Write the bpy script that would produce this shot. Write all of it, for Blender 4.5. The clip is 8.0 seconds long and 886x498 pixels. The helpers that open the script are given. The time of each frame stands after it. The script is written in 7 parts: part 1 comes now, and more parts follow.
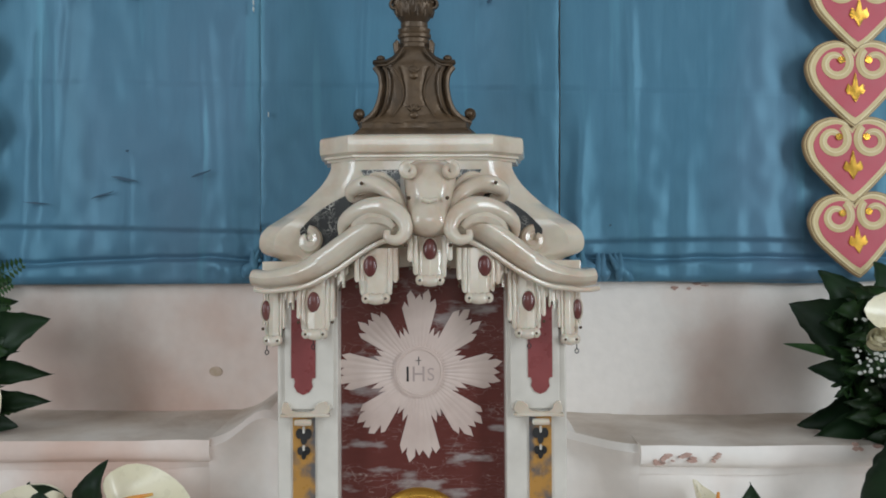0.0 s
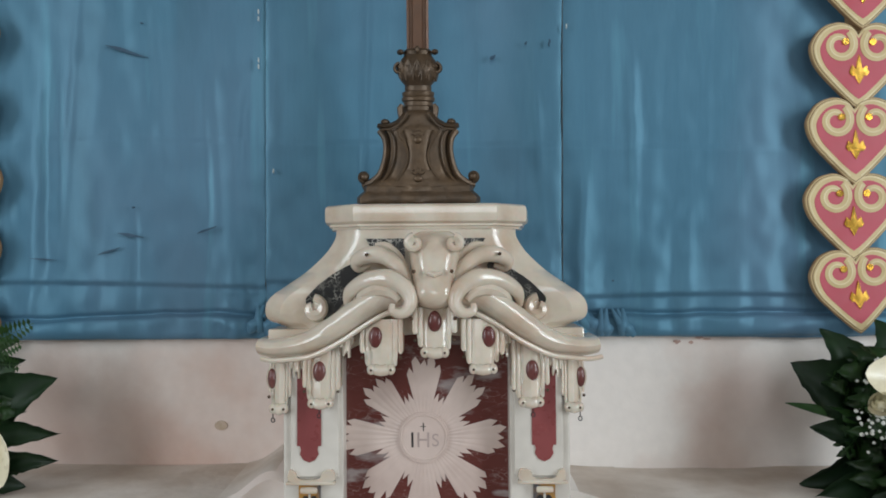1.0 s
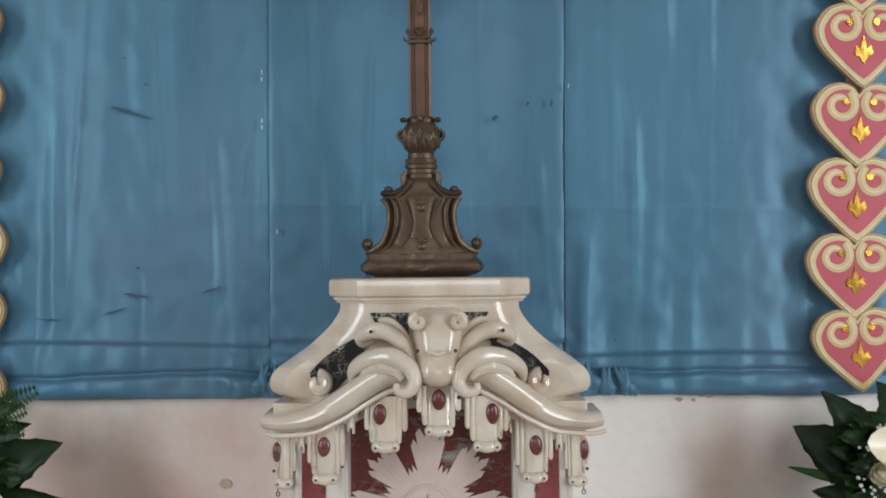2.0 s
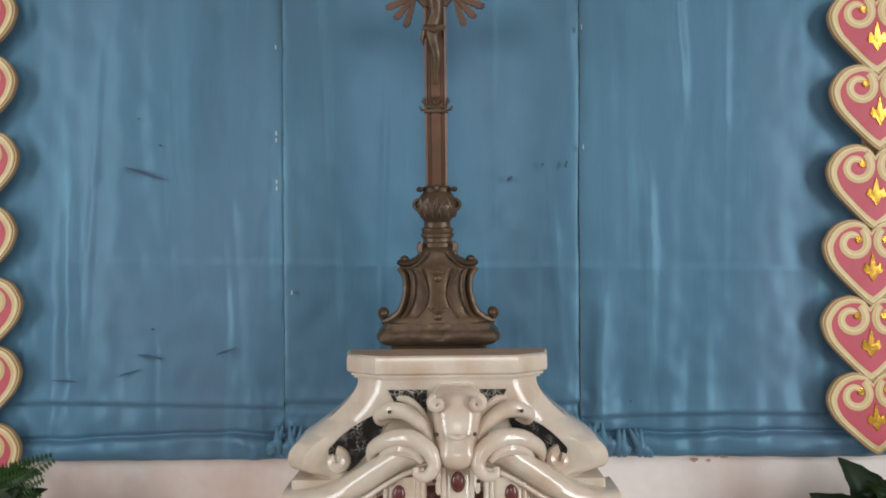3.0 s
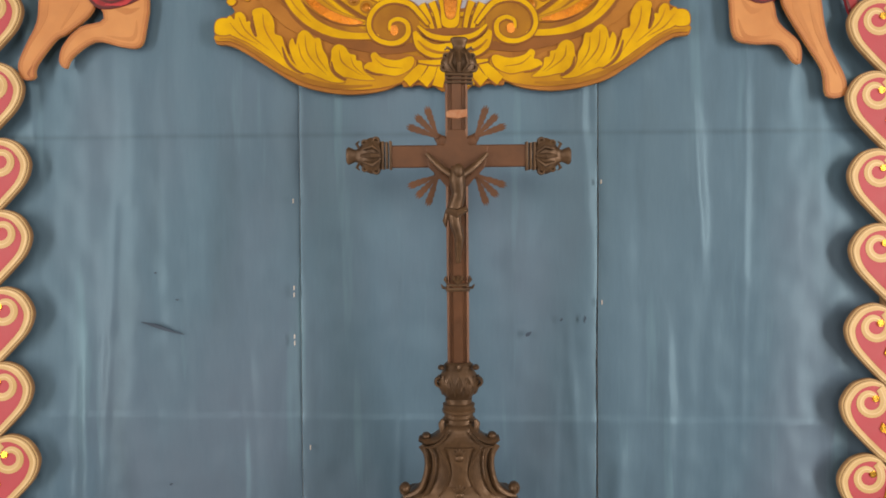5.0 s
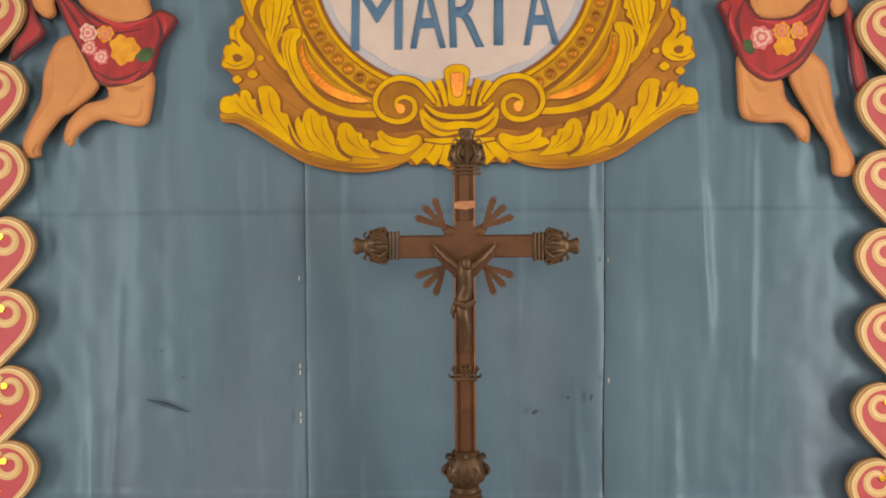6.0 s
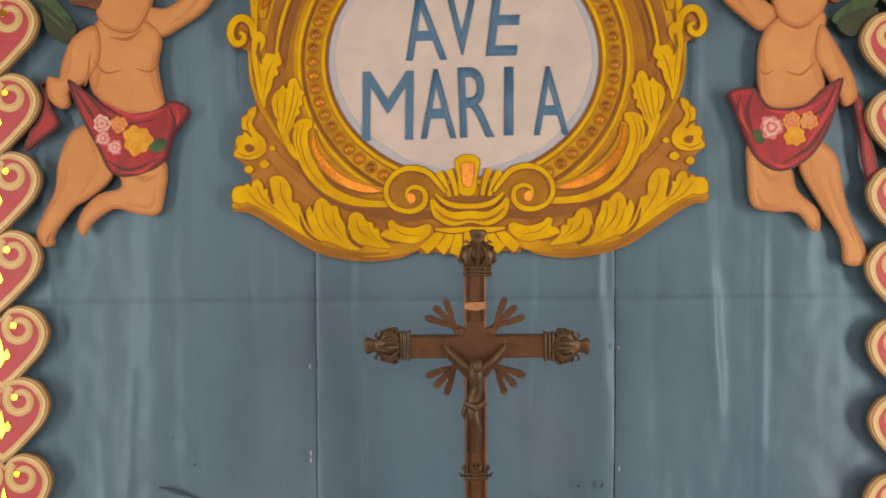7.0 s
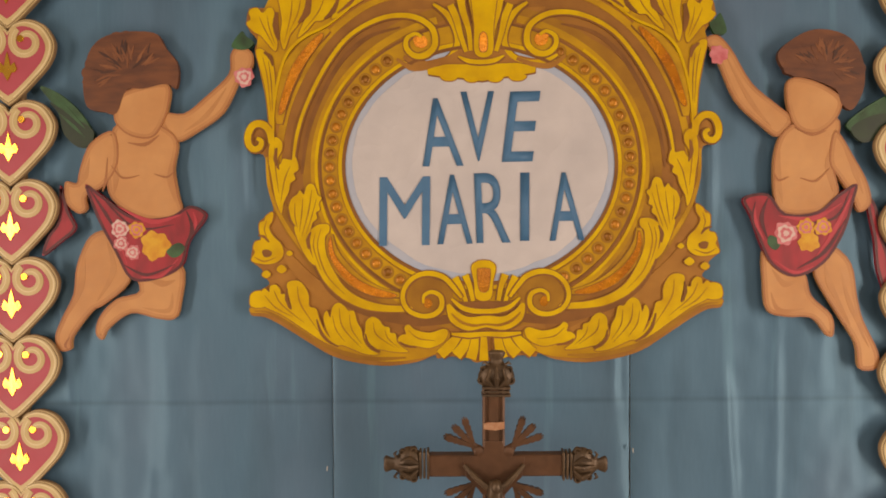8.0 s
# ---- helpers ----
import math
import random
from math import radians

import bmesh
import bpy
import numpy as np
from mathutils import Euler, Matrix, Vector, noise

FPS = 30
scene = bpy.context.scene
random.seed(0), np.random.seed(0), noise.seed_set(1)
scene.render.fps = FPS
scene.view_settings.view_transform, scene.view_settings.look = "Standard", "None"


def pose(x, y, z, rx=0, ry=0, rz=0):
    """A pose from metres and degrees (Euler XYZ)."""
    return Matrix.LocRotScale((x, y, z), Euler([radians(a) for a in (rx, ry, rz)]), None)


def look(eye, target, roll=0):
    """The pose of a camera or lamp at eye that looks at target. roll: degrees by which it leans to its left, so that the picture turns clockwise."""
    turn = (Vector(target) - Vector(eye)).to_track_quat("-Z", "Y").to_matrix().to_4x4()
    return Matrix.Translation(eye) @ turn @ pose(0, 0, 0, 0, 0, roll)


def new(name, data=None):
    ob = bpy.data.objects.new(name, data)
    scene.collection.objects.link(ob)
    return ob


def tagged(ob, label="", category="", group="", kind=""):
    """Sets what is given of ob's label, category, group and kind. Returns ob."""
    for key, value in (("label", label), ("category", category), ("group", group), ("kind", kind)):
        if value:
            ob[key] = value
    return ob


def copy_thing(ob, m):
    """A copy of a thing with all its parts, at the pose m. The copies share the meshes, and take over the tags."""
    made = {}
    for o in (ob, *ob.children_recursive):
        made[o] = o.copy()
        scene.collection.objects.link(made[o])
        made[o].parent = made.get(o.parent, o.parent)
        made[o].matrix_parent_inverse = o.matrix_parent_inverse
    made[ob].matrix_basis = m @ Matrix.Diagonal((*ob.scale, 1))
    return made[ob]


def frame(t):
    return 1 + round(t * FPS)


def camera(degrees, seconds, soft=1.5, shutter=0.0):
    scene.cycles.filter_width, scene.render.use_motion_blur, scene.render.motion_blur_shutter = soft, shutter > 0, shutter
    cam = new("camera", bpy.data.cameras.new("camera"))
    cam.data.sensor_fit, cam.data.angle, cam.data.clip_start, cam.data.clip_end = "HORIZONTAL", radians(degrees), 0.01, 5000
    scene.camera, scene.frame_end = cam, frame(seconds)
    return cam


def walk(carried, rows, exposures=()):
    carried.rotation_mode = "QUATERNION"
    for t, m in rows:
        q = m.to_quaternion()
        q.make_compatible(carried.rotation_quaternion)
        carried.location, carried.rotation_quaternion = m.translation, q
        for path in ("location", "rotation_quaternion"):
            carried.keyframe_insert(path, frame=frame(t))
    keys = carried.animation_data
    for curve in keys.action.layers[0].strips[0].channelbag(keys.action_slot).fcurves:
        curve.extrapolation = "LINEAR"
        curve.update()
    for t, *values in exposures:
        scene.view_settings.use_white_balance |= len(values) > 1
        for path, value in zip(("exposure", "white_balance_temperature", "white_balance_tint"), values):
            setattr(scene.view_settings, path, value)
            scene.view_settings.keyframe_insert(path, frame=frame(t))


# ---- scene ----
cam = camera(60.0, 8.0, soft=1.8)
PATH = [
    (0, (0.004, -1.401, 1.937), (-0.004, 0.599, 1.968), -0.3),
    (0.5, (0.001, -1.408, 1.984), (-0.01, 0.592, 2.019), -0.4),
    (1, (0.0, -1.413, 2.031), (-0.011, 0.587, 2.072), -0.4),
    (1.5, (0.001, -1.418, 2.083), (-0.01, 0.582, 2.128), -0.5),
    (3, (-0.025, -1.423, 2.257), (-0.044, 0.577, 2.293), -0.6),
    (3.5, (-0.04, -1.422, 2.324), (-0.054, 0.578, 2.353), -0.6),
    (4, (-0.05, -1.424, 2.409), (-0.061, 0.575, 2.421), -0.6),
    (4.5, (-0.058, -1.424, 2.492), (-0.064, 0.576, 2.493), -0.6),
    (6, (-0.079, -1.417, 2.734), (-0.081, 0.582, 2.703), -0.5),
    (6.5, (-0.075, -1.416, 2.798), (-0.094, 0.584, 2.789), -0.5),
    (7, (-0.084, -1.42, 2.882), (-0.104, 0.58, 2.871), -0.5),
    (7.5, (-0.099, -1.424, 2.972), (-0.117, 0.576, 2.963), -0.5),
    (8, (-0.115, -1.427, 3.084), (-0.131, 0.573, 3.058), -0.5),
]
walk(cam, [(t, look(eye, target, roll)) for t, eye, target, roll in PATH],
     exposures=[(0, -0.33, 5650, 4), (1.5, -0.24, 5800, 6), (2.8, -0.12, 6050, 11), (3.5, 0.0, 6500, 17), (4.5, 0.13, 7550, 25), (6.0, 0.03, 8950, 28), (8.0, -0.18, 8550, 27)])

# ---- light: tall church windows on both sides and an added fill from the nave behind ----
world = bpy.data.worlds.new("world")
scene.world = world
world.use_nodes = True
wn = world.node_tree.nodes
sky = wn.new("ShaderNodeTexSky")
sky.sky_type = "NISHITA"
sky.sun_disc = False
sky.sun_elevation = radians(40)
sky.sun_rotation = radians(120)
wn["Background"].inputs["Strength"].default_value = 0.08
world.node_tree.links.new(sky.outputs["Color"], wn["Background"].inputs["Color"])


def window_light(name, eye, target, sx, sz, watts, color):
    lamp = bpy.data.lights.new(name, "AREA")
    lamp.shape = "RECTANGLE"
    lamp.size, lamp.size_y, lamp.energy, lamp.color = sx, sz, watts, color
    ob = new(name, lamp)
    ob.matrix_world = look(eye, target)
    return ob


window_light("window_light_west", (-2.17, -1.9, 2.55), (0, -1.6, 2.4), 0.7, 2.0, 40, (1.0, 0.97, 0.93))
window_light("window_light_east", (2.17, -1.9, 2.55), (0, -1.6, 2.4), 0.7, 2.0, 55, (1.0, 0.97, 0.93))
# unseen lamp at the nave end, added as frontal fill
window_light("nave_fill", (0.0, -8.8, 4.2), (0, 0, 2.6), 3.2, 2.6, 120, (1.0, 0.95, 0.88))


# ---- materials ----
def mat(name, col, col2=None, scale=8.0, rough=0.5, metal=0.0, bump=0.0, bump_scale=60.0, stretch=(1, 1, 1),
        mix=(0.35, 0.7), coat=0.0, sheen=0.0, grime=0.12, vary=0.0, rough_vary=0.12):
    m = bpy.data.materials.new(name)
    m.use_nodes = True
    nt = m.node_tree
    n, l = nt.nodes, nt.links
    b = n["Principled BSDF"]
    co = n.new("ShaderNodeTexCoord")
    mp = n.new("ShaderNodeMapping")
    mp.inputs["Scale"].default_value = stretch
    l.new(co.outputs["Object"], mp.inputs["Vector"])
    big = n.new("ShaderNodeTexNoise")
    big.inputs["Scale"].default_value, big.inputs["Detail"].default_value = scale, 6
    l.new(mp.outputs["Vector"], big.inputs["Vector"])
    ramp = n.new("ShaderNodeValToRGB")
    ramp.color_ramp.elements[0].position, ramp.color_ramp.elements[1].position = mix
    ramp.color_ramp.elements[0].color = (*col, 1)
    ramp.color_ramp.elements[1].color = (*(col2 or [c * 0.8 for c in col]), 1)
    l.new(big.outputs["Fac"], ramp.inputs["Fac"])
    fine = n.new("ShaderNodeTexNoise")
    fine.inputs["Scale"].default_value, fine.inputs["Detail"].default_value = bump_scale, 5
    l.new(mp.outputs["Vector"], fine.inputs["Vector"])
    mul = n.new("ShaderNodeMixRGB")
    mul.blend_type = "MULTIPLY"
    mul.inputs["Fac"].default_value = grime
    l.new(ramp.outputs["Color"], mul.inputs["Color1"])
    l.new(fine.outputs["Fac"], mul.inputs["Color2"])
    out = mul.outputs["Color"]
    if vary:
        info = n.new("ShaderNodeObjectInfo")
        hsv = n.new("ShaderNodeHueSaturation")
        rng = n.new("ShaderNodeMapRange")
        rng.inputs["To Min"].default_value, rng.inputs["To Max"].default_value = 1 - vary, 1 + vary
        l.new(info.outputs["Random"], rng.inputs["Value"])
        l.new(rng.outputs["Result"], hsv.inputs["Value"])
        l.new(out, hsv.inputs["Color"])
        out = hsv.outputs["Color"]
    l.new(out, b.inputs["Base Color"])
    rr = n.new("ShaderNodeMapRange")
    rr.inputs["To Min"].default_value, rr.inputs["To Max"].default_value = max(0.03, rough - rough_vary), min(1, rough + rough_vary)
    l.new(fine.outputs["Fac"], rr.inputs["Value"])
    l.new(rr.outputs["Result"], b.inputs["Roughness"])
    b.inputs["Metallic"].default_value = metal
    b.inputs["Coat Weight"].default_value = coat
    b.inputs["Coat Roughness"].default_value = 0.12
    b.inputs["Sheen Weight"].default_value = sheen
    if bump:
        bp = n.new("ShaderNodeBump")
        bp.inputs["Strength"].default_value, bp.inputs["Distance"].default_value = bump, 0.002
        l.new(fine.outputs["Fac"], bp.inputs["Height"])
        l.new(bp.outputs["Normal"], b.inputs["Normal"])
    return m


def veined(name, ground, patch, vein, scale=14.0, width=0.04, stretch=(1, 1, 1), rough=0.22, patch_mix=(0.45, 0.6)):
    """Polished veined marble: clouded ground with thin light veins along warped cell edges."""
    m = mat(name, ground, patch, scale=scale * 0.5, rough=rough, stretch=stretch, mix=patch_mix, coat=0.3, grime=0.2, rough_vary=0.06)
    n, l = m.node_tree.nodes, m.node_tree.links
    b = n["Principled BSDF"]
    src = b.inputs["Base Color"].links[0].from_socket
    mp = next(k for k in n if k.bl_idname == "ShaderNodeMapping")
    warp = n.new("ShaderNodeTexNoise")
    warp.inputs["Scale"].default_value = scale * 0.7
    l.new(mp.outputs["Vector"], warp.inputs["Vector"])
    add = n.new("ShaderNodeMixRGB")
    add.blend_type = "ADD"
    add.inputs["Fac"].default_value = 0.12
    l.new(mp.outputs["Vector"], add.inputs["Color1"])
    l.new(warp.outputs["Color"], add.inputs["Color2"])
    vor = n.new("ShaderNodeTexVoronoi")
    vor.feature = "DISTANCE_TO_EDGE"
    vor.inputs["Scale"].default_value = scale
    l.new(add.outputs["Color"], vor.inputs["Vector"])
    ramp = n.new("ShaderNodeValToRGB")
    ramp.color_ramp.elements[0].color, ramp.color_ramp.elements[1].color = (0.8, 0.8, 0.8, 1), (0, 0, 0, 1)
    ramp.color_ramp.elements[1].position = width
    l.new(vor.outputs["Distance"], ramp.inputs["Fac"])
    gate = n.new("ShaderNodeTexNoise")
    gate.inputs["Scale"].default_value = scale * 0.45
    l.new(mp.outputs["Vector"], gate.inputs["Vector"])
    gr = n.new("ShaderNodeValToRGB")
    gr.color_ramp.elements[0].position, gr.color_ramp.elements[1].position = 0.45, 0.6
    l.new(gate.outputs["Fac"], gr.inputs["Fac"])
    fac = n.new("ShaderNodeMath")
    fac.operation = "MULTIPLY"
    l.new(ramp.outputs["Color"], fac.inputs[0])
    l.new(gr.outputs["Color"], fac.inputs[1])
    mixer = n.new("ShaderNodeMixRGB")
    l.new(fac.outputs["Value"], mixer.inputs["Fac"])
    l.new(src, mixer.inputs["Color1"])
    mixer.inputs["Color2"].default_value = (*vein, 1)
    l.new(mixer.outputs["Color"], b.inputs["Base Color"])
    return m


PLASTER = mat("lime_plaster", (0.88, 0.83, 0.78), (0.68, 0.50, 0.42), scale=2.6, rough=0.9, bump=0.35, bump_scale=45, mix=(0.45, 0.66), rough_vary=0.06)


def damp(m, blots):
    """Damp stains with soft ragged edges: middle x, z, half width, half height, colour, strength."""
    n, l = m.node_tree.nodes, m.node_tree.links
    b = n["Principled BSDF"]
    co = next(k for k in n if k.bl_idname == "ShaderNodeTexCoord")
    src = b.inputs["Base Color"].links[0].from_socket
    ragged = n.new("ShaderNodeTexNoise")
    ragged.inputs["Scale"].default_value, ragged.inputs["Detail"].default_value = 7, 5
    l.new(co.outputs["Object"], ragged.inputs["Vector"])
    for x, z, w, h, tint, most in blots:
        mp = n.new("ShaderNodeMapping")
        mp.vector_type = "TEXTURE"
        mp.inputs["Location"].default_value, mp.inputs["Scale"].default_value = (x, 0, z), (w, 9, h)
        l.new(co.outputs["Object"], mp.inputs["Vector"])
        far = n.new("ShaderNodeVectorMath")
        far.operation = "LENGTH"
        l.new(mp.outputs["Vector"], far.inputs[0])
        add = n.new("ShaderNodeMath")
        add.operation = "ADD"
        l.new(far.outputs["Value"], add.inputs[0])
        l.new(ragged.outputs["Fac"], add.inputs[1])
        lim = n.new("ShaderNodeMapRange")
        lim.interpolation_type = "SMOOTHSTEP"
        lim.inputs["From Min"].default_value, lim.inputs["From Max"].default_value = 0.7, 1.6
        lim.inputs["To Min"].default_value, lim.inputs["To Max"].default_value = most, 0.0
        l.new(add.outputs["Value"], lim.inputs["Value"])
        blend = n.new("ShaderNodeMixRGB")
        l.new(lim.outputs["Result"], blend.inputs["Fac"])
        l.new(src, blend.inputs["Color1"])
        blend.inputs["Color2"].default_value = (*tint, 1)
        src = blend.outputs["Color"]
    l.new(src, b.inputs["Base Color"])


damp(PLASTER, ((-0.74, 1.75, 0.30, 0.17, (0.50, 0.345, 0.28), 0.6), (0.56, 1.76, 0.16, 0.13, (0.66, 0.48, 0.42), 0.4)))
PLASTER_WORN = mat("worn_ledge_plaster", (0.74, 0.67, 0.60), (0.52, 0.43, 0.35), scale=9, rough=0.92, bump=0.6, bump_scale=70)
CHIP = mat("exposed_render", (0.55, 0.39, 0.33), (0.46, 0.3, 0.25), scale=40, rough=0.95, bump=0.6)
ROOM = mat("room_plaster", (0.62, 0.58, 0.53), (0.52, 0.48, 0.43), scale=1.2, rough=0.92)
STONE_FLOOR = mat("stone_floor", (0.36, 0.32, 0.28), (0.28, 0.25, 0.22), scale=3, rough=0.5)
MARBLE = mat("white_marble", (0.71, 0.63, 0.515), (0.55, 0.40, 0.28), scale=13, rough=0.20, bump=0.14, bump_scale=50, mix=(0.50, 0.76), coat=0.45, grime=0.22, rough_vary=0.08)
MARBLE.node_tree.nodes["Principled BSDF"].inputs["Subsurface Weight"].default_value = 0.12
MARBLE.node_tree.nodes["Principled BSDF"].inputs["Subsurface Scale"].default_value = 0.006
MARBLE_COOL = mat("grey_white_marble", (0.74, 0.70, 0.63), (0.58, 0.54, 0.48), scale=11, rough=0.35, bump=0.06, mix=(0.42, 0.8), coat=0.2)
MARBLE_PINK = mat("pinkish_inlaid_marble", (0.67, 0.55, 0.49), (0.55, 0.43, 0.38), scale=14, rough=0.35, stretch=(1, 1, 1), coat=0.2)
BLACK_MARBLE = veined("black_veined_marble", (0.007, 0.007, 0.007), (0.06, 0.058, 0.05), (0.62, 0.59, 0.52), scale=60, width=0.11, rough=0.3, patch_mix=(0.56, 0.70))
RED_MARBLE = veined("dark_red_marble", (0.125, 0.034, 0.028), (0.33, 0.28, 0.27), (0.40, 0.31, 0.28), scale=36, width=0.020, stretch=(0.7, 1, 2.2), patch_mix=(0.565, 0.66))
ROSE_MARBLE = mat("plain_red_marble", (0.27, 0.072, 0.072), (0.2, 0.05, 0.05), scale=12, rough=0.3, coat=0.2)
GEM = mat("polished_red_jasper", (0.115, 0.026, 0.024), (0.17, 0.07, 0.06), scale=45, rough=0.3, coat=0.2)
AMBER_MARBLE = mat("yellow_marble", (0.47, 0.25, 0.06), (0.12, 0.115, 0.12), scale=24, rough=0.3, mix=(0.48, 0.60), coat=0.2)
BLACK_INLAY = mat("black_inlay", (0.02, 0.02, 0.022), (0.04, 0.04, 0.04), scale=30, rough=0.3)
BRONZE = mat("dark_bronze", (0.150, 0.098, 0.054), (0.080, 0.056, 0.036), scale=22, rough=0.42, metal=0.4, bump=0.5, bump_scale=120, grime=0.4)
BRONZE_RED = mat("brown_copper", (0.150, 0.074, 0.038), (0.095, 0.05, 0.028), scale=18, rough=0.45, metal=0.3, bump=0.25, bump_scale=90, grime=0.35)
RAW_COPPER = mat("repair_patch", (0.36, 0.15, 0.07), (0.46, 0.28, 0.17), scale=90, rough=0.7)
GILT = mat("gilded_brass", (0.72, 0.42, 0.07), (0.5, 0.27, 0.04), scale=30, rough=0.3, metal=0.8)
FOIL = mat("gold_foil", (0.88, 0.55, 0.10), (0.78, 0.42, 0.05), scale=40, rough=0.14, metal=0.95, bump=0.16, bump_scale=60, vary=0.25)
CREAM = mat("cream_paint", (0.66, 0.53, 0.27), (0.55, 0.42, 0.19), scale=25, rough=0.45, bump=0.15, bump_scale=90)
CREAM_LIGHT = mat("pale_cream_paint", (0.80, 0.70, 0.43), (0.66, 0.53, 0.27), scale=30, rough=0.4)
PINK = mat("crimson_pink_paint", (0.52, 0.075, 0.11), (0.44, 0.06, 0.085), scale=14, rough=0.5, bump=0.1)
BOARD_EDGE = mat("brown_board_edge", (0.36, 0.24, 0.12), (0.26, 0.16, 0.08), scale=20, rough=0.8)
OLIVE_LINE = mat("brown_outline_paint", (0.27, 0.17, 0.08), (0.2, 0.12, 0.05), scale=20, rough=0.6)
LEAF = mat("dark_glossy_leaf", (0.022, 0.06, 0.018), (0.012, 0.032, 0.012), scale=18, rough=0.5, bump=0.2, vary=0.3)
LEAF_MID = mat("mid_green_leaf", (0.034, 0.080, 0.020), (0.017, 0.042, 0.013), scale=30, rough=0.42, bump=0.3, vary=0.35)
LEAF_LIGHT = mat("fern_green", (0.055, 0.13, 0.03), (0.03, 0.08, 0.02), scale=25, rough=0.45, vary=0.25)
PETAL = mat("ivory_spathe", (0.84, 0.78, 0.60), (0.76, 0.70, 0.46), scale=10, rough=0.3, coat=0.2)
SPADIX = mat("orange_spadix", (0.75, 0.27, 0.05), (0.7, 0.4, 0.08), scale=60, rough=0.6, bump=0.5, bump_scale=300)
TINY_WHITE = mat("white_blossom", (0.8, 0.8, 0.76), (0.7, 0.7, 0.64), scale=60, rough=0.7)


def satin():
    m = mat("blue_satin", (0.080, 0.180, 0.272), (0.096, 0.200, 0.292), scale=2.2, rough=0.36, stretch=(3.0, 1, 0.45), mix=(0.3, 0.75), sheen=0.0, grime=0.15, bump=0.0, rough_vary=0.05)
    n, l = m.node_tree.nodes, m.node_tree.links
    b = n["Principled BSDF"]
    co = next(k for k in n if k.bl_idname == "ShaderNodeTexCoord")
    mp = n.new("ShaderNodeMapping")
    mp.inputs["Scale"].default_value = (16, 1, 2.4)
    l.new(co.outputs["Object"], mp.inputs["Vector"])
    tex = n.new("ShaderNodeTexNoise")
    tex.inputs["Scale"].default_value, tex.inputs["Detail"].default_value = 1.0, 4
    l.new(mp.outputs["Vector"], tex.inputs["Vector"])
    bp = n.new("ShaderNodeBump")
    bp.inputs["Strength"].default_value, bp.inputs["Distance"].default_value = 0.10, 0.008
    l.new(tex.outputs["Fac"], bp.inputs["Height"])
    # faded lilac patches, faint sooty smudges and pale cyan fold highlights painted in, all drawn out along the hang
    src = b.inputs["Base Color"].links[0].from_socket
    # third entry: the satin's bright streaks, put into the colour
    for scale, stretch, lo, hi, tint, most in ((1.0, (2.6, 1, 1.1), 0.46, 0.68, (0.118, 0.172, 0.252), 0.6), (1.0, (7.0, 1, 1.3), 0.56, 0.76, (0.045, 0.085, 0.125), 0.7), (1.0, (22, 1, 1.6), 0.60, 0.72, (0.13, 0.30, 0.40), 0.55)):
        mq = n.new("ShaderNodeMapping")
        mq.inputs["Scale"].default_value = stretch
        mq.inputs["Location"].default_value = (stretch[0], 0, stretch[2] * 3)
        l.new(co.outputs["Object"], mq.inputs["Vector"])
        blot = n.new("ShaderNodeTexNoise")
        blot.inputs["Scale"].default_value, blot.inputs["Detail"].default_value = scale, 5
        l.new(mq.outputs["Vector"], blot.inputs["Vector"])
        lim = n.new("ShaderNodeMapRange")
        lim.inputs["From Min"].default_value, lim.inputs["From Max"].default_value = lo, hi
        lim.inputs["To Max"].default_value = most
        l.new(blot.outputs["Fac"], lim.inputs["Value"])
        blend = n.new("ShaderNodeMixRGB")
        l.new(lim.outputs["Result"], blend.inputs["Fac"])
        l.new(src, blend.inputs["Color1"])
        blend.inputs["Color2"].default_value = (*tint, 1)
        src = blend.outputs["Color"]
    # dirt caught along the old horizontal fold
    xyz = n.new("ShaderNodeSeparateXYZ")
    l.new(co.outputs["Object"], xyz.inputs["Vector"])
    away = n.new("ShaderNodeMath")
    away.operation = "SUBTRACT"
    l.new(xyz.outputs["Z"], away.inputs[0])
    away.inputs[1].default_value = 2.782
    size = n.new("ShaderNodeMath")
    size.operation = "ABSOLUTE"
    l.new(away.outputs["Value"], size.inputs[0])
    line = n.new("ShaderNodeMapRange")
    line.inputs["From Max"].default_value = 0.008
    line.inputs["To Min"].default_value, line.inputs["To Max"].default_value = 0.6, 0.0
    l.new(size.outputs["Value"], line.inputs["Value"])
    fade = n.new("ShaderNodeMath")
    fade.operation = "MULTIPLY"
    l.new(line.outputs["Result"], fade.inputs[0])
    l.new(tex.outputs["Fac"], fade.inputs[1])
    dirty = n.new("ShaderNodeMixRGB")
    l.new(fade.outputs["Value"], dirty.inputs["Fac"])
    l.new(src, dirty.inputs["Color1"])
    dirty.inputs["Color2"].default_value = (0.03, 0.055, 0.08, 1)
    l.new(dirty.outputs["Color"], b.inputs["Base Color"])
    weave = n.new("ShaderNodeTexWave")
    weave.bands_direction = "Z"
    weave.inputs["Scale"].default_value, weave.inputs["Distortion"].default_value = 180, 2
    l.new(co.outputs["Object"], weave.inputs["Vector"])
    b2 = n.new("ShaderNodeBump")
    b.inputs["Specular Tint"].default_value = (0.40, 0.80, 1.0, 1)
    b2.inputs["Strength"].default_value, b2.inputs["Distance"].default_value = 0.05, 0.001
    l.new(weave.outputs["Fac"], b2.inputs["Height"])
    l.new(bp.outputs["Normal"], b2.inputs["Normal"])
    l.new(b2.outputs["Normal"], b.inputs["Normal"])
    return m


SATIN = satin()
SATIN_DARK = mat("dark_cloth_mark", (0.02, 0.06, 0.11), (0.03, 0.08, 0.14), scale=40, rough=0.6)


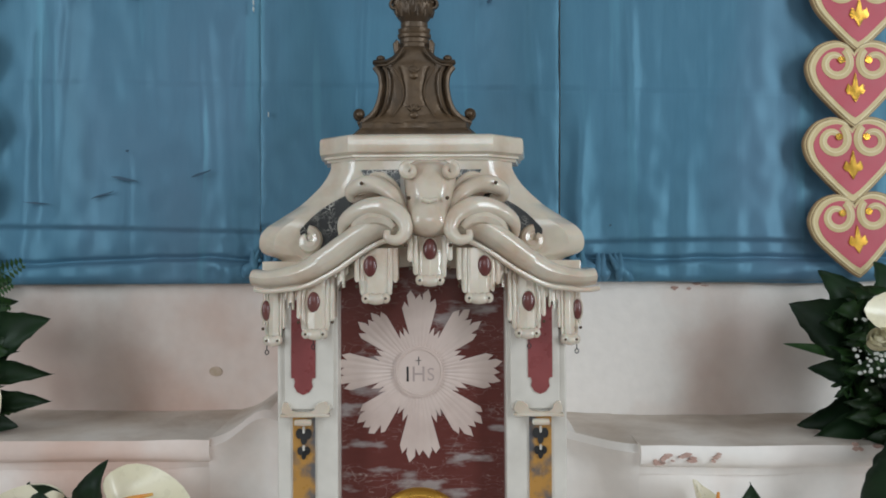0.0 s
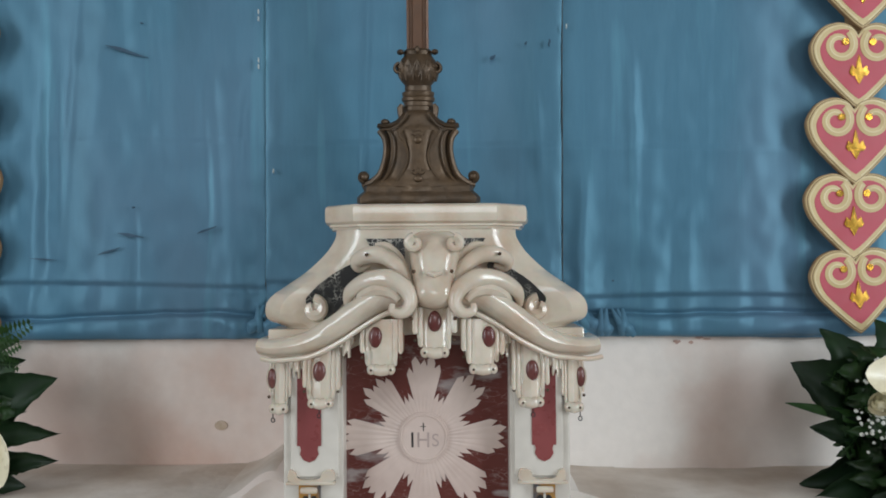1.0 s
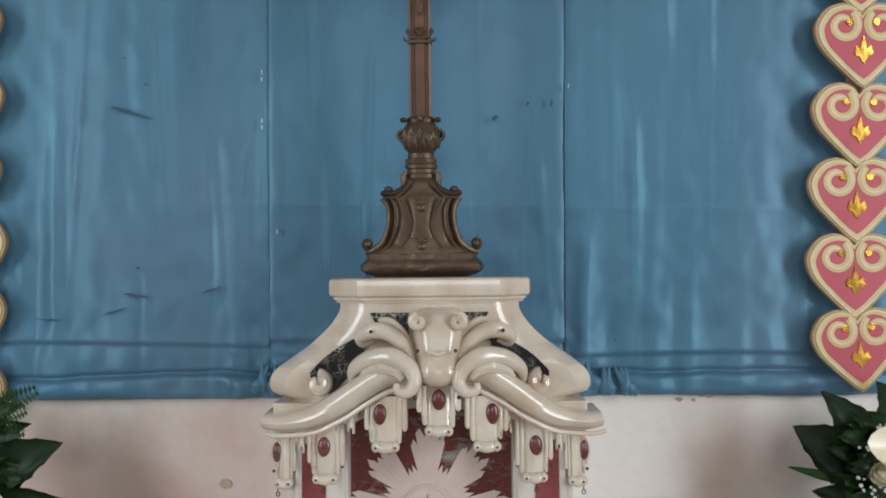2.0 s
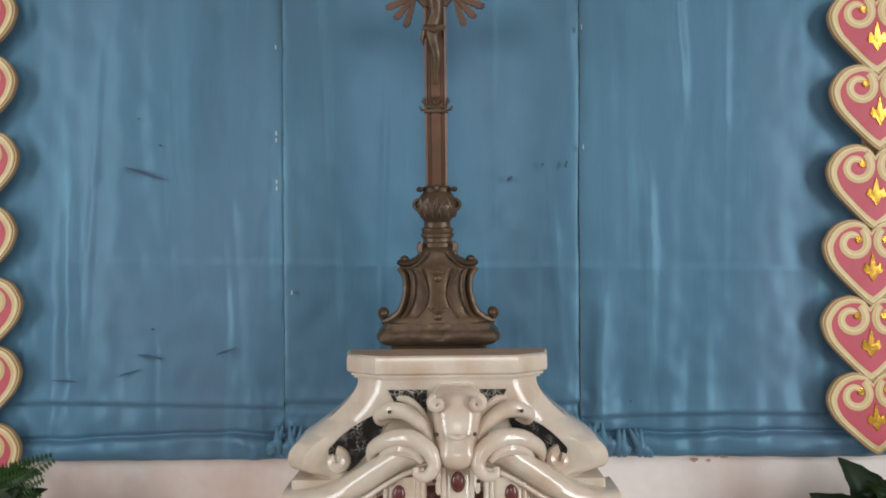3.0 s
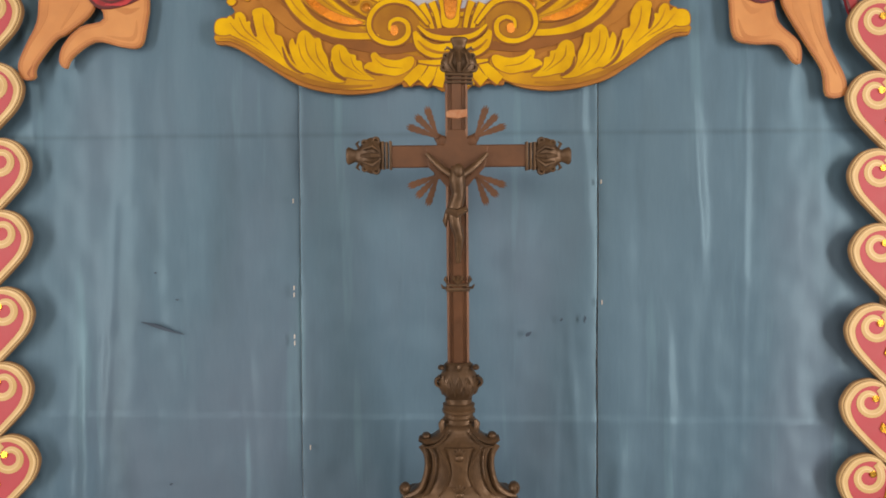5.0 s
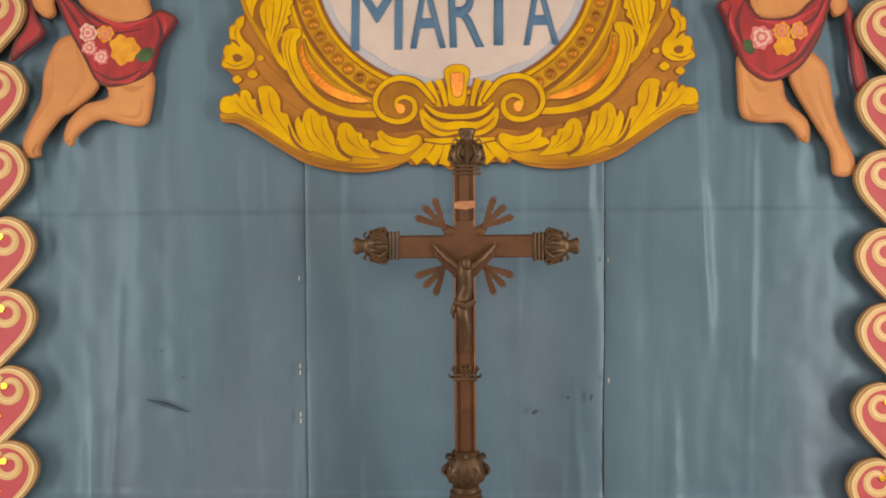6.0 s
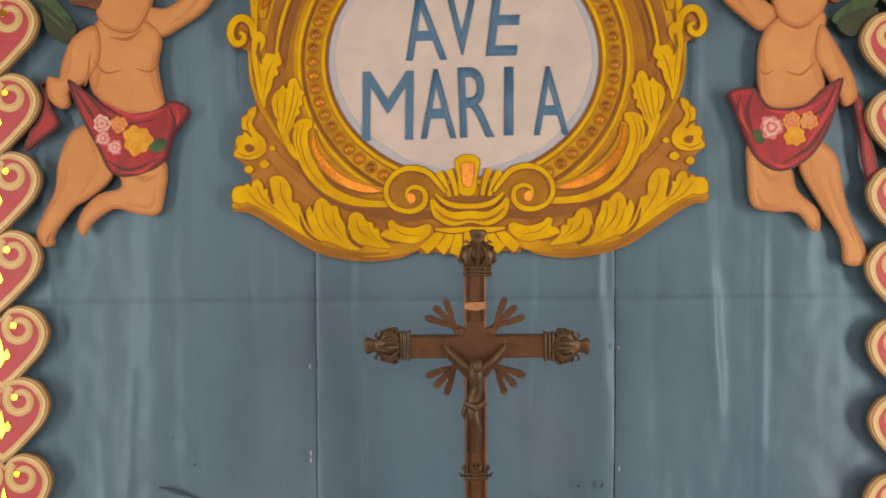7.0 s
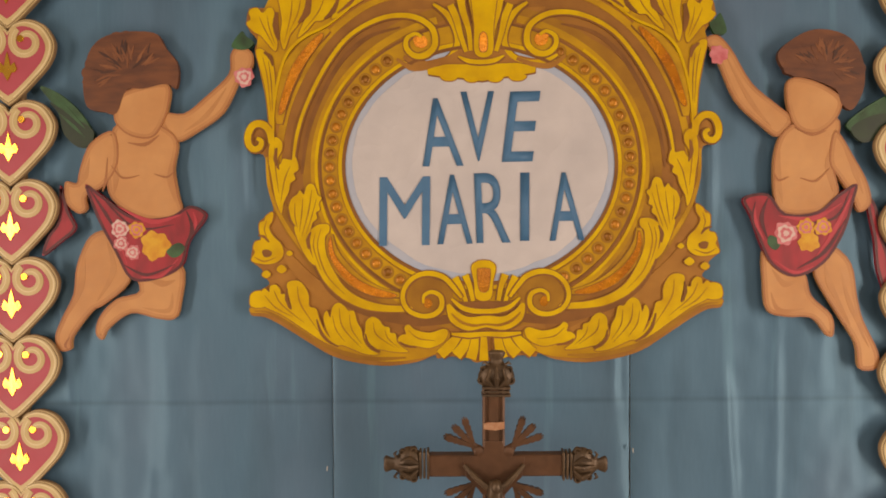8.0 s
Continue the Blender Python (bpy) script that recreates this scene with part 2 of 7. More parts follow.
# ---- mesh helpers ----
def part(name, bm, material, parent=None, label="", smooth=False, angle=40):
    me = bpy.data.meshes.new(name)
    bmesh.ops.recalc_face_normals(bm, faces=bm.faces[:])
    if smooth:
        for f in bm.faces:
            f.smooth = True
        for e in bm.edges:
            if len(e.link_faces) == 2 and e.calc_face_angle(0) > radians(angle):
                e.smooth = False
    bm.to_mesh(me)
    bm.free()
    for k in material if isinstance(material, (list, tuple)) else [material]:
        me.materials.append(k)
    ob = new(name, me)
    if parent:
        ob.parent = parent
    if label:
        ob["label"] = label
    return ob


def thing(name, m, label, category, group="", kind=""):
    e = new(name)
    e.empty_display_size = 0.05
    e.matrix_world = m
    return tagged(e, label, category, group, kind)


def curve(pts, n=6, closed=False):
    """Catmull-Rom curve through tuples of any length."""
    k = len(pts)
    v = [np.array(p, float) for p in pts]
    out = []
    for i in range(k if closed else k - 1):
        a, b, c, d = (v[(i + j) % k] if closed else v[min(max(i + j, 0), k - 1)] for j in (-1, 0, 1, 2))
        for s in range(n):
            t = s / n
            out.append(0.5 * (2 * b + (c - a) * t + (2 * a - 5 * b + 4 * c - d) * t * t + (3 * b - 3 * c + d - a) * t ** 3))
    if not closed:
        out.append(v[-1])
    return out


def plate(bm, pts, front, back, mi=0, soft=0.0):
    """A flat piece with the outline pts (x, z), from y=front (towards the viewer) to y=back."""
    a = [bm.verts.new((p[0], front, p[1])) for p in pts]
    b = [bm.verts.new((p[0], back, p[1])) for p in pts]
    faces = [bm.faces.new(a), bm.faces.new(b[::-1])]
    k = len(pts)
    for i in range(k):
        faces.append(bm.faces.new((a[i], b[i], b[(i + 1) % k], a[(i + 1) % k])))
    for f in faces:
        f.material_index = mi
    if soft:
        bmesh.ops.bevel(bm, geom=list(faces[0].edges), offset=soft, segments=2, affect="EDGES", profile=0.5)
    return faces


def ribbon(bm, pts, widths, front, back, mi=0, crown=0.0):
    """A flat painted or raised stroke along pts (x, z); widths: full widths at the points."""
    p = [np.array(q[:2], float) for q in pts]
    k = len(p)
    rows = []
    for i in range(k):
        d = p[min(i + 1, k - 1)] - p[max(i - 1, 0)]
        d = d / (np.linalg.norm(d) + 1e-9)
        nrm = np.array((-d[1], d[0]))
        w = np.interp(i / (k - 1), np.linspace(0, 1, len(widths)), widths) / 2
        l, r = p[i] + nrm * w, p[i] - nrm * w
        rows.append([bm.verts.new((l[0], back, l[1])), bm.verts.new((l[0], front, l[1])), bm.verts.new((p[i][0], front - crown, p[i][1])),
                     bm.verts.new((r[0], front, r[1])), bm.verts.new((r[0], back, r[1]))])
    for i in range(k - 1):
        for j in range(4):
            bm.faces.new((rows[i][j], rows[i][j + 1], rows[i + 1][j + 1], rows[i + 1][j])).material_index = mi
    for r in (rows[0], rows[-1]):
        bm.faces.new(r).material_index = mi


def loft(bm, rings, closed=True, caps=True, mi=0):
    vs = [[bm.verts.new(p) for p in r] for r in rings]
    k = len(vs[0])
    for a, b in zip(vs, vs[1:]):
        for i in range(k if closed else k - 1):
            bm.faces.new((a[i], a[(i + 1) % k], b[(i + 1) % k], b[i])).material_index = mi
    if caps and closed:
        bm.faces.new(vs[0][::-1]).material_index = mi
        bm.faces.new(vs[-1]).material_index = mi


def tube(bm, pts, radii, sides=10, flat=1.0, mi=0):
    """A round or flattened bar along 3D pts; flat scales its depth along y."""
    p = [Vector(q) for q in pts]
    k = len(p)
    rings = []
    for i in range(k):
        d = (p[min(i + 1, k - 1)] - p[max(i - 1, 0)]).normalized()
        side = d.cross(Vector((0, 1, 0)))
        if side.length < 0.2:
            side = Vector((1, 0, 0))
        side.normalize()
        up = side.cross(d).normalized()
        r = float(np.interp(i / (k - 1), np.linspace(0, 1, len(radii)), radii))
        rings.append([p[i] + side * (r * math.cos(2 * math.pi * j / sides)) + up * (r * flat * math.sin(2 * math.pi * j / sides)) for j in range(sides)])
    loft(bm, rings, mi=mi)


def box(bm, x0, x1, y0, y1, z0, z1, soft=0.0, mi=0):
    r = bmesh.ops.create_cube(bm, size=1.0, matrix=Matrix.LocRotScale(((x0 + x1) / 2, (y0 + y1) / 2, (z0 + z1) / 2), None, (x1 - x0, y1 - y0, z1 - z0)))
    fs = {f for v in r["verts"] for f in v.link_faces}
    for f in fs:
        f.material_index = mi
    if soft:
        bmesh.ops.bevel(bm, geom=list({e for v in r["verts"] for e in v.link_edges}), offset=soft, segments=2, affect="EDGES", profile=0.5)


def ball(bm, c, rx, ry, rz, u=14, v=10, mi=0):
    r = bmesh.ops.create_uvsphere(bm, u_segments=u, v_segments=v, radius=1.0, matrix=Matrix.LocRotScale(c, None, (rx, ry, rz)))
    for f in {f for q in r["verts"] for f in q.link_faces}:
        f.material_index = mi


def oval(cx, cz, rx, rz, n=20, turn=0.0):
    return [(cx + rx * math.cos(2 * math.pi * i / n + turn), cz + rz * math.sin(2 * math.pi * i / n + turn)) for i in range(n)]


def spiral(cx, cz, r0, r1, a0, turns, n=26):
    """Points that wind from radius r0 to r1 about a centre; turns is signed."""
    return [(cx + (r0 + (r1 - r0) * t) * math.cos(a0 + 2 * math.pi * turns * t), cz + (r0 + (r1 - r0) * t) * math.sin(a0 + 2 * math.pi * turns * t)) for t in np.linspace(0, 1, n)]


# ---- the room: chancel walls, floor, vault, plain nave walls ----
XC = -0.032          # the altar's middle


def wall(name, label, *size):
    bm = bmesh.new()
    box(bm, *size)
    return tagged(part(name, bm, ROOM if name not in ("wall_altar",) else PLASTER), label, "wall", kind="structure")


bm = bmesh.new()
box(bm, -2.4, 2.4, -9.2, 0.3, -0.1, 0.0)
tagged(part("floor", bm, STONE_FLOOR), "worn grey stone floor of the church", "floor", kind="structure")
bm = bmesh.new()
box(bm, -2.4, 2.4, -9.2, 0.3, 6.6, 6.75)
tagged(part("ceiling", bm, ROOM), "plain plastered church ceiling", "ceiling", kind="structure")
wall("wall_altar", "white plastered altar wall with pinkish damp stains", -2.4, 2.4, 0.02, 0.3, 0.0, 6.6)


def side_wall(name, x0, x1):
    """A side wall with one tall window opening through it."""
    bm = bmesh.new()
    for a in ((x0, x1, -9.2, -2.4, 0, 6.6), (x0, x1, -1.4, 0.02, 0, 6.6), (x0, x1, -2.4, -1.4, 0, 1.5), (x0, x1, -2.4, -1.4, 3.6, 6.6)):
        box(bm, *a)
    return tagged(part(name, bm, ROOM), "plain plastered church side wall with a tall window", "wall", kind="structure")


side_wall("wall_west", -2.4, -2.2)
side_wall("wall_east", 2.2, 2.4)
# unseen end wall, its opening added for the fill lamp
bm = bmesh.new()
for a in ((-2.4, -1.7, -9.2, -9.0, 0, 6.6), (1.7, 2.4, -9.2, -9.0, 0, 6.6), (-1.7, 1.7, -9.2, -9.0, 0, 2.8), (-1.7, 1.7, -9.2, -9.0, 5.6, 6.6)):
    box(bm, *a)
tagged(part("wall_nave", bm, ROOM), "plain plastered nave end wall with an opening for the fill light", "wall", kind="structure")

# the altar below: a masonry block with a lower wall face that carries the ledges
bm = bmesh.new()
box(bm, -1.9, XC - 0.33, -0.18, 0.02, 0.0, 1.612)
box(bm, XC + 0.33, 1.9, -0.18, 0.02, 0.0, 1.605)
tagged(part("wall_dado", bm, PLASTER), "white plastered lower wall under the ledges", "wall", kind="structure")
bm = bmesh.new()
box(bm, XC - 0.9, XC + 0.9, -0.62, -0.18, 0.0, 1.30, 0.01)
tagged(part("altar_block", bm, PLASTER), "white plastered masonry altar step under the tabernacle", "altar step", kind="structure")


def ledge(name, x0, x1, z):
    bm = bmesh.new()
    prof = [(-0.176, -0.052), (-0.183, -0.05), (-0.187, -0.038), (-0.196, -0.034), (-0.203, -0.026), (-0.205, -0.012), (-0.201, -0.001), (-0.19, 0.0), (0.019, 0.004), (0.019, -0.052)]
    n = 60
    rings = []
    for i in range(n + 1):
        x = x0 + (x1 - x0) * i / n
        rings.append([(x, y + 0.0035 * noise.noise((x * 9, y * 20, 3)), z + h + 0.0035 * noise.noise((x * 8, y * 30, h * 40))) for y, h in prof])
    loft(bm, rings)
    bm.normal_update()
    for f in bm.faces:
        if f.calc_center_median().z > z - 0.006 and abs(f.normal.z) > 0.8:
            f.material_index = 1
    return tagged(part(name, bm, [PLASTER, PLASTER_WORN], smooth=True), "worn plaster ledge with a rounded chipped edge", "ledge", kind="structure")


ledge("ledge_west", -1.9, XC - 0.335, 1.660)
ledge("ledge_east", XC + 0.337, 1.9, 1.648)


def fillet(name, s):
    """Plaster corner that carries the ledge round to the tabernacle's flank."""
    bm = bmesh.new()
    rings = []
    for t in np.linspace(0, 1, 18):
        x = XC + s * (0.200 + 0.138 * t)
        ease = t * t * (3 - 2 * t)
        front = -0.110 - 0.088 * ease
        if s < 0:
            front = -0.165 - 0.035 * ease
        lump = (0.034 * math.exp(-((t - 0.42) / 0.3) ** 2) + 0.012 * (1 - t)) if s < 0 else 0.010 * (1 - t) ** 2
        top = (1.660 if s < 0 else 1.6485) + lump
        low = -0.178 if s < 0 else -0.150 - 0.028 * ease
        rings.append([(x, low - 0.02 * (1 - ease), 1.30), (x, min(front, low) + 0.012, top - 0.060), (x, front + 0.004, top - 0.030), (x, front, top - 0.012), (x, front + 0.010, top - 0.001), (x, front * 0.6, top + 0.003), (x, 0.019, top + 0.006), (x, 0.019, 1.30)])
    loft(bm, rings)
    bm.normal_update()
    for f in bm.faces:
        c = f.calc_center_median()
        if abs(f.normal.z) > 0.75 and c.z > 1.64 and abs(c.x - XC) > 0.25:
            f.material_index = 1
    return tagged(part(name, bm, [PLASTER, PLASTER_WORN], smooth=True), "smeared white plaster joining ledge and marble", "plaster", kind="structure")


fillet("plaster_patch_west", -1)
fillet("plaster_patch_east", 1)

# chipped spots and stains on the wall and the ledge
bm = bmesh.new()
random.seed(4)
for x, y, z, w, h in ((0.352, -0.2075, 1.628, 0.026, 0.007), (0.385, -0.2075, 1.63, 0.02, 0.006), (0.43, -0.2075, 1.631, 0.016, 0.008), (0.455, -0.019, 1.888, 0.03, 0.006), (0.338, -0.2075, 1.625, 0.012, 0.005), (0.655, -0.2075, 1.645, 0.02, 0.005)):
    for k in range(5):
        a, b = random.uniform(-w, w), random.uniform(-h, h)
        y0 = y if y < -0.1 else 0.0165
        rx, rz, ph = random.uniform(0.002, 0.008), random.uniform(0.001, 0.003), random.random() * 9
        plate(bm, [(x + a + rx * math.cos(q) * (1 + 0.5 * noise.noise((3 * math.cos(q), 3 * math.sin(q), ph))), z + b + rz * math.sin(q) * (1 + 0.7 * noise.noise((4 * math.cos(q), 4 * math.sin(q), ph + 5)))) for q in np.linspace(0, 6.283, 16, endpoint=False)], y0 + 0.0006 * k, y0 + 0.006)
tagged(part("plaster_chips", bm, CHIP), "small reddish chips in the white plaster", "chips", kind="stuff")
bm = bmesh.new()
plate(bm, [(x + 0.004 * noise.noise((i, 0, 0)), z) for i, (x, z) in enumerate(oval(-0.423, 1.735, 0.012, 0.009, 14))], 0.0175, 0.024)
tagged(part("wall_stain", bm, mat("ochre_stain", (0.5, 0.38, 0.27), (0.62, 0.5, 0.4), scale=60, rough=0.9)), "small ochre stain on the plaster", "stain", kind="stuff")


# ---- the blue satin hanging: three lengths with seams, a rolled hem ----
SEAM_W, SEAM_E = -0.335, 0.214


def hang(x0, x1, seed, amp):
    rnd = random.Random(int(seed * 10))
    pleats = []
    for k in range(int((x1 - x0) * 32)):
        zc = rnd.choice((2.05, 2.15, 2.3, 2.5, 2.75, 3.0, 3.3)) + rnd.uniform(-0.1, 0.1)
        pleats.append((rnd.uniform(x0, x1), zc, rnd.uniform(0.05, 0.32), rnd.uniform(0.006, 0.015), rnd.uniform(-0.0050, 0.0030) * (0.35 + 0.65 * amp / 0.008), rnd.uniform(-0.10, 0.10)))
    nx, nz = 240, 300
    z0, z1 = 1.897, 3.9
    xs = np.linspace(x0, x1, nx)
    rows = []
    for j in range(nz + 1):
        z = z0 + (z1 - z0) * (j / nz) ** 1.7
        row = []
        for x in xs:
            low = math.exp(-(z - z0) / 0.35)
            fold = amp * noise.noise((x * 6.0 + seed, z * 0.35, seed)) + amp * 0.55 * noise.noise((x * 17 + seed, z * 0.7, 2))
            fold += amp * 1.1 * low * noise.noise((x * 21 + seed, z * 1.5, 5))
            wr = 0.0022 * noise.noise((x * 30, z * 22, seed)) * (0.4 + low) + 0.0016 * noise.noise((x * 11 + z * 3, z * 7, seed + 4))
            edge = min(x - x0, x1 - x)
            pinch = 0.004 * math.exp(-edge / 0.012)
            fall = 2.256 - 0.02 * (x + 0.06) - z
            crease = -0.0020 * (0.5 + 0.5 * math.tanh(fall / 0.002)) * math.exp(-max(fall, 0) / 0.03) + 0.002 * math.exp(-((z - 2.782) / 0.004) ** 2)
            for px, pz, ph, pw, pa, slant in pleats:
                dx = (x - px - slant * (z - pz)) / pw
                dz = (z - pz) / ph
                if abs(dx) < 2.6 and abs(dz) < 1.6:
                    fold += pa * math.exp(-dx * dx) * math.exp(-dz ** 4)
            # hem: one thick roll with a deep wavering fold above it
            h = z - z0
            top = 0.040 + 0.010 * noise.noise((x * 3.1, seed, 0)) + 0.004 * noise.noise((x * 13, seed, 7))
            u = h / top
            hem = -0.013 * math.sqrt(max(0.0, 1 - (2 * u - 1) ** 2)) * (0.8 + 0.5 * noise.noise((x * 9, h * 25, seed))) if u < 1 else 0.0
            hem += 0.006 * math.exp(-((h - top - 0.003) / 0.0045) ** 2)
            # tuck above the hem: the upper cloth hangs over a sharp fold
            tuck = h - (0.100 if x < SEAM_E else 0.072) - 0.010 * noise.noise((x * 2.3, seed, 3)) + 0.022 * (x + 0.6) * (x < SEAM_W)
            hem += -0.0062 * math.exp(-tuck / 0.025) * math.tanh(tuck / 0.005) if tuck > 0 else 0.0022 * math.exp(tuck / 0.012) * math.tanh(-tuck / 0.003)
            hem += 0.004 * math.exp(-edge / 0.05) * noise.noise((x * 60, h * 40, 1)) * math.exp(-h / 0.06) * 4
            hem += -0.0022 * math.exp(-((h - 0.085 - 0.008 * noise.noise((x * 4, 9, seed))) / 0.005) ** 2) * max(0, noise.noise((x * 3, 4, seed)) * 2)
            row.append((x + (0.010 * (z - 2.2) + 0.002 * noise.noise((z * 4, 1, 1))) * math.exp(-((x - SEAM_E) / 0.1) ** 2), fold + wr + pinch + crease + hem, z + (0.010 * noise.noise((x * 4, 3, seed)) if j == 0 else 0)))
        rows.append(row)
    return rows


def cloth(name, x0, x1, seed, amp, label):
    bm = bmesh.new()
    rows = hang(x0, x1, seed, amp)
    vs = [[bm.verts.new(p) for p in r] for r in rows]
    for a, b in zip(vs, vs[1:]):
        for i in range(len(a) - 1):
            bm.faces.new((a[i], a[i + 1], b[i + 1], b[i]))
    # turned-under lower edge
    under = [bm.verts.new((p[0], p[1] + 0.008, p[2] + 0.012)) for p in rows[0]]
    for i in range(len(under) - 1):
        bm.faces.new((under[i], under[i + 1], vs[0][i + 1], vs[0][i]))
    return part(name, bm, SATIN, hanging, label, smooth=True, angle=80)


hanging = thing("wall_hanging", pose(0, 0, 0), "creased blue satin hanging in seamed lengths behind the altar cross", "curtain")
cloth("cloth_length", -1.35, SEAM_W - 0.0008, 3.1, 0.0075, "")
cloth("cloth_length", SEAM_W + 0.0008, SEAM_E - 0.0008, 8.7, 0.004, "")
cloth("cloth_length", SEAM_E + 0.0008, 1.35, 15.3, 0.007, "")


# bunched folds where the hem is caught at the seams
random.seed(12)
for cx, cz, spread in ((-0.325, 1.925, 0.045), (0.225, 1.925, 0.05), (0.30, 1.915, 0.04)):
    for k in range(5):
        bm = bmesh.new()
        x = cx + spread * (k / 4 - 0.5)
        tilt = random.uniform(-0.02, 0.03)
        pts = curve([(x, -0.006, cz + 0.034), (x + tilt * 0.4 + random.uniform(-0.004, 0.004), -0.014, cz + 0.008), (x + tilt, -0.014, cz - 0.004), (x + tilt * 1.4, -0.010, cz - 0.016)], 5)
        tube(bm, pts, [0.002, random.uniform(0.006, 0.010), random.uniform(0.008, 0.013), 0.004], 8, flat=0.5)
        part("gathered_fold", bm, SATIN, hanging, "", smooth=True)


# ---- garlands of painted heart boards ----
def heart_outline(w=0.080, n=7):
    half = [(0.0, 0.027), (0.012, 0.041), (0.034, 0.047), (0.060, 0.038), (0.077, 0.016), (0.080, -0.004), (0.070, -0.030), (0.046, -0.058), (0.016, -0.088), (0.0, -0.100)]
    right = curve(half, n)
    return [(p[0], p[1]) for p in right] + [(-p[0], p[1]) for p in right[-2:0:-1]]


def grown(pts, k, c=(0, -0.015)):
    return [(c[0] + (x - c[0]) * k, c[1] + (z - c[1]) * k) for x, z in pts]


def heart_board():
    t = thing("heart_board", pose(0, 0, 0), "crimson heart-shaped board with cream scrolls and gold foil", "ornament", "heart garland")
    out = heart_outline()
    bm = bmesh.new()
    plate(bm, out, -0.006, 0.001)
    part("board", bm, BOARD_EDGE, t)
    bm = bmesh.new()
    plate(bm, grown(out, 0.975), -0.0072, -0.0055)
    part("border", bm, CREAM, t, "cream painted border")
    bm = bmesh.new()
    plate(bm, grown(out, 0.955), -0.0076, -0.0068)
    part("outline", bm, OLIVE_LINE, t)
    bm = bmesh.new()
    plate(bm, grown(out, 0.935), -0.0080, -0.0072)
    part("border", bm, CREAM, t)
    bm = bmesh.new()
    plate(bm, grown(out, 0.80), -0.0086, -0.0076)
    part("field", bm, PINK, t, "crimson pink field")
    for s in (-1, 1):
        bm = bmesh.new()
        # cream scroll: leaves the border at the cleft, passes under the lobe and winds up into the foil disc
        turn_r = curve([(118, 0.0255), (150, 0.0222), (190, 0.0205), (270, 0.0205), (350, 0.0200), (410, 0.0165), (455, 0.0125), (500, 0.0085)], 6)
        ring = [(s * (0.0292 + r * math.cos(radians(a))), 0.0078 + r * math.sin(radians(a))) for a, r in turn_r]
        ribbon(bm, ring, [0.012, 0.0135, 0.0135, 0.0125, 0.0105, 0.008], -0.0094, -0.0080, crown=0.0006)
        part("scroll", bm, CREAM, t)
        bm = bmesh.new()
        ribbon(bm, ring[2:-2], [0.0015, 0.0022, 0.0015], -0.0104, -0.0094)
        part("scroll_line", bm, CREAM_LIGHT, t)
        bm = bmesh.new()
        end = ring[-1]
        plate(bm, oval(end[0], end[1], 0.0062, 0.0062, 16), -0.0108, -0.0090, soft=0.0006)
        part("foil_disc", bm, FOIL, t, "shiny gold foil disc")
        bm = bmesh.new()
        ribbon(bm, [(p[0], p[1]) for p in grown([q for q in out if q[0] * s > 0.008], 0.90)], [0.0018, 0.0026, 0.0018], -0.0088, -0.0078)
        part("highlight_line", bm, CREAM_LIGHT, t)
    bm = bmesh.new()
    half = [(0, -0.008), (0.003, -0.020), (0.0055, -0.033), (0.012, -0.0265), (0.0165, -0.038), (0.0125, -0.044), (0.0075, -0.044), (0.0045, -0.050), (0.0, -0.058)]
    plate(bm, half + [(-x, z) for x, z in half[-2:0:-1]], -0.0104, -0.0084)
    part("foil_lily", bm, FOIL, t, "gold foil lily cut-out")
    return t


def garland(cols, group):
    global first_heart
    for i, (x, z, turn, off) in enumerate(cols):
        m = pose(x, off, z, 0, turn, 0) @ Matrix.Scale(1.035, 4)
        if first_heart is None:
            first_heart = heart_board()
            first_heart.matrix_world = m
            h = first_heart
        else:
            h = copy_thing(first_heart, m)
        h["group"] = group


first_heart = None
EAST = [(0.733, 2.006, -4, -0.0265), (0.729, 2.140, 0, -0.0250), (0.734, 2.277, 0, -0.0265), (0.744, 2.413, 1, -0.0250), (0.752, 2.558, 0, -0.0265), (0.751, 2.694, 0, -0.0250), (0.748, 2.834, 0, -0.0265), (0.752, 2.968, 0, -0.0250), (0.751, 3.106, 0, -0.0265), (0.742, 3.245, -2, -0.0250), (0.742, 3.385, 2, -0.0265), (0.75, 3.524, 0, -0.0250)]
WEST = [(-0.895, 1.925, 0, -0.0250), (-0.894, 2.065, 0, -0.0265), (-0.893, 2.190, 1, -0.0250), (-0.903, 2.322, 0, -0.0265), (-0.900, 2.458, 0, -0.0250), (-0.902, 2.598, 0, -0.0265), (-0.903, 2.728, 0, -0.0250), (-0.913, 2.866, 1, -0.0265), (-0.914, 3.008, 0, -0.0250), (-0.913, 3.150, 0, -0.0265), (-0.915, 3.294, 0, -0.0250), (-0.914, 3.440, 0, -0.0265), (-0.915, 3.58, 0, -0.0250)]
garland(EAST, "heart garland east")
garland(WEST, "heart garland west")
# battens behind the garlands that hold the boards off the cloth
for col, cx in ((EAST, 0.742), (WEST, -0.904)):
    bm = bmesh.new()
    box(bm, cx - 0.012, cx + 0.012, -0.024, -0.012, col[0][1] - 0.03, col[-1][1] + 0.06, 0.002)
    tagged(part("batten", bm, BOARD_EDGE), "thin wooden batten behind the heart boards", "batten")


# ---- the marble tabernacle ----
def shift(y):
    """The forward carvings sit a little off the middle."""
    return 0.014 * min(1.0, max(0.0, (-0.30 - y) / 0.07))


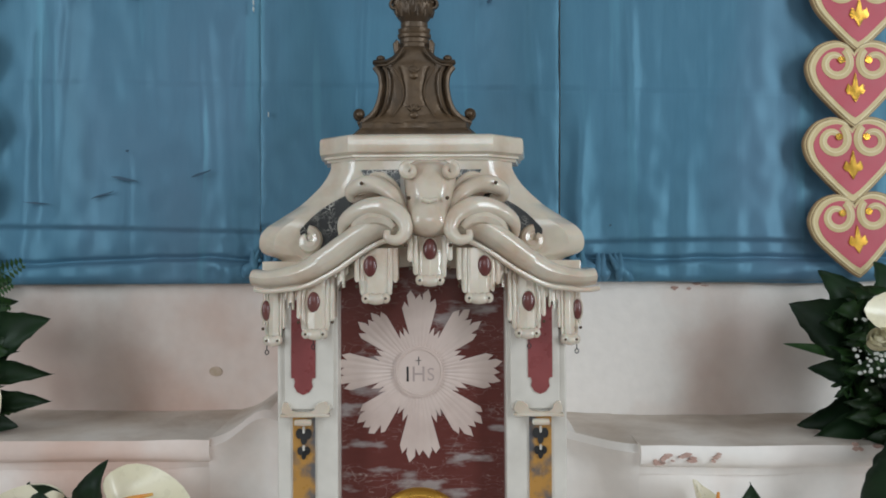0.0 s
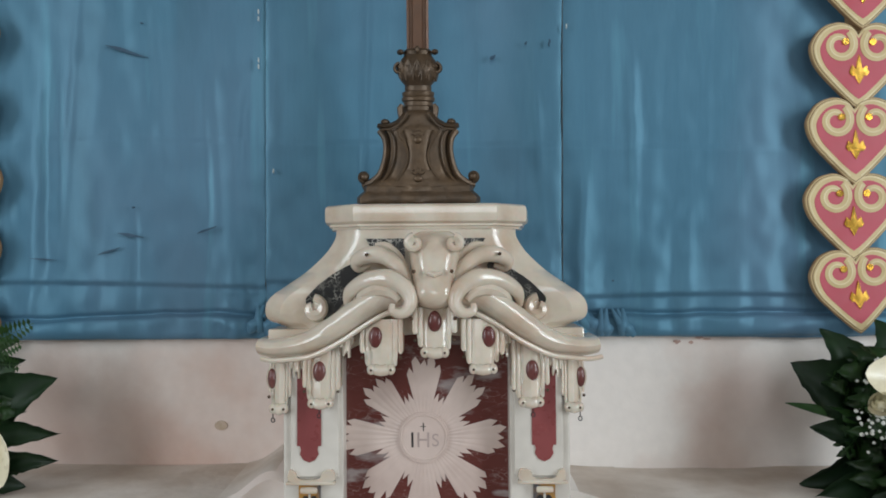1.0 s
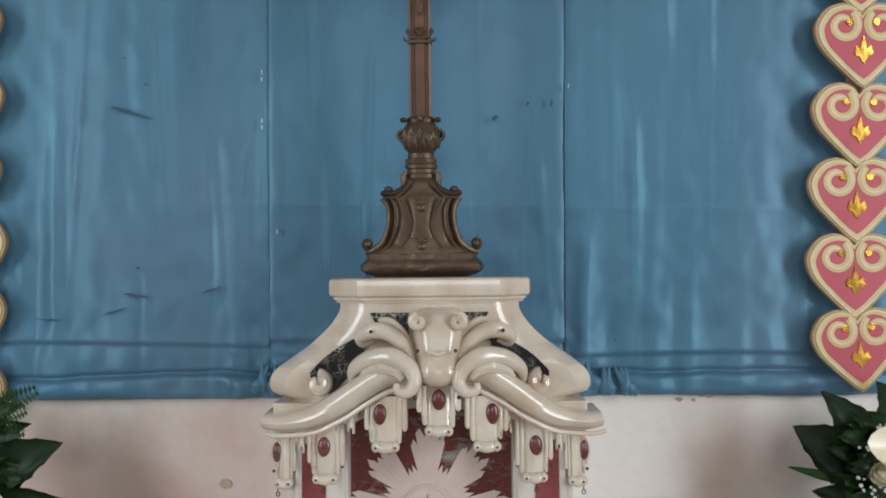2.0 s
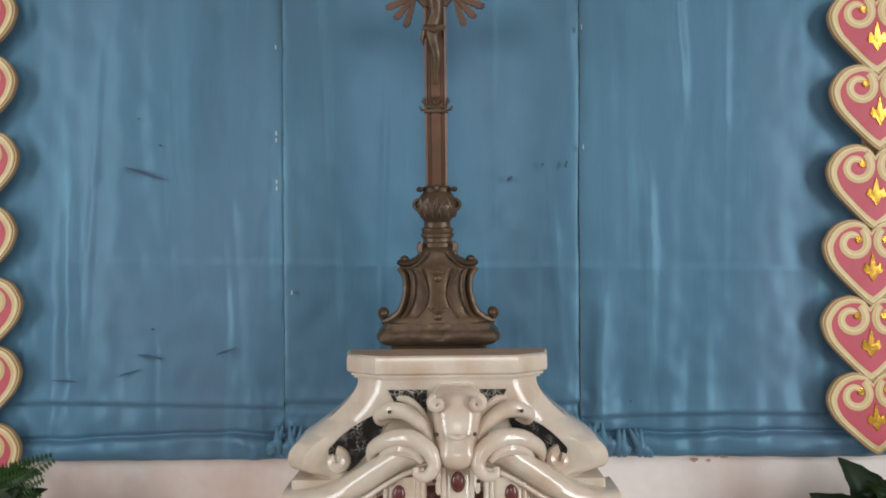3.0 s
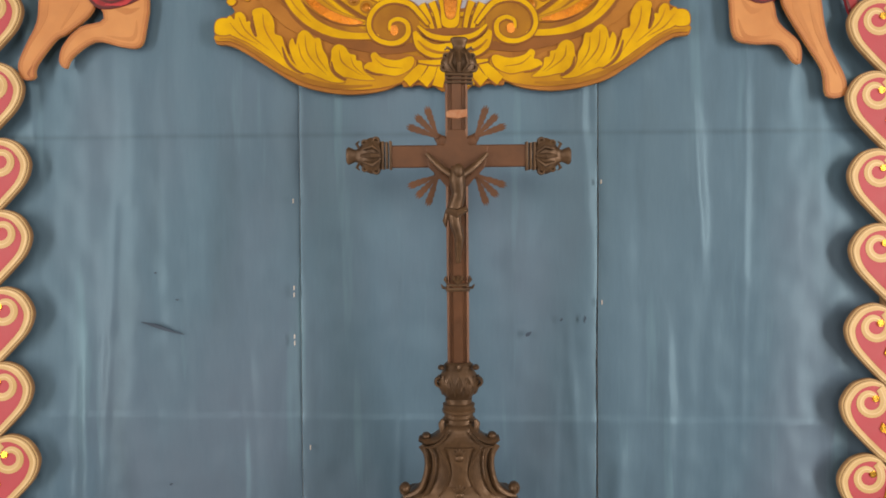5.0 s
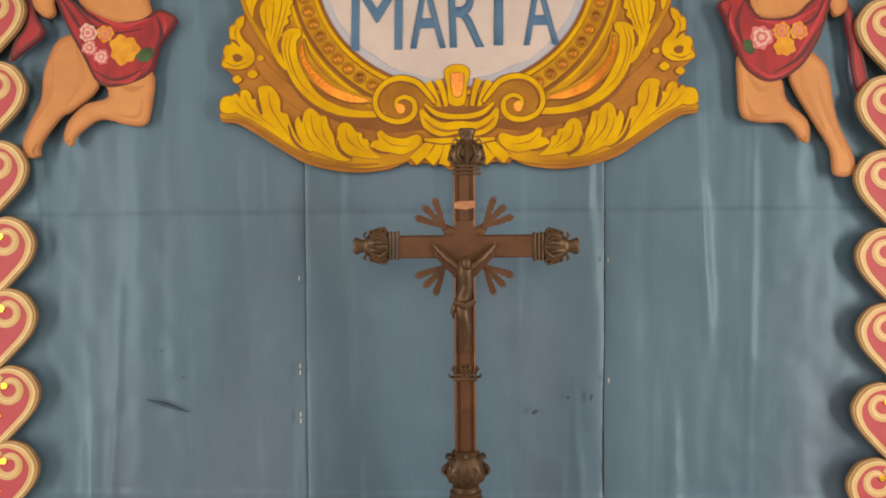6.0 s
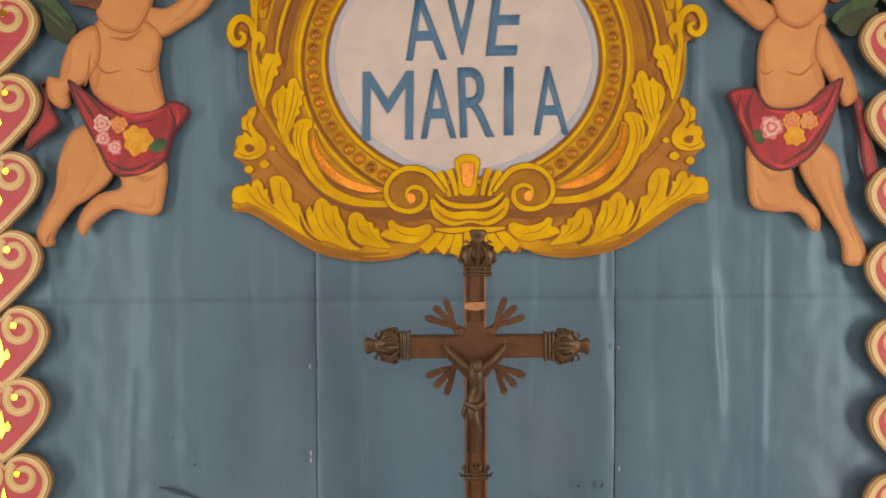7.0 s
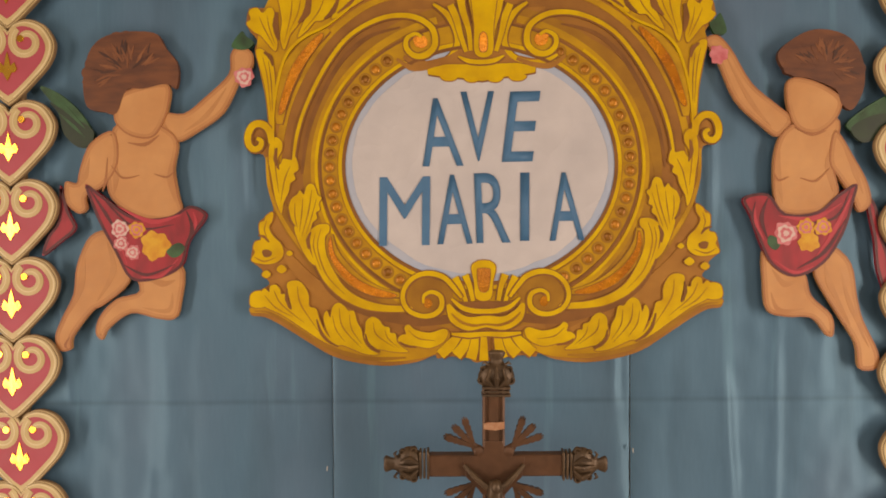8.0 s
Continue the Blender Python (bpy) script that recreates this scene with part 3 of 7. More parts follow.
def tabernacle():
    t = thing("altar_tabernacle", pose(XC, 0, 0), "baroque white marble tabernacle with red and black inlays", "tabernacle")

    def plan(z, wf, wc, yf, yc, wb, yb):
        return [(-wf, yf, z), (wf, yf, z), (wc, yc, z), (wb, yb, z), (-wb, yb, z), (-wc, yc, z)]

    # top slab with its stepped moulding
    bm = bmesh.new()
    steps = [(2.084, -0.010), (2.088, -0.009), (2.0885, -0.006), (2.0915, -0.006), (2.095, -0.001), (2.098, 0.0), (2.114, 0.0), (2.118, -0.001), (2.1205, -0.004)]
    loft(bm, [plan(z, 0.105 + g, 0.151 + g, -0.297 - g, -0.263 - g, 0.159 + g, -0.203) for z, g in steps])
    bm.normal_update()
    for f in bm.faces:
        if f.calc_center_median().z > 2.1195:
            f.material_index = 1
    part("top_slab", bm, [MARBLE, DUSTY], t, "chamfered marble top slab", smooth=True, angle=28)

    # flaring body with bulging volutes at the foot
    bm = bmesh.new()
    keys = curve([(2.0855, 0.092, 0.136), (2.072, 0.093, 0.137), (2.050, 0.101, 0.151), (2.024, 0.124, 0.178), (2.002, 0.152, 0.208), (1.984, 0.176, 0.232), (1.966, 0.188, 0.240), (1.950, 0.186, 0.236), (1.940, 0.172, 0.212), (1.930, 0.170, 0.205)], 5)
    rings = []
    for z, wf, wc in keys:
        belly = 0.018 * max(0.0, math.sin(math.pi * min(1, max(0, (2.02 - z) / 0.085)))) ** 1.2
        yf, yc = -0.2845, -0.252 - belly
        rings.append([(-wf, yf, z), (-wf * 0.5, yf, z), (0, yf, z), (wf * 0.5, yf, z), (wf, yf, z), (wf * 0.5 + wc * 0.5, (yf + yc) / 2 - 0.004 - belly * 0.4, z), (wc, yc, z), (wc + 0.002, -0.17, z),
                      (-wc - 0.002, -0.17, z), (-wc, yc, z), (-wf * 0.5 - wc * 0.5, (yf + yc) / 2 - 0.004 - belly * 0.4, z)])
    loft(bm, rings)
    part("body", bm, MARBLE, t, smooth=True, angle=35)
    # back mass and foot blocks under the volutes
    bm = bmesh.new()
    box(bm, -0.20, 0.20, -0.24, 0.018, 1.30, 1.93)
    box(bm, -0.080, 0.050, -0.1695, -0.06, 1.93, 2.112)
    part("core", bm, PLASTER, t, "plastered core behind the marble")
    for s in (-1, 1):
        bm = bmesh.new()
        box(bm, *sorted((s * 0.168, s * 0.232)), -0.285, -0.20, 1.9215, 1.9375, 0.002)
        part("foot_block", bm, MARBLE, t)

    # black veined inlays on the body
    for s in (-1, 1):
        bm = bmesh.new()
        up = [(-0.088, 2.070), (-0.030, 2.070), (-0.030, 2.020), (-0.055, 2.040), (-0.078, 2.052)]
        plate(bm, [(-s * x, z) for x, z in up], -0.2872, -0.280)
        part("inlay", bm, BLACK_MARBLE, t, "black veined marble inlay")
        bm = bmesh.new()
        low = [(-0.176, 1.977), (-0.168, 1.992), (-0.143, 2.014), (-0.106, 2.034), (-0.090, 2.030), (-0.105, 1.995), (-0.140, 1.955), (-0.155, 1.955)]
        plate(bm, [(-s * p[0], p[1]) for p in curve(low, 3, True)], -0.2872, -0.280)
        part("inlay", bm, BLACK_MARBLE, t)
        # small round scroll end in front of the lower inlay
        bm = bmesh.new()
        pts = spiral(s * 0.163, 1.968, 0.016, 0.004, radians(90), s * 0.9, 18)
        tube(bm, [(x, -0.292, z) for x, z in pts], [0.006, 0.010, 0.007], 8)
        ball(bm, (s * 0.157, -0.288, 1.966), 0.014, 0.008, 0.014)
        part("scroll_end", bm, MARBLE, t, smooth=True)

    # swept cornice: two S-shaped wings
    for s in (-1, 1):
        bm = bmesh.new()
        path = curve([(0.246, 1.9145), (0.222, 1.9120), (0.176, 1.9195), (0.137, 1.940), (0.097, 1.967), (0.066, 1.985), (0.040, 1.992)], 7)
        rings = []
        for k, (x, z) in enumerate(path):
            a, b = path[max(k - 1, 0)], path[min(k + 1, len(path) - 1)]
            d = Vector((b[0] - a[0], 0, b[1] - a[1])).normalized()
            up = Vector((-d.z, 0, d.x)) * (-1 if d.x < 0 else 1)
            fy = -0.318 - 0.048 * (1 - x / 0.246)
            h = float(np.interp(x, [0.04, 0.12, 0.2, 0.25], [0.0205, 0.0205, 0.0145, 0.0115]))
            sec = [(-0.235, -h), (fy + 0.022, -h), (fy + 0.020, -h * 0.8), (fy + 0.013, -h * 0.72), (fy + 0.004, -h * 0.3), (fy, h * 0.15), (fy + 0.003, h * 0.6), (fy + 0.012, h * 0.95), (fy + 0.03, h), (-0.235, h)]
            rings.append([(s * (x + up.x * q) + shift(fy), y, z + up.z * q) for y, q in sec])
        loft(bm, rings)
        part("cornice_wing", bm, MARBLE, t, smooth=True, angle=45)
        # thin bead under the cornice
        bm = bmesh.new()
        tube(bm, [(s * x + shift(-0.34), -0.305 - 0.048 * (1 - x / 0.246), z - float(np.interp(x, [0.04, 0.12, 0.2], [0.0235, 0.0235, 0.017]))) for x, z in path], [0.0035], 8)
        part("bead", bm, MARBLE, t, smooth=True)

        # large curling leaf by the mask
        cx = shift(-0.36)
        bm = bmesh.new()
        pts = curve([(0.124, -0.312, 1.972), (0.118, -0.325, 1.993), (0.092, -0.338, 2.009), (0.062, -0.352, 2.012), (0.038, -0.362, 1.999), (0.030, -0.368, 1.980), (0.040, -0.372, 1.966), (0.054, -0.372, 1.968), (0.055, -0.370, 1.978)], 6)
        tube(bm, [(s * x + cx, y, z) for x, y, z in pts], [0.004, 0.010, 0.013, 0.0135, 0.012, 0.010, 0.008, 0.006, 0.004], 10)
        part("curled_leaf", bm, MARBLE, t, smooth=True)
        bm = bmesh.new()
        pts = curve([(0.112, -0.315, 1.966), (0.100, -0.330, 1.988), (0.078, -0.345, 1.997), (0.058, -0.355, 1.993), (0.046, -0.362, 1.982)], 6)
        tube(bm, [(s * x + cx, y, z) for x, y, z in pts], [0.003, 0.009, 0.011, 0.009, 0.004], 8)
        part("curled_leaf", bm, MARBLE, t, smooth=True)
        # upper leaf
        bm = bmesh.new()
        pts = curve([(0.090, -0.300, 2.030), (0.106, -0.302, 2.026), (0.108, -0.308, 2.037), (0.090, -0.318, 2.046), (0.066, -0.326, 2.043), (0.046, -0.334, 2.028), (0.034, -0.342, 2.010), (0.030, -0.345, 1.995)], 6)
        tube(bm, [(s * x + cx * 0.8, y, z) for x, y, z in pts], [0.003, 0.006, 0.010, 0.012, 0.0115, 0.010, 0.007, 0.004], 10, flat=0.8)
        part("curled_leaf", bm, MARBLE, t, smooth=True)
        bm = bmesh.new()
        pts = curve([(0.078, -0.300, 2.060), (0.062, -0.312, 2.058), (0.044, -0.322, 2.044), (0.030, -0.330, 2.022)], 6)
        tube(bm, [(s * x + cx * 0.6, y, z) for x, y, z in pts], [0.004, 0.006, 0.005, 0.002], 8)
        part("curled_leaf", bm, MARBLE, t, smooth=True)
        # drilled holes: dark beads whose colour stands for the shade inside
        for hx, hz in ((0.094, 2.046), (0.026, 2.022), (0.030, 1.958)):
            bm = bmesh.new()
            ball(bm, (s * hx + cx, -0.33 if hx > 0.05 else -0.368, hz), 0.0028, 0.004, 0.0028, 8, 6)
            part("drill_hole", bm, HOLE_SHADE, t, "dark bead painted as drilled-hole shade")

    # plain central boss: a shield with rolled shoulders
    cx = shift(-0.37)
    bm = bmesh.new()
    rings = []
    for z, w, d in curve([(2.079, 0.022, 0.010), (2.070, 0.034, 0.026), (2.055, 0.037, 0.036), (2.038, 0.036, 0.043), (2.022, 0.034, 0.048), (2.008, 0.034, 0.056), (1.994, 0.036, 0.062), (1.982, 0.032, 0.060), (1.973, 0.021, 0.050), (1.969, 0.008, 0.040)], 4):
        rings.append([(cx + w * math.sin(a) * (abs(math.sin(a)) ** -0.35 if abs(math.sin(a)) > 0.05 else 1), -0.315 - d * math.cos(a), z) for a in np.linspace(-math.pi / 2, math.pi / 2, 17)] + [(cx + w, -0.28, z), (cx - w, -0.28, z)])
    loft(bm, rings)
    part("boss", bm, MARBLE, t, "smooth carved marble boss", smooth=True, angle=60)
    for s in (-1, 1):
        bm = bmesh.new()
        pts = spiral(cx + s * 0.028, 2.061, 0.0095, 0.003, radians(90), -s * 1.4, 24)
        tube(bm, [(x, -0.352, z) for x, z in pts], [0.0065, 0.005, 0.004], 8)
        part("boss_scroll", bm, MARBLE, t, smooth=True)
    bm = bmesh.new()
    tube(bm, [(cx - 0.010, -0.369, 2.020), (cx, -0.372, 2.017), (cx + 0.010, -0.369, 2.020)], [0.003], 8)
    part("boss_fold", bm, MARBLE, t, smooth=True)

    # hanging tongues with jasper ovals
    def tongue(x0, x1, top, bottom, y, gem, side=0.0, roll=True, ribs=3):
        bm = bmesh.new()
        n, m = 48, 12
        cxm, w = (x0 + x1) / 2, x1 - x0
        fr = []
        rnd = random.Random(int(x0 * 10000))
        strands = [0.026, 0.010, 0.0, 0.0, 0.0, 0.0, 0.012, 0.027] if roll else [0.016, 0.002, 0.010, 0.0, 0.014]
        strands = [q * rnd.uniform(0.7, 1.3) for q in strands]
        for j in range(m + 1):
            v = j / m
            row = []
            for i in range(n + 1):
                u = i / n
                a = abs(2 * u - 1)
                k = min(len(strands) - 1, int(u * len(strands)))
                tip = abs(2 * (u * len(strands) - k) - 1)
                drop = bottom + strands[k] + (0.004 * tip * tip if strands[k] > 0.001 else 0.0)
                z = top + (drop - top) * v
                rib = 0.0022 * math.sqrt(max(0.0, 1 - tip * tip)) + 0.0012 if a > 0.4 else 0.004 * (1 - a) + 0.002
                yy = y - rib - 0.006 * math.sin(v * math.pi * 0.5) + side * (u - 0.5)
                row.append(bm.verts.new((x0 + w * u, yy, z)))
            fr.append(row)
        bk = [[bm.verts.new((p.co.x, y + 0.016 + side * ((p.co.x - cxm) / w), p.co.z)) for p in (r[0], r[-1])] for r in (fr[0], fr[-1])]
        for a, b in zip(fr, fr[1:]):
            for i in range(n):
                bm.faces.new((a[i], a[i + 1], b[i + 1], b[i]))
        edge = [r[0] for r in fr]
        bm.faces.new(edge + [bk[1][0], bk[0][0]])
        edge = [r[-1] for r in fr]
        bm.faces.new(edge + [bk[1][1], bk[0][1]])
        bm.faces.new(fr[0] + [bk[0][1], bk[0][0]])
        bm.faces.new(fr[-1] + [bk[1][1], bk[1][0]])
        bm.faces.new((bk[0][0], bk[0][1], bk[1][1], bk[1][0]))
        p = part("tongue", bm, MARBLE, t, "fluted hanging marble tongue", smooth=True, angle=50)
        if roll:
            bm = bmesh.new()
            tube(bm, [(cxm + w * 0.22 * k, y - 0.012 - 0.004 * math.cos(k * 3), bottom + 0.004 + 0.003 * abs(k)) for k in np.linspace(-1, 1, 9)], [0.0045, 0.008, 0.0072, 0.008, 0.0045], 10)
            for s in (-1, 1):
                ball(bm, (cxm + s * w * 0.22, y - 0.014, bottom + 0.006), 0.0065, 0.0075, 0.0075, 10, 8)
            part("roll", bm, MARBLE, p, smooth=True)
            bm = bmesh.new()
            for s in (-1, 1):
                ball(bm, (cxm + s * w * 0.22, y - 0.0205, bottom + 0.006), 0.0020, 0.002, 0.0020, 8, 6)
                part("drill_hole", bm, HOLE_SHADE, p)
                bm = bmesh.new()
                ball(bm, (cxm + s * w * 0.43, y - 0.009, bottom + 0.022), 0.0024, 0.003, 0.0024, 8, 6)
                part("drill_hole", bm, HOLE_SHADE, p)
                bm = bmesh.new()
            bm.free()
        if gem:
            bm = bmesh.new()
            gx, gz = gem
            k = 0.0098 if w > 0.04 else 0.0065
            ball(bm, (gx, y - 0.0085 + side * ((gx - cxm) / w), gz), k, 0.006, 0.0150, 16, 10)
            part("oval_gem", bm, GEM, p, "polished red jasper oval", smooth=True)
            bm = bmesh.new()
            tube(bm, [(x, y - 0.0085 + side * ((gx - cxm) / w), z) for x, z in oval(gx, gz, k + 0.0008, 0.0160, 22) + oval(gx, gz, k + 0.0008, 0.0160, 22)[:1]], [0.0014], 6)
            part("gem_rim", bm, MARBLE, p, smooth=True)
        return p

    cx = shift(-0.37)
    tongue(cx - 0.031, cx + 0.031, 1.972, 1.905, -0.345, (cx, 1.953))
    c1 = 0.010
    for s in (-1, 1):
        a, b = sorted((s * 0.040 + c1, s * 0.102 + c1))
        tongue(a + 0.0, b, 1.955, 1.880, -0.330, (s * 0.079 + c1, 1.930), side=0.012 * -s * -1)
        a, b = sorted((s * 0.122, s * 0.178))
        tongue(a, b, 1.925, 1.829, -0.303, (s * 0.152, 1.879), side=0.010 * s)
        a, b = sorted((s * 0.196, s * 0.232))
        tongue(a, b, 1.903, 1.818, -0.282, (s * 0.226, 1.866), side=0.016 * s)
        # short tongues in the gaps
        for x0, x1, top, bot, y in ((0.102, 0.122, 1.945, 1.900, -0.312), (0.178, 0.196, 1.915, 1.868, -0.292)):
            a, b = sorted((s * x0, s * x1))
            tongue(a, b, top, bot, y, None, roll=False, ribs=2)
        # small iron eyes under the outer tongues
        for x, z, y in ((0.224, 1.806, -0.290), (0.153, 1.816, -0.312)):
            bm = bmesh.new()
            ring = oval(s * x, z, 0.0026, 0.0032, 12)
            tube(bm, [(q[0], y, q[1]) for q in ring + ring[:1]], [0.0008], 6)
            tube(bm, [(s * x, y, z + 0.003), (s * x, y, z + 0.010)], [0.0008], 6)
            part("iron_eye", bm, BLACK_INLAY, t, "tiny dark iron eyelet")

    # soffit that closes the canopy
    for s in (-1, 1):
        bm = bmesh.new()
        arch = [(s * 0.1215 * math.cos(q), 1.893 + 0.0362 * math.sin(q)) for q in np.linspace(0, radians(82), 12)]
        outline = [(s * 0.19, 1.9295), (s * 0.19, 1.893)] + arch + [(arch[-1][0], 1.9295)]
        plate(bm, outline if s > 0 else outline[::-1], -0.283, -0.2555)
        part("soffit", bm, MARBLE, t)

    # pilasters with inlays
    for s in (-1, 1):
        def mx(pts):
            return [(s * -x, z) for x, z in pts]
        bm = bmesh.new()
        box(bm, *sorted((s * 0.1215, s * 0.209)), -0.288, -0.200, 1.30, 1.90, 0.002)
        part("pilaster", bm, MARBLE_COOL, t, "pale grey marble pilaster")
        bm = bmesh.new()
        plate(bm, mx([(-0.198, 1.90), (-0.1275, 1.90), (-0.1275, 1.724), (-0.198, 1.724)]), -0.293, -0.287, soft=0.0012)
        part("upper_panel", bm, MARBLE_COOL, t)
        bm = bmesh.new()
        rd = [(-0.188, 1.898), (-0.153, 1.898), (-0.153, 1.769), (-0.157, 1.769), (-0.1585, 1.764), (-0.157, 1.757), (-0.162, 1.749), (-0.1705, 1.745), (-0.179, 1.749), (-0.184, 1.757), (-0.1825, 1.764), (-0.184, 1.769), (-0.188, 1.769)]
        plate(bm, mx(rd), -0.2945, -0.292)
        part("red_inlay", bm, ROSE_MARBLE, t, "dull red marble inlay")
        bm = bmesh.new()
        sh = curve([(-0.199, 1.735), (-0.192, 1.733), (-0.188, 1.727), (-0.186, 1.722), (-0.1705, 1.721), (-0.155, 1.722), (-0.153, 1.727), (-0.149, 1.733), (-0.136, 1.735), (-0.134, 1.719), (-0.1705, 1.715), (-0.2, 1.719)], 3, True)
        plate(bm, mx([(p[0], p[1]) for p in sh]), -0.2985, -0.2925, soft=0.0012)
        part("apron", bm, MARBLE, t)
        bm = bmesh.new()
        box(bm, *sorted((s * 0.1325, s * 0.2035)), -0.299, -0.287, 1.7135, 1.7180, 0.001)
        tube(bm, [(s * x, -0.2985, 1.706) for x in (0.158, 0.159, 0.1705, 0.182, 0.183)], [0.002, 0.0045, 0.005, 0.0045, 0.002], 8)
        part("moulding", bm, MARBLE, t, smooth=True)
        bm = bmesh.new()
        plate(bm, mx([(-0.1865, 1.7125), (-0.1545, 1.7125), (-0.1545, 1.31), (-0.1865, 1.31)]), -0.2905, -0.287)
        part("yellow_inlay", bm, AMBER_MARBLE, t, "yellow marble strip with grey clouds")
        for z, k in ((1.686, 1.0), (1.662, 0.8)):
            bm = bmesh.new()
            for dx, dz, rx, rz in ((-0.006, 0.003, 0.0055, 0.0075), (0.006, 0.003, 0.0055, 0.0075), (0, -0.005, 0.0045, 0.008)):
                plate(bm, oval(s * 0.1705 + dx * k, z + dz * k, rx * k, rz * k, 12), -0.2925 - abs(dx) * 0.02, -0.2900)
            part("black_lily", bm, BLACK_INLAY, t, "black inlaid trefoil")
            bm = bmesh.new()
            tube(bm, [(s * 0.1705, -0.2932, z + 0.004 * k), (s * 0.1705, -0.2932, z + 0.013 * k)], [0.0018], 6)
            part("lily_stem", bm, MARBLE_COOL, t)

    # niche back of red marble with an inlaid sunburst
    bm = bmesh.new()
    plate(bm, [(-0.1215, 1.30), (0.1215, 1.30), (0.1215, 1.929), (-0.1215, 1.929)], -0.255, -0.241)
    niche = part("niche_back", bm, RED_MARBLE, t, "dark red marble slab with grey veins")
    sx, sz = -0.005, 1.7725
    random.seed(9)
    for k in range(8):
        mid = radians(90 - 45 * k)
        bm = bmesh.new()
        long = (0.120, 0.117, 0.125, 0.121, 0.133, 0.121, 0.127, 0.117)[k]
        flutes = 7
        bounds = [radians(q) for q in (-22.5, -15.0, -9.2, -3.1, 2.8, 9.0, 15.0, 22.5)]
        for i in range(flutes):
            a0, a1 = mid + bounds[i], mid + bounds[i + 1]
            am = (a0 + a1) / 2
            cut = (0.58, 0.90, 1.0, 0.96, 1.0, 0.91, 0.58)[i] + 0.07 * (random.random() - 0.5)
            r1, r2 = long * cut * (0.91 if 0 < i < 6 else 0.82), long * cut
            am += 0.25 * (a1 - a0) * (random.random() - 0.5)
            def at(r, a):
                return (sx + r * math.cos(a), sz + r * math.sin(a))
            q = [at(0.034, a0), at(r1, a0), at(r2, am), at(r1 * (1.0 + 0.05 * random.random()), a1), at(0.034, a1)]
            vs = [bm.verts.new((x, -0.2562, z)) for x, z in q]
            ridge0, ridge1 = (bm.verts.new((x, -0.2566, z)) for x, z in (at(0.034, am), at(r1 * 0.94, am)))
            base = [bm.verts.new((x, -0.2535, z)) for x, z in q]
            bm.faces.new((vs[0], vs[1], ridge1, ridge0))
            bm.faces.new((vs[1], vs[2], ridge1))
            bm.faces.new((vs[2], vs[3], ridge1))
            bm.faces.new((vs[3], vs[4], ridge0, ridge1))
            bm.faces.new((vs[4], vs[0], ridge0))
            for a, b in zip(range(5), (1, 2, 3, 4, 0)):
                bm.faces.new((vs[a], vs[b], base[b], base[a]))
        bmesh.ops.remove_doubles(bm, verts=bm.verts[:], dist=0.00002)
        part("sun_ray", bm, MARBLE_PINK, niche, "fluted pale pink marble ray")
    bm = bmesh.new()
    plate(bm, oval(sx, sz, 0.0375, 0.0375, 40), -0.2602, -0.2540, soft=0.001)
    part("sun_disc", bm, MARBLE_PINK, niche)
    bm = bmesh.new()
    ring = oval(sx, sz, 0.0335, 0.0335, 40)
    tube(bm, [(x, -0.2602, z) for x, z in ring + ring[:1]], [0.0016], 6)
    part("sun_ring", bm, MARBLE_PINK, niche, smooth=True)
    # engraved monogram
    for ch, x0, x1, z0, z1 in (("I", -0.0185, -0.0155, -0.014, 0.008), ("H", -0.0095, 0.008, -0.014, 0.008), ("S", 0.0125, 0.0225, -0.013, 0.006)):
        glyph(ch, sx + x0, sx + x1, sz + z0, sz + z1, -0.2606, -0.2598, BLACK_INLAY if ch == "I" else MONOGRAM, niche)
    bm = bmesh.new()
    plate(bm, [(sx - 0.0012, sz + 0.010), (sx + 0.0002, sz + 0.010), (sx + 0.0002, sz + 0.0225), (sx - 0.0012, sz + 0.0225)], -0.2606, -0.2598)
    plate(bm, [(sx - 0.005, sz + 0.0163), (sx + 0.0035, sz + 0.0163), (sx + 0.0035, sz + 0.0173), (sx - 0.005, sz + 0.0173)], -0.26075, -0.2598)
    part("engraved_cross", bm, BLACK_INLAY, niche)
    # gilded head of the small door at the foot of the niche
    bm = bmesh.new()
    prof = [(0.062, -0.256), (0.062, -0.262), (0.058, -0.268), (0.052, -0.270), (0.046, -0.268), (0.043, -0.263), (0.020, -0.2665), (0.0, -0.268)]
    rings = []
    for r, y in prof:
        rings.append([(sx + max(r, 0.0005) * math.cos(a), y, 1.548 + max(r, 0.0005) * 0.86 * math.sin(a)) for a in np.linspace(0, 2 * math.pi, 40, endpoint=False)])
    loft(bm, rings)
    part("door_head", bm, GILT, t, "gilded brass rounded door head", smooth=True)
    return t


DUSTY = mat("dusty_slab_top", (0.46, 0.33, 0.23), (0.34, 0.23, 0.16), scale=24, rough=0.7, bump=0.2)
# near-black brown that paints the shade of the drilled holes
HOLE_SHADE = mat("drilled_hole_shade", (0.10, 0.06, 0.035), (0.06, 0.04, 0.025), scale=60, rough=0.9)
MONOGRAM = mat("engraved_lines", (0.45, 0.36, 0.33), (0.36, 0.28, 0.26), scale=30, rough=0.5)


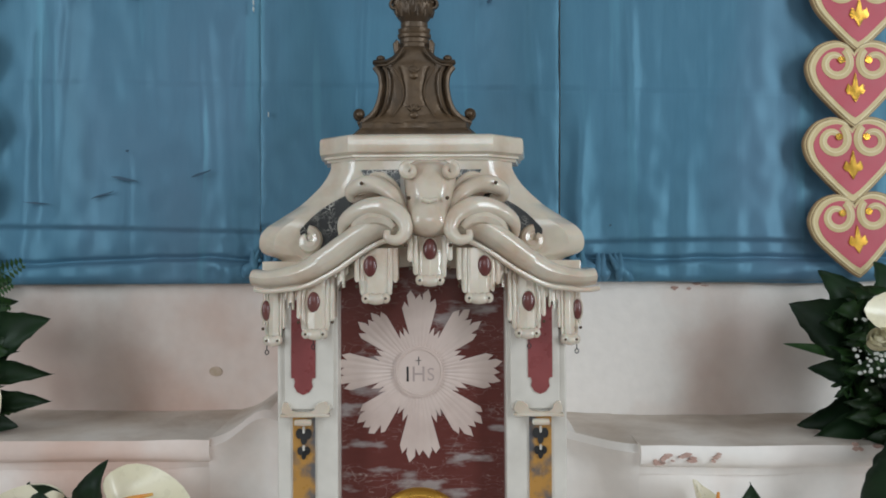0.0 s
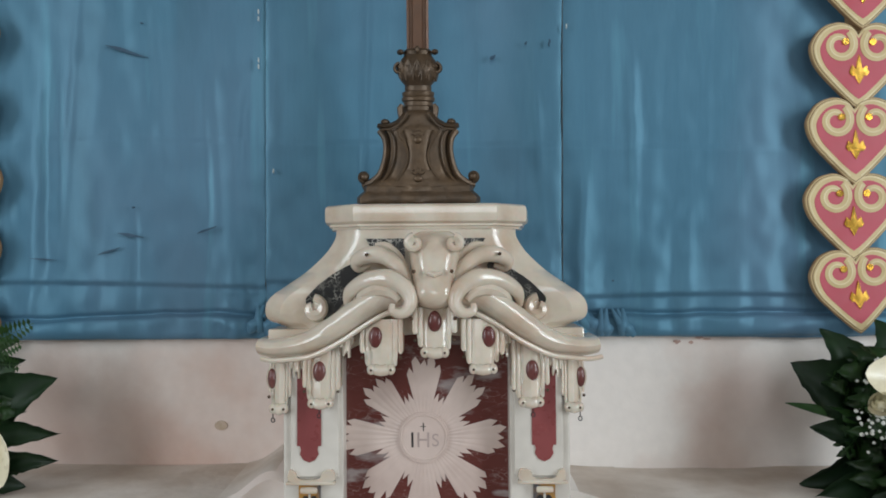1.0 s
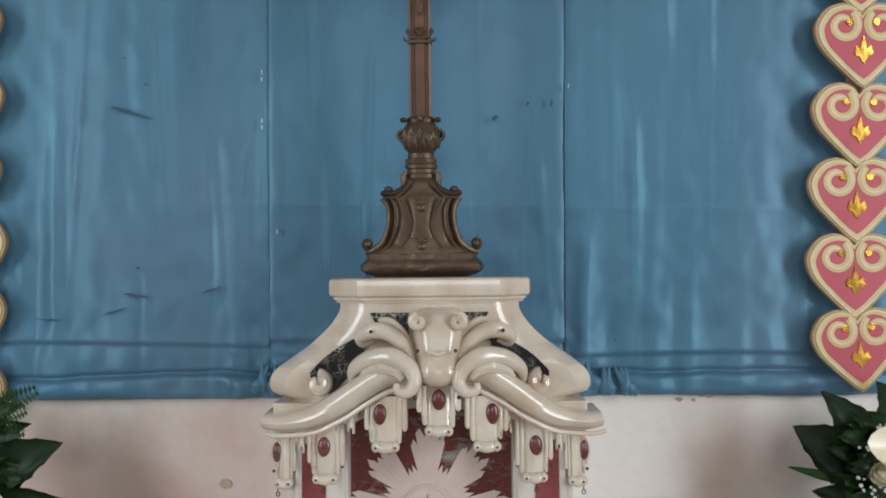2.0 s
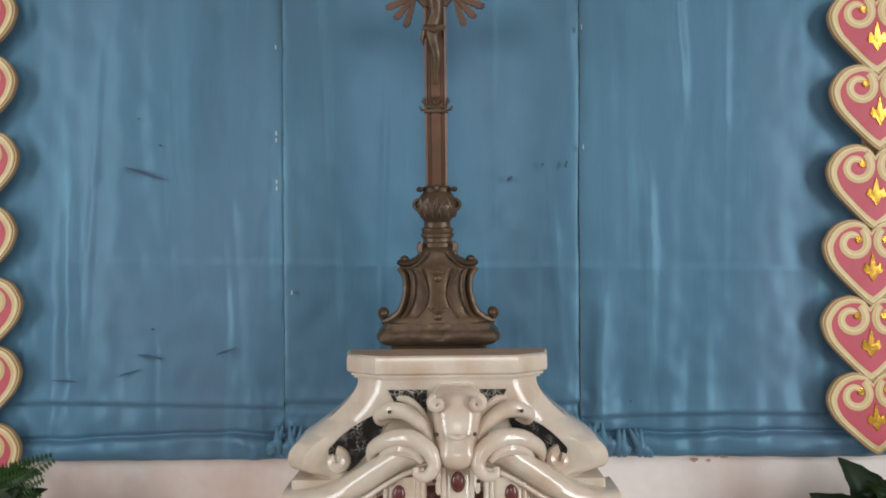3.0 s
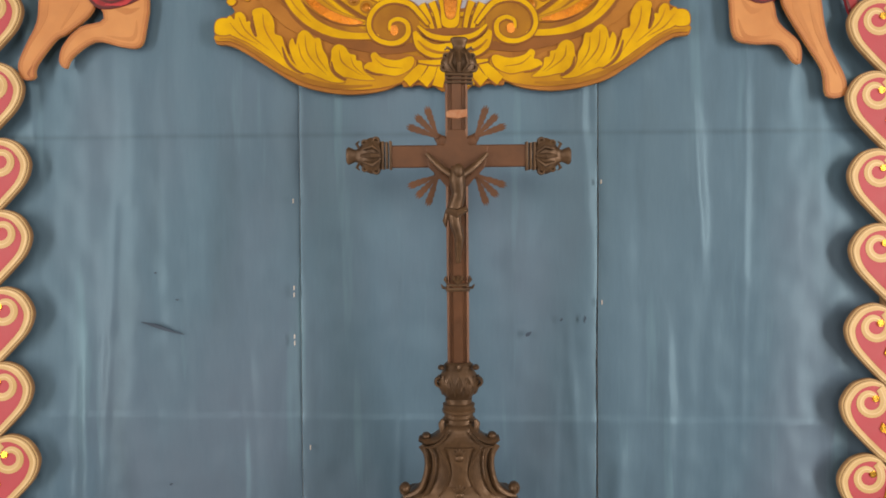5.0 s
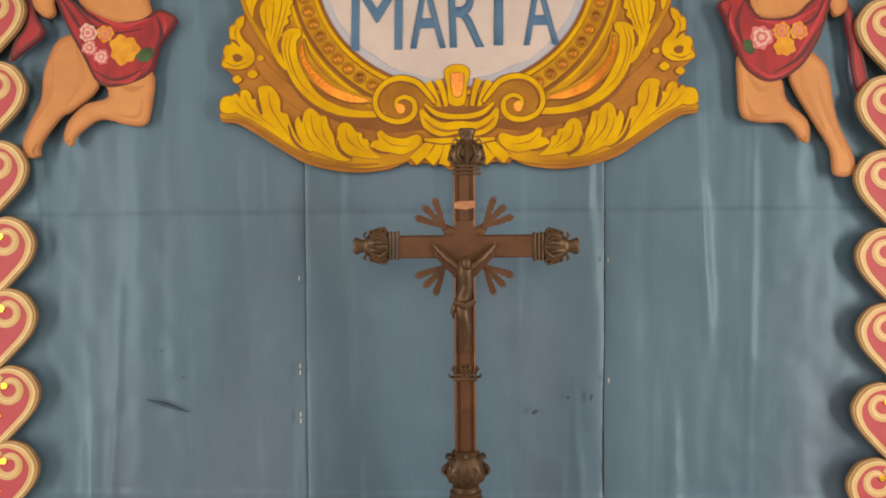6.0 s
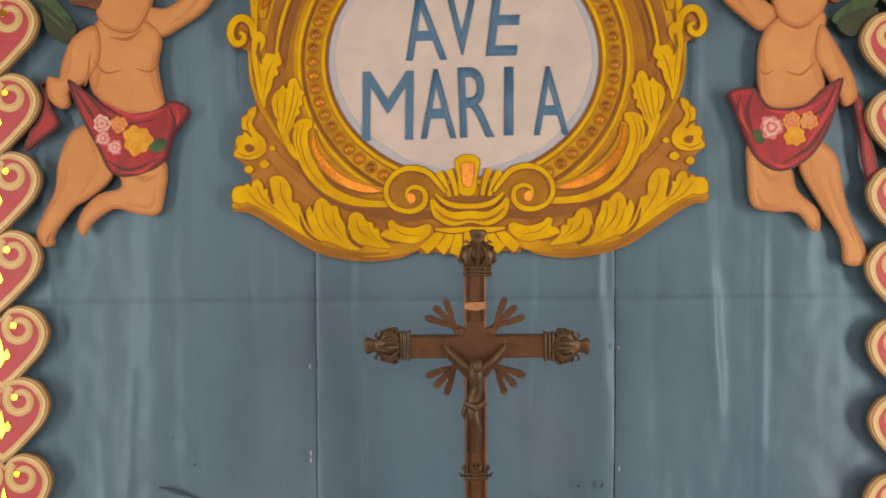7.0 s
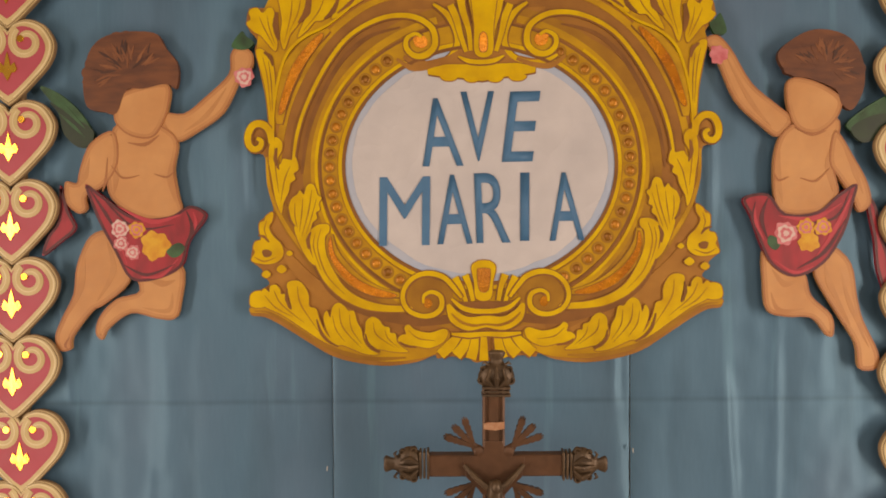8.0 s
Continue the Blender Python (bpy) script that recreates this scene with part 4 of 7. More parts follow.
def glyph(ch, x0, x1, z0, z1, front, back, material, parent, bold=0.0, label=""):
    """One letter of the built-in font, stretched to the given box, as a thin mesh."""
    cu = bpy.data.curves.new("letter", "FONT")
    cu.body = ch
    cu.offset = bold
    ob = new("letter_source", cu)
    me = bpy.data.meshes.new_from_object(ob.evaluated_get(bpy.context.evaluated_depsgraph_get()))
    bpy.data.objects.remove(ob)
    bpy.data.curves.remove(cu)
    bm = bmesh.new()
    bm.from_mesh(me)
    bpy.data.meshes.remove(me)
    xs, ys = [v.co.x for v in bm.verts], [v.co.y for v in bm.verts]
    ax, bx, ay, by = min(xs), max(xs), min(ys), max(ys)
    for v in bm.verts:
        v.co = ((v.co.x - ax) / (bx - ax) * (x1 - x0) + x0, front, (v.co.y - ay) / (by - ay) * (z1 - z0) + z0)
    ret = bmesh.ops.extrude_face_region(bm, geom=bm.faces[:])
    for v in ret["geom"]:
        if isinstance(v, bmesh.types.BMVert):
            v.co.y = back
    return part("letter", bm, material, parent, label)


tabernacle()


# ---- the bronze altar cross ----
def altar_cross():
    x0, y0 = -0.046, -0.138
    t = thing("altar_cross", pose(x0, y0, 2.113, 4.8, 0, 0), "tall dark bronze altar crucifix on a scrolled foot", "crucifix")
    # local: x from the stem, z from the foot
    bm = bmesh.new()
    rings = []
    for z, w, d in [(0.0, 0.078, 0.034), (0.012, 0.080, 0.036), (0.016, 0.094, 0.044), (0.022, 0.101, 0.048), (0.030, 0.101, 0.048), (0.036, 0.095, 0.045), (0.040, 0.090, 0.042), (0.046, 0.090, 0.042), (0.050, 0.088, 0.040)]:
        n = 40
        ring = []
        for i in range(n):
            a = 2 * math.pi * i / n
            c, s = math.cos(a), math.sin(a)
            k = (abs(c) ** 5 + abs(s) ** 5) ** (-1 / 5)
            scallop = 1 + 0.06 * math.cos(4 * a + math.pi)
            ring.append((w * c * k * scallop ** (1 if abs(s) > 0.6 else 0.3), d * s * k * (1 + 0.12 * math.cos(3 * math.pi * c)), z))
        rings.append(ring)
    loft(bm, rings)
    part("base_plate", bm, BRONZE, t, smooth=True, angle=35)
    bm = bmesh.new()
    rings = []
    for z, w, d in curve([(0.048, 0.086, 0.040), (0.056, 0.078, 0.038), (0.064, 0.062, 0.036), (0.080, 0.0565, 0.034), (0.105, 0.0525, 0.032), (0.125, 0.0535, 0.031), (0.140, 0.055, 0.031), (0.147, 0.044, 0.032), (0.156, 0.031, 0.032), (0.165, 0.026, 0.030), (0.170, 0.025, 0.026)], 4):
        n = 32
        rings.append([(w * c * (abs(c) ** 3.2 + abs(s) ** 3.2) ** (-1 / 3.2), d * s * (abs(c) ** 3.2 + abs(s) ** 3.2) ** (-1 / 3.2), z) for c, s in ((math.cos(2 * math.pi * i / n), math.sin(2 * math.pi * i / n)) for i in range(n))])
    loft(bm, rings)
    part("foot", bm, BRONZE, t, "waisted bronze foot", smooth=True)
    for s in (-1, 1):
        bm = bmesh.new()
        edge = curve([(0.090, -0.012, 0.050), (0.078, -0.018, 0.054), (0.064, -0.022, 0.066), (0.056, -0.024, 0.084), (0.052, -0.024, 0.106), (0.054, -0.023, 0.126), (0.062, -0.020, 0.139)], 5)
        tube(bm, [(s * x, y, z) for x, y, z in edge], [0.007, 0.006, 0.005, 0.005, 0.006], 8)
        part("edge_rib", bm, BRONZE, t, smooth=True)
        bm = bmesh.new()
        tube(bm, [(s * x * 0.80, y - 0.010, z) for x, y, z in edge[3:]], [0.002, 0.0025, 0.002], 6)
        tube(bm, [(s * (0.010 + 0.032 * (1 - math.sin(math.pi * k)) * 0.55 + 0.006), -0.036 - 0.0, 0.058 + 0.078 * k) for k in np.linspace(0, 1, 12)], [0.0018], 6)
        part("edge_line", bm, BRONZE, t, smooth=True)
        bm = bmesh.new()
        ring = spiral(s * 0.089, 0.064, 0.0085, 0.002, radians(-90), s * 1.25, 22)
        tube(bm, [(x, -0.014, z) for x, z in ring], [0.004, 0.0036, 0.003], 8, flat=2.2)
        ball(bm, (s * 0.089, -0.014, 0.064), 0.008, 0.011, 0.008, 12, 8)
        part("scroll_foot", bm, BRONZE, t, smooth=True)
        bm = bmesh.new()
        ball(bm, (s * 0.054, -0.014, 0.153), 0.0075, 0.010, 0.0055, 12, 8)
        tube(bm, [(s * x, -0.012, z) for x, z in ((0.017, 0.170), (0.022, 0.161), (0.031, 0.151), (0.043, 0.145), (0.055, 0.144), (0.066, 0.148))], [0.005, 0.007, 0.0075, 0.0075, 0.007, 0.004], 8, flat=2.6)
        tube(bm, [(s * x, -0.034, z) for x, z in ((0.017, 0.166), (0.022, 0.157), (0.031, 0.147), (0.043, 0.140), (0.058, 0.139))], [0.0016, 0.0022, 0.0022, 0.0022, 0.0014], 6)
        part("shoulder_scroll", bm, BRONZE, t, smooth=True)
        bm = bmesh.new()
        tube(bm, [(s * x, -0.020, z) for x, z in ((0.027, 0.156), (0.028, 0.166), (0.029, 0.175), (0.026, 0.181))], [0.004, 0.005, 0.005, 0.003], 8)
        part("neck_leaf", bm, BRONZE, t, smooth=True)
    for cz, k in ((0.066, 1.0), (0.128, 0.85)):
        bm = bmesh.new()
        for a in (-60, -30, 0, 30, 60):
            tube(bm, [(0.012 * k * math.sin(radians(a)) * q, -0.0385 + 0.004 * q * 0.3, cz + 0.012 * k * math.cos(radians(a)) * q) for q in (0.25, 0.6, 1.0)], [0.0018, 0.003, 0.0015], 6)
        ball(bm, (0, -0.0385, cz - 0.006), 0.007, 0.004, 0.006, 10, 8)
        part("shell_ornament", bm, BRONZE, t, smooth=True)
    # panel swelling on the foot
    bm = bmesh.new()
    rings = []
    for z, w in curve([(0.074, 0.026), (0.085, 0.022), (0.105, 0.019), (0.125, 0.021), (0.138, 0.026)], 4):
        rings.append([(w * math.sin(a), -0.028 - 0.010 * math.cos(a), z) for a in np.linspace(-math.pi / 2, math.pi / 2, 11)] + [(w, -0.02, z), (-w, -0.02, z)])
    loft(bm, rings)
    part("foot_panel", bm, BRONZE, t, smooth=True)
    # turned neck and knop
    def turned(name, prof, material, n=24, squash=0.8, label=""):
        bm = bmesh.new()
        loft(bm, [[(r * math.cos(2 * math.pi * i / n), r * squash * math.sin(2 * math.pi * i / n), z) for i in range(n)] for z, r in prof])
        return part(name, bm, material, t, label, smooth=True, angle=35)
    turned("neck", [(0.160, 0.024), (0.166, 0.029), (0.170, 0.030), (0.172, 0.0275), (0.178, 0.027), (0.180, 0.024), (0.186, 0.024), (0.188, 0.027), (0.193, 0.0275), (0.195, 0.025), (0.197, 0.026), (0.202, 0.0265), (0.204, 0.022), (0.212, 0.022)], BRONZE)
    turned("knop", [(0.210, 0.019), (0.214, 0.022), (0.220, 0.027), (0.228, 0.0325), (0.238, 0.0345), (0.247, 0.033), (0.255, 0.028), (0.262, 0.023), (0.268, 0.024), (0.272, 0.020)], BRONZE)
    bm = bmesh.new()
    for s in (-1, 1):
        ring = spiral(s * 0.030, 0.240, 0.009, 0.003, radians(90), -s * 1.1, 16)
        tube(bm, [(x, -0.008, z) for x, z in ring], [0.003], 6, flat=2)
        ball(bm, (s * 0.028, -0.012, 0.266), 0.006, 0.010, 0.0045, 10, 8)
    # low leaf relief round the knop: drooping lobes in two rows
    for row, (za, zb) in enumerate(((0.252, 0.234), (0.238, 0.220))):
        for i in range(7):
            a = radians(-78 + 26 * i + 13 * row)
            for da in (-0.16, 0.0, 0.16):
                tube(bm, [((0.033 - 0.004 * q * row) * math.sin(a + da * q), -(0.0268 - 0.003 * q * row) * math.cos(a + da * q), za + (zb - za) * q * (1 - abs(da) * 1.6)) for q in (0.0, 0.5, 1.0)], [0.0012, 0.0024, 0.0012], 5)
    ball(bm, (0, -0.024, 0.268), 0.004, 0.004, 0.006, 8, 8)
    part("knop_leaves", bm, BRONZE, t, smooth=True)
    # shaft: moulded bar
    def bar(name, a, b, w, horizontal=False, zc=0.0):
        bm = bmesh.new()
        sec = [(-w, 0.010), (-w, -0.006), (-w * 0.80, -0.008), (-w * 0.72, -0.005), (-w * 0.5, -0.005), (-w * 0.42, -0.008), (w * 0.42, -0.008), (w * 0.5, -0.005), (w * 0.72, -0.005), (w * 0.80, -0.008), (w, -0.006), (w, 0.010)]
        if horizontal:
            sec = [(-w, 0.010), (-w, -0.0065), (-w * 0.9, -0.008), (w * 0.9, -0.008), (w, -0.0065), (w, 0.010)]
            loft(bm, [[(p, y, zc + q) for q, y in sec] for p in (a, b)])
        else:
            loft(bm, [[(q, y, p) for q, y in sec] for p in (a, b)])
        return part(name, bm, BRONZE_RED, t, "brown copper-sheathed bar")
    bar("shaft", 0.268, 0.735, 0.0178)
    bar("arm", -0.108, -0.0179, 0.0178, True, 0.608)
    bar("arm", 0.0179, 0.112, 0.0178, True, 0.608)
    bm = bmesh.new()
    plate(bm, [(-0.045, 0.590), (-0.030, 0.575), (-0.0178, 0.560), (0.0178, 0.560), (0.030, 0.575), (0.045, 0.590), (0.050, 0.624), (0.0178, 0.626), (0.014, 0.650), (-0.014, 0.650), (-0.0178, 0.626), (-0.050, 0.624)], -0.0095, 0.008, soft=0.001)
    part("crossing", bm, BRONZE_RED, t)
    # mid-shaft collar with leaves
    bm = bmesh.new()
    box(bm, -0.0195, 0.0195, -0.011, 0.012, 0.390, 0.396, 0.001)
    box(bm, -0.0185, 0.0185, -0.010, 0.0115, 0.398, 0.402, 0.001)
    for s in (-1, 1):
        tube(bm, [(s * 0.017, -0.004, 0.394), (s * 0.024, -0.005, 0.396), (s * 0.027, -0.005, 0.401)], [0.002, 0.0025, 0.001], 6)
        tube(bm, [(s * 0.016, -0.006, 0.402), (s * 0.021, -0.007, 0.410), (s * 0.019, -0.007, 0.415)], [0.002, 0.0028, 0.001], 6)
    for a in (-40, 0, 40):
        tube(bm, [(0.0, -0.011, 0.402), (0.009 * math.sin(radians(a)), -0.014, 0.402 + 0.009), (0.013 * math.sin(radians(a)), -0.012, 0.402 + 0.014)], [0.002, 0.004, 0.0015], 6)
    part("collar", bm, BRONZE, t, smooth=True)
    # leafy ends
    def finial(name, m):
        bm = bmesh.new()
        for z, w, h in ((0.0, 0.023, 0.004), (0.006, 0.0215, 0.004), (0.012, 0.0225, 0.004)):
            box(bm, -w, w, -0.011, 0.012, z, z + h, 0.001)
        prof = curve([(0.015, 0.020), (0.022, 0.026), (0.033, 0.029), (0.044, 0.024), (0.052, 0.014), (0.058, 0.010), (0.064, 0.012), (0.070, 0.014), (0.0735, 0.010)], 3)
        loft(bm, [[(r * math.cos(2 * math.pi * i / 16), r * 0.42 * math.sin(2 * math.pi * i / 16), z) for i in range(16)] for z, r in prof])
        for s in (-1, 1):
            for z, r, k in ((0.026, 0.0235, 1.0), (0.044, 0.0205, 0.8)):
                ring = spiral(s * (r + 0.000), z, 0.0065 * k, 0.002, radians(180 if s > 0 else 0), s * 1.2, 14)
                tube(bm, [(x, -0.003, q) for x, q in ring], [0.0026 * k], 6, flat=1.8)
            tube(bm, [(s * 0.006, -0.012, 0.018), (s * 0.015, -0.015, 0.030), (s * 0.010, -0.013, 0.046)], [0.002, 0.004, 0.002], 6)
            tube(bm, [(s * 0.012, -0.009, 0.052), (s * 0.019, -0.007, 0.056), (s * 0.023, -0.005, 0.052)], [0.002, 0.0025, 0.001], 6)
        tube(bm, [(0, -0.012, 0.018), (0, -0.017, 0.032), (0, -0.010, 0.050)], [0.003, 0.005, 0.002], 8)
        bm.transform(m)
        return part(name, bm, BRONZE, t, "leaf-carved bronze finial", smooth=True)
    finial("finial", pose(0.004, 0, 0.722, 0, 1, 0))
    finial("finial", pose(-0.104, 0, 0.610, 0, -90, 0))
    finial("finial", pose(0.110, 0, 0.607, 0, 90, 0))
    # bursts of rays between the arms
    for a in (45, 135, 225, 315):
        bm = bmesh.new()
        for k, (d, L) in enumerate(((-25, 0.046), (0, 0.044), (25, 0.046))):
            ang = radians(a + d)
            ux, uz = math.cos(ang), math.sin(ang)
            n = 10
            st = (0.043 * math.cos(radians(a)), 0.608 + 0.043 * math.sin(radians(a)))
            left, right = [], []
            for i in range(n + 1):
                r = L * (i + (0.35 if i % 2 else 0.0)) / n
                w = 0.0024 + 0.0026 * (i / n) + (0.0014 if i % 2 else 0.0) * (i > 3)
                left.append((st[0] + ux * r - uz * w, st[1] + uz * r + ux * w))
                right.append((st[0] + ux * r + uz * w, st[1] + uz * r - ux * w))
            tip = [(st[0] + ux * (L + e) + uz * w * q, st[1] + uz * (L + e) - ux * w * q) for q, e in ((-0.75, 0.006), (-0.4, 0.001), (0.0, 0.008), (0.4, 0.001), (0.75, 0.006))]
            plate(bm, left + tip + right[::-1], -0.004 - 0.0011 * k, -0.0005 + 0.0007 * k)
        ang = radians(a)
        tube(bm, [(r * math.cos(ang), -0.003, 0.608 + r * math.sin(ang)) for r in (0.018, 0.030, 0.040, 0.050)], [0.012, 0.010, 0.0075, 0.004], 8, flat=0.45)
        ball(bm, (0.033 * math.cos(ang), -0.006, 0.608 + 0.033 * math.sin(ang)), 0.010, 0.005, 0.010, 10, 8)
        part("ray_burst", bm, BRONZE_RED, t, "toothed bronze ray burst")
    # plain title plate with its worn patch
    bm = bmesh.new()
    plate(bm, [(-0.0165, 0.669), (0.002, 0.667), (0.0172, 0.670), (0.0170, 0.682), (0.004, 0.680), (-0.010, 0.681), (-0.0165, 0.678)], -0.0106, -0.006, soft=0.001)
    part("repair_band", bm, RAW_COPPER, t, "worn orange repair band with whitish edges")
    # the small hanging figure, kept as one plain form
    bm = bmesh.new()
    tube(bm, curve([(0.001, -0.030, 0.592), (0.000, -0.030, 0.570), (0.002, -0.028, 0.548), (-0.004, -0.026, 0.525), (-0.004, -0.030, 0.505), (0.002, -0.028, 0.480), (0.001, -0.020, 0.452), (0.001, -0.016, 0.438)], 4), [0.009, 0.013, 0.0105, 0.012, 0.0095, 0.0075, 0.005, 0.004], 12, flat=0.8)
    for s in (-1, 1):
        tube(bm, curve([(s * 0.008, -0.026, 0.578), (s * 0.028, -0.020, 0.592), (s * 0.048, -0.013, 0.612)], 4), [0.006, 0.005, 0.003], 8)
    ball(bm, (0.002, -0.034, 0.584), 0.009, 0.010, 0.012, 12, 10)
    tube(bm, [(-0.016, -0.028, 0.522), (0.0, -0.038, 0.518), (0.014, -0.028, 0.524)], [0.006, 0.007, 0.005], 8)
    tube(bm, [(-0.014, -0.026, 0.522), (-0.020, -0.026, 0.505), (-0.018, -0.024, 0.495)], [0.005, 0.004, 0.001], 8)
    part("figure", bm, BRONZE, t, "plain dark bronze figure", smooth=True)
    # plinth behind the slab that carries the foot
    return t


altar_cross()


# ---- the painted cartouche board ----
U = 0.001036      # one drawing unit in metres
YELLOW = mat("bright_yellow_paint", (0.77, 0.515, 0.010), (0.63, 0.37, 0.009), scale=22, rough=0.62, bump=0.12, grime=0.2)
OCHRE = mat("ochre_paint", (0.44, 0.22, 0.022), (0.31, 0.14, 0.02), scale=16, rough=0.55, bump=0.12, grime=0.2)
TAN = mat("tan_paint", (0.44, 0.205, 0.040), (0.33, 0.14, 0.028), scale=18, rough=0.55, bump=0.1)
GOLDEN = mat("golden_paint", (0.60, 0.345, 0.012), (0.42, 0.21, 0.014), scale=14, rough=0.5, stretch=(1, 1, 1.5))
BEAD = mat("amber_bead_foil", (0.36, 0.125, 0.008), (0.50, 0.21, 0.012), scale=60, rough=0.34, metal=0.35, vary=0.4)
BROWN = mat("brown_paint", (0.28, 0.118, 0.032), (0.20, 0.085, 0.024), scale=20, rough=0.55)
UMBER = mat("shaded_gold_paint", (0.37, 0.165, 0.034), (0.28, 0.12, 0.028), scale=18, rough=0.55)
AMBER = mat("amber_foil", (0.62, 0.23, 0.006), (0.42, 0.13, 0.005), scale=28, rough=0.26, metal=0.5, bump=0.12, bump_scale=160, coat=0.1, vary=0.25)
PAPER = mat("crumpled_white_paper", (0.60, 0.60, 0.605), (0.52, 0.525, 0.54), scale=9, rough=0.75, bump=1.0, bump_scale=24)

PAPER_BLUE = mat("pale_blue_wash", (0.38, 0.48, 0.62), (0.46, 0.53, 0.62), scale=12, rough=0.75)


def crumple(m):
    """Long soft fold lines in the sheet, as bump only."""
    n, l = m.node_tree.nodes, m.node_tree.links
    co = next(k for k in n if k.bl_idname == "ShaderNodeTexCoord")
    warp = n.new("ShaderNodeTexNoise")
    warp.inputs["Scale"].default_value = 9
    add = n.new("ShaderNodeMixRGB")
    add.blend_type = "ADD"
    add.inputs["Fac"].default_value = 0.12
    l.new(co.outputs["Object"], warp.inputs["Vector"])
    l.new(co.outputs["Object"], add.inputs["Color1"])
    l.new(warp.outputs["Color"], add.inputs["Color2"])
    vor = n.new("ShaderNodeTexVoronoi")
    vor.inputs["Scale"].default_value = 17
    l.new(add.outputs["Color"], vor.inputs["Vector"])
    bp = n.new("ShaderNodeBump")
    bp.inputs["Strength"].default_value, bp.inputs["Distance"].default_value = 0.35, 0.012
    l.new(vor.outputs["Distance"], bp.inputs["Height"])
    old = next(k for k in n if k.bl_idname == "ShaderNodeBump" and k != bp)
    l.new(bp.outputs["Normal"], old.inputs["Normal"])


crumple(PAPER)
for paint in (YELLOW, OCHRE, TAN, GOLDEN, BROWN, UMBER):
    paint.node_tree.nodes["Principled BSDF"].inputs["Specular IOR Level"].default_value = 0.25

LETTER_BLUE = mat("blue_letter_paint", (0.042, 0.175, 0.34), (0.055, 0.20, 0.37), scale=30, rough=0.6)


def cartouche():
    t = thing("painted_cartouche", pose(-0.0515, -0.018, 3.2125, 0, -0.6, 0), "painted gold scrollwork board with AVE MARIA lettering", "sign")
    TILT = 0.01875

    def flat(pts):
        """Drawing-sheet places (x right, y down, middle at 856, 300, sheet slightly askew) to board units."""
        return [(x - 856 - TILT * (y - 300), 300 - y - TILT * (x - 856)) for x, y in pts]

    def sc(pts, s=1):
        return [(s * p[0] * U, p[1] * U) for p in pts]

    def smooth(pts, n=4, closed=True):
        return [(p[0], p[1]) for p in curve(flat(pts), n, closed)]

    foot_edge = [(856, 641), (842, 643), (828, 634), (816, 637), (802, 632), (776, 636), (770, 630), (740, 642), (690, 649), (640, 645), (590, 632), (545, 606), (500, 578), (470, 563), (446, 560)]
    side_edge = [(443, 545), (445, 522), (462, 514), (478, 504), (470, 492), (464, 478), (446, 462), (450, 436), (462, 424), (458, 398), (470, 386), (485, 376), (480, 350), (473, 300), (468, 276), (446, 270), (436, 246), (444, 222), (466, 214), (478, 224)]
    head_edge = [(473, 180), (462, 130), (453, 92), (458, 74), (440, 50), (444, 18), (470, 18), (492, 10), (500, -20), (560, -40), (620, -44), (700, -56), (780, -66), (856, -84)]
    left = curve(flat(foot_edge + side_edge + head_edge), 3)
    out = sc([(p[0], p[1]) for p in left]) + sc([(-p[0], p[1]) for p in left[-2:0:-1]])
    bm = bmesh.new()
    plate(bm, out, -0.005, 0.004)
    part("board", bm, TAN, t, "tan painted shaped board", smooth=False)

    depth = [0]

    def step():
        depth[0] += 1
        return 0.000012 * (depth[0] % 50)

    def stroke(pts, widths, s, material, front, name="stroke", line=0.0, n=6, raw=False):
        """A painted stroke along drawing places; line adds a brown contour of that width."""
        front -= step()
        p_ = [(q[0], q[1]) for q in curve(pts if raw else flat(pts), n)]
        bm = bmesh.new()
        ribbon(bm, sc(p_, s), [w * U for w in widths], front, -0.0046)
        ob = part(name, bm, material, t)
        if line:
            bm = bmesh.new()
            ribbon(bm, sc([(q[0] + 0.8, q[1] - 0.8) for q in p_], s), [(w + 2 * line) * U for w in widths], front + 0.00025, -0.0045)
            part(name + "_contour", bm, BROWN, ob)
        return ob

    def shape(pts, s, material, front, name="leaf", line=0.0, label="", veins=(), n=4):
        """A painted area with a lobed outline, its contour line and its inner brush lines."""
        front -= step()
        o = smooth(pts, n)
        bm = bmesh.new()
        plate(bm, sc(o, s), front, -0.0046)
        ob = part(name, bm, material, t, label)
        if line:
            bm = bmesh.new()
            ribbon(bm, sc(o + o[:1], s), [1.5 * line * U], front + 0.0003, -0.0045)
            part(name + "_contour", bm, UMBER, ob)
        for v, w, m_ in veins:
            bm = bmesh.new()
            ribbon(bm, sc([(q[0], q[1]) for q in curve(flat(v), 5)], s), [0.6 * U, w * U, 0.5 * U], front - 0.0003, front + 0.0002)
            part(name + "_line", bm, m_, ob)
        return ob

    def across(pts):
        """A half run of drawing places, mirrored to run right across the middle."""
        h = [p for p in flat(pts)]
        return h[:-1] + [(0, h[-1][1])] + [(-x, z) for x, z in h[-2::-1]]

    def ring(name, a, b, cv, w, front, material, a0=0, a1=360, n=90, label=""):
        bm = bmesh.new()
        pts = [(-6 + a * math.cos(radians(q)), cv + b * math.sin(radians(q))) for q in np.linspace(a0, a1, n)]
        ribbon(bm, sc(pts), [w * U], front, front + 0.0012)
        return part(name, bm, material, t, label)

    # mouldings round the oval, painted from dark to light and back
    ring("moulding", 322, 300, 2, 40, -0.0054, UMBER, 112, 250)
    ring("moulding", 322, 300, 2, 40, -0.0054, UMBER, -70, 68)
    ring("moulding", 301, 276, 2, 24, -0.0058, OCHRE, 100, 262)
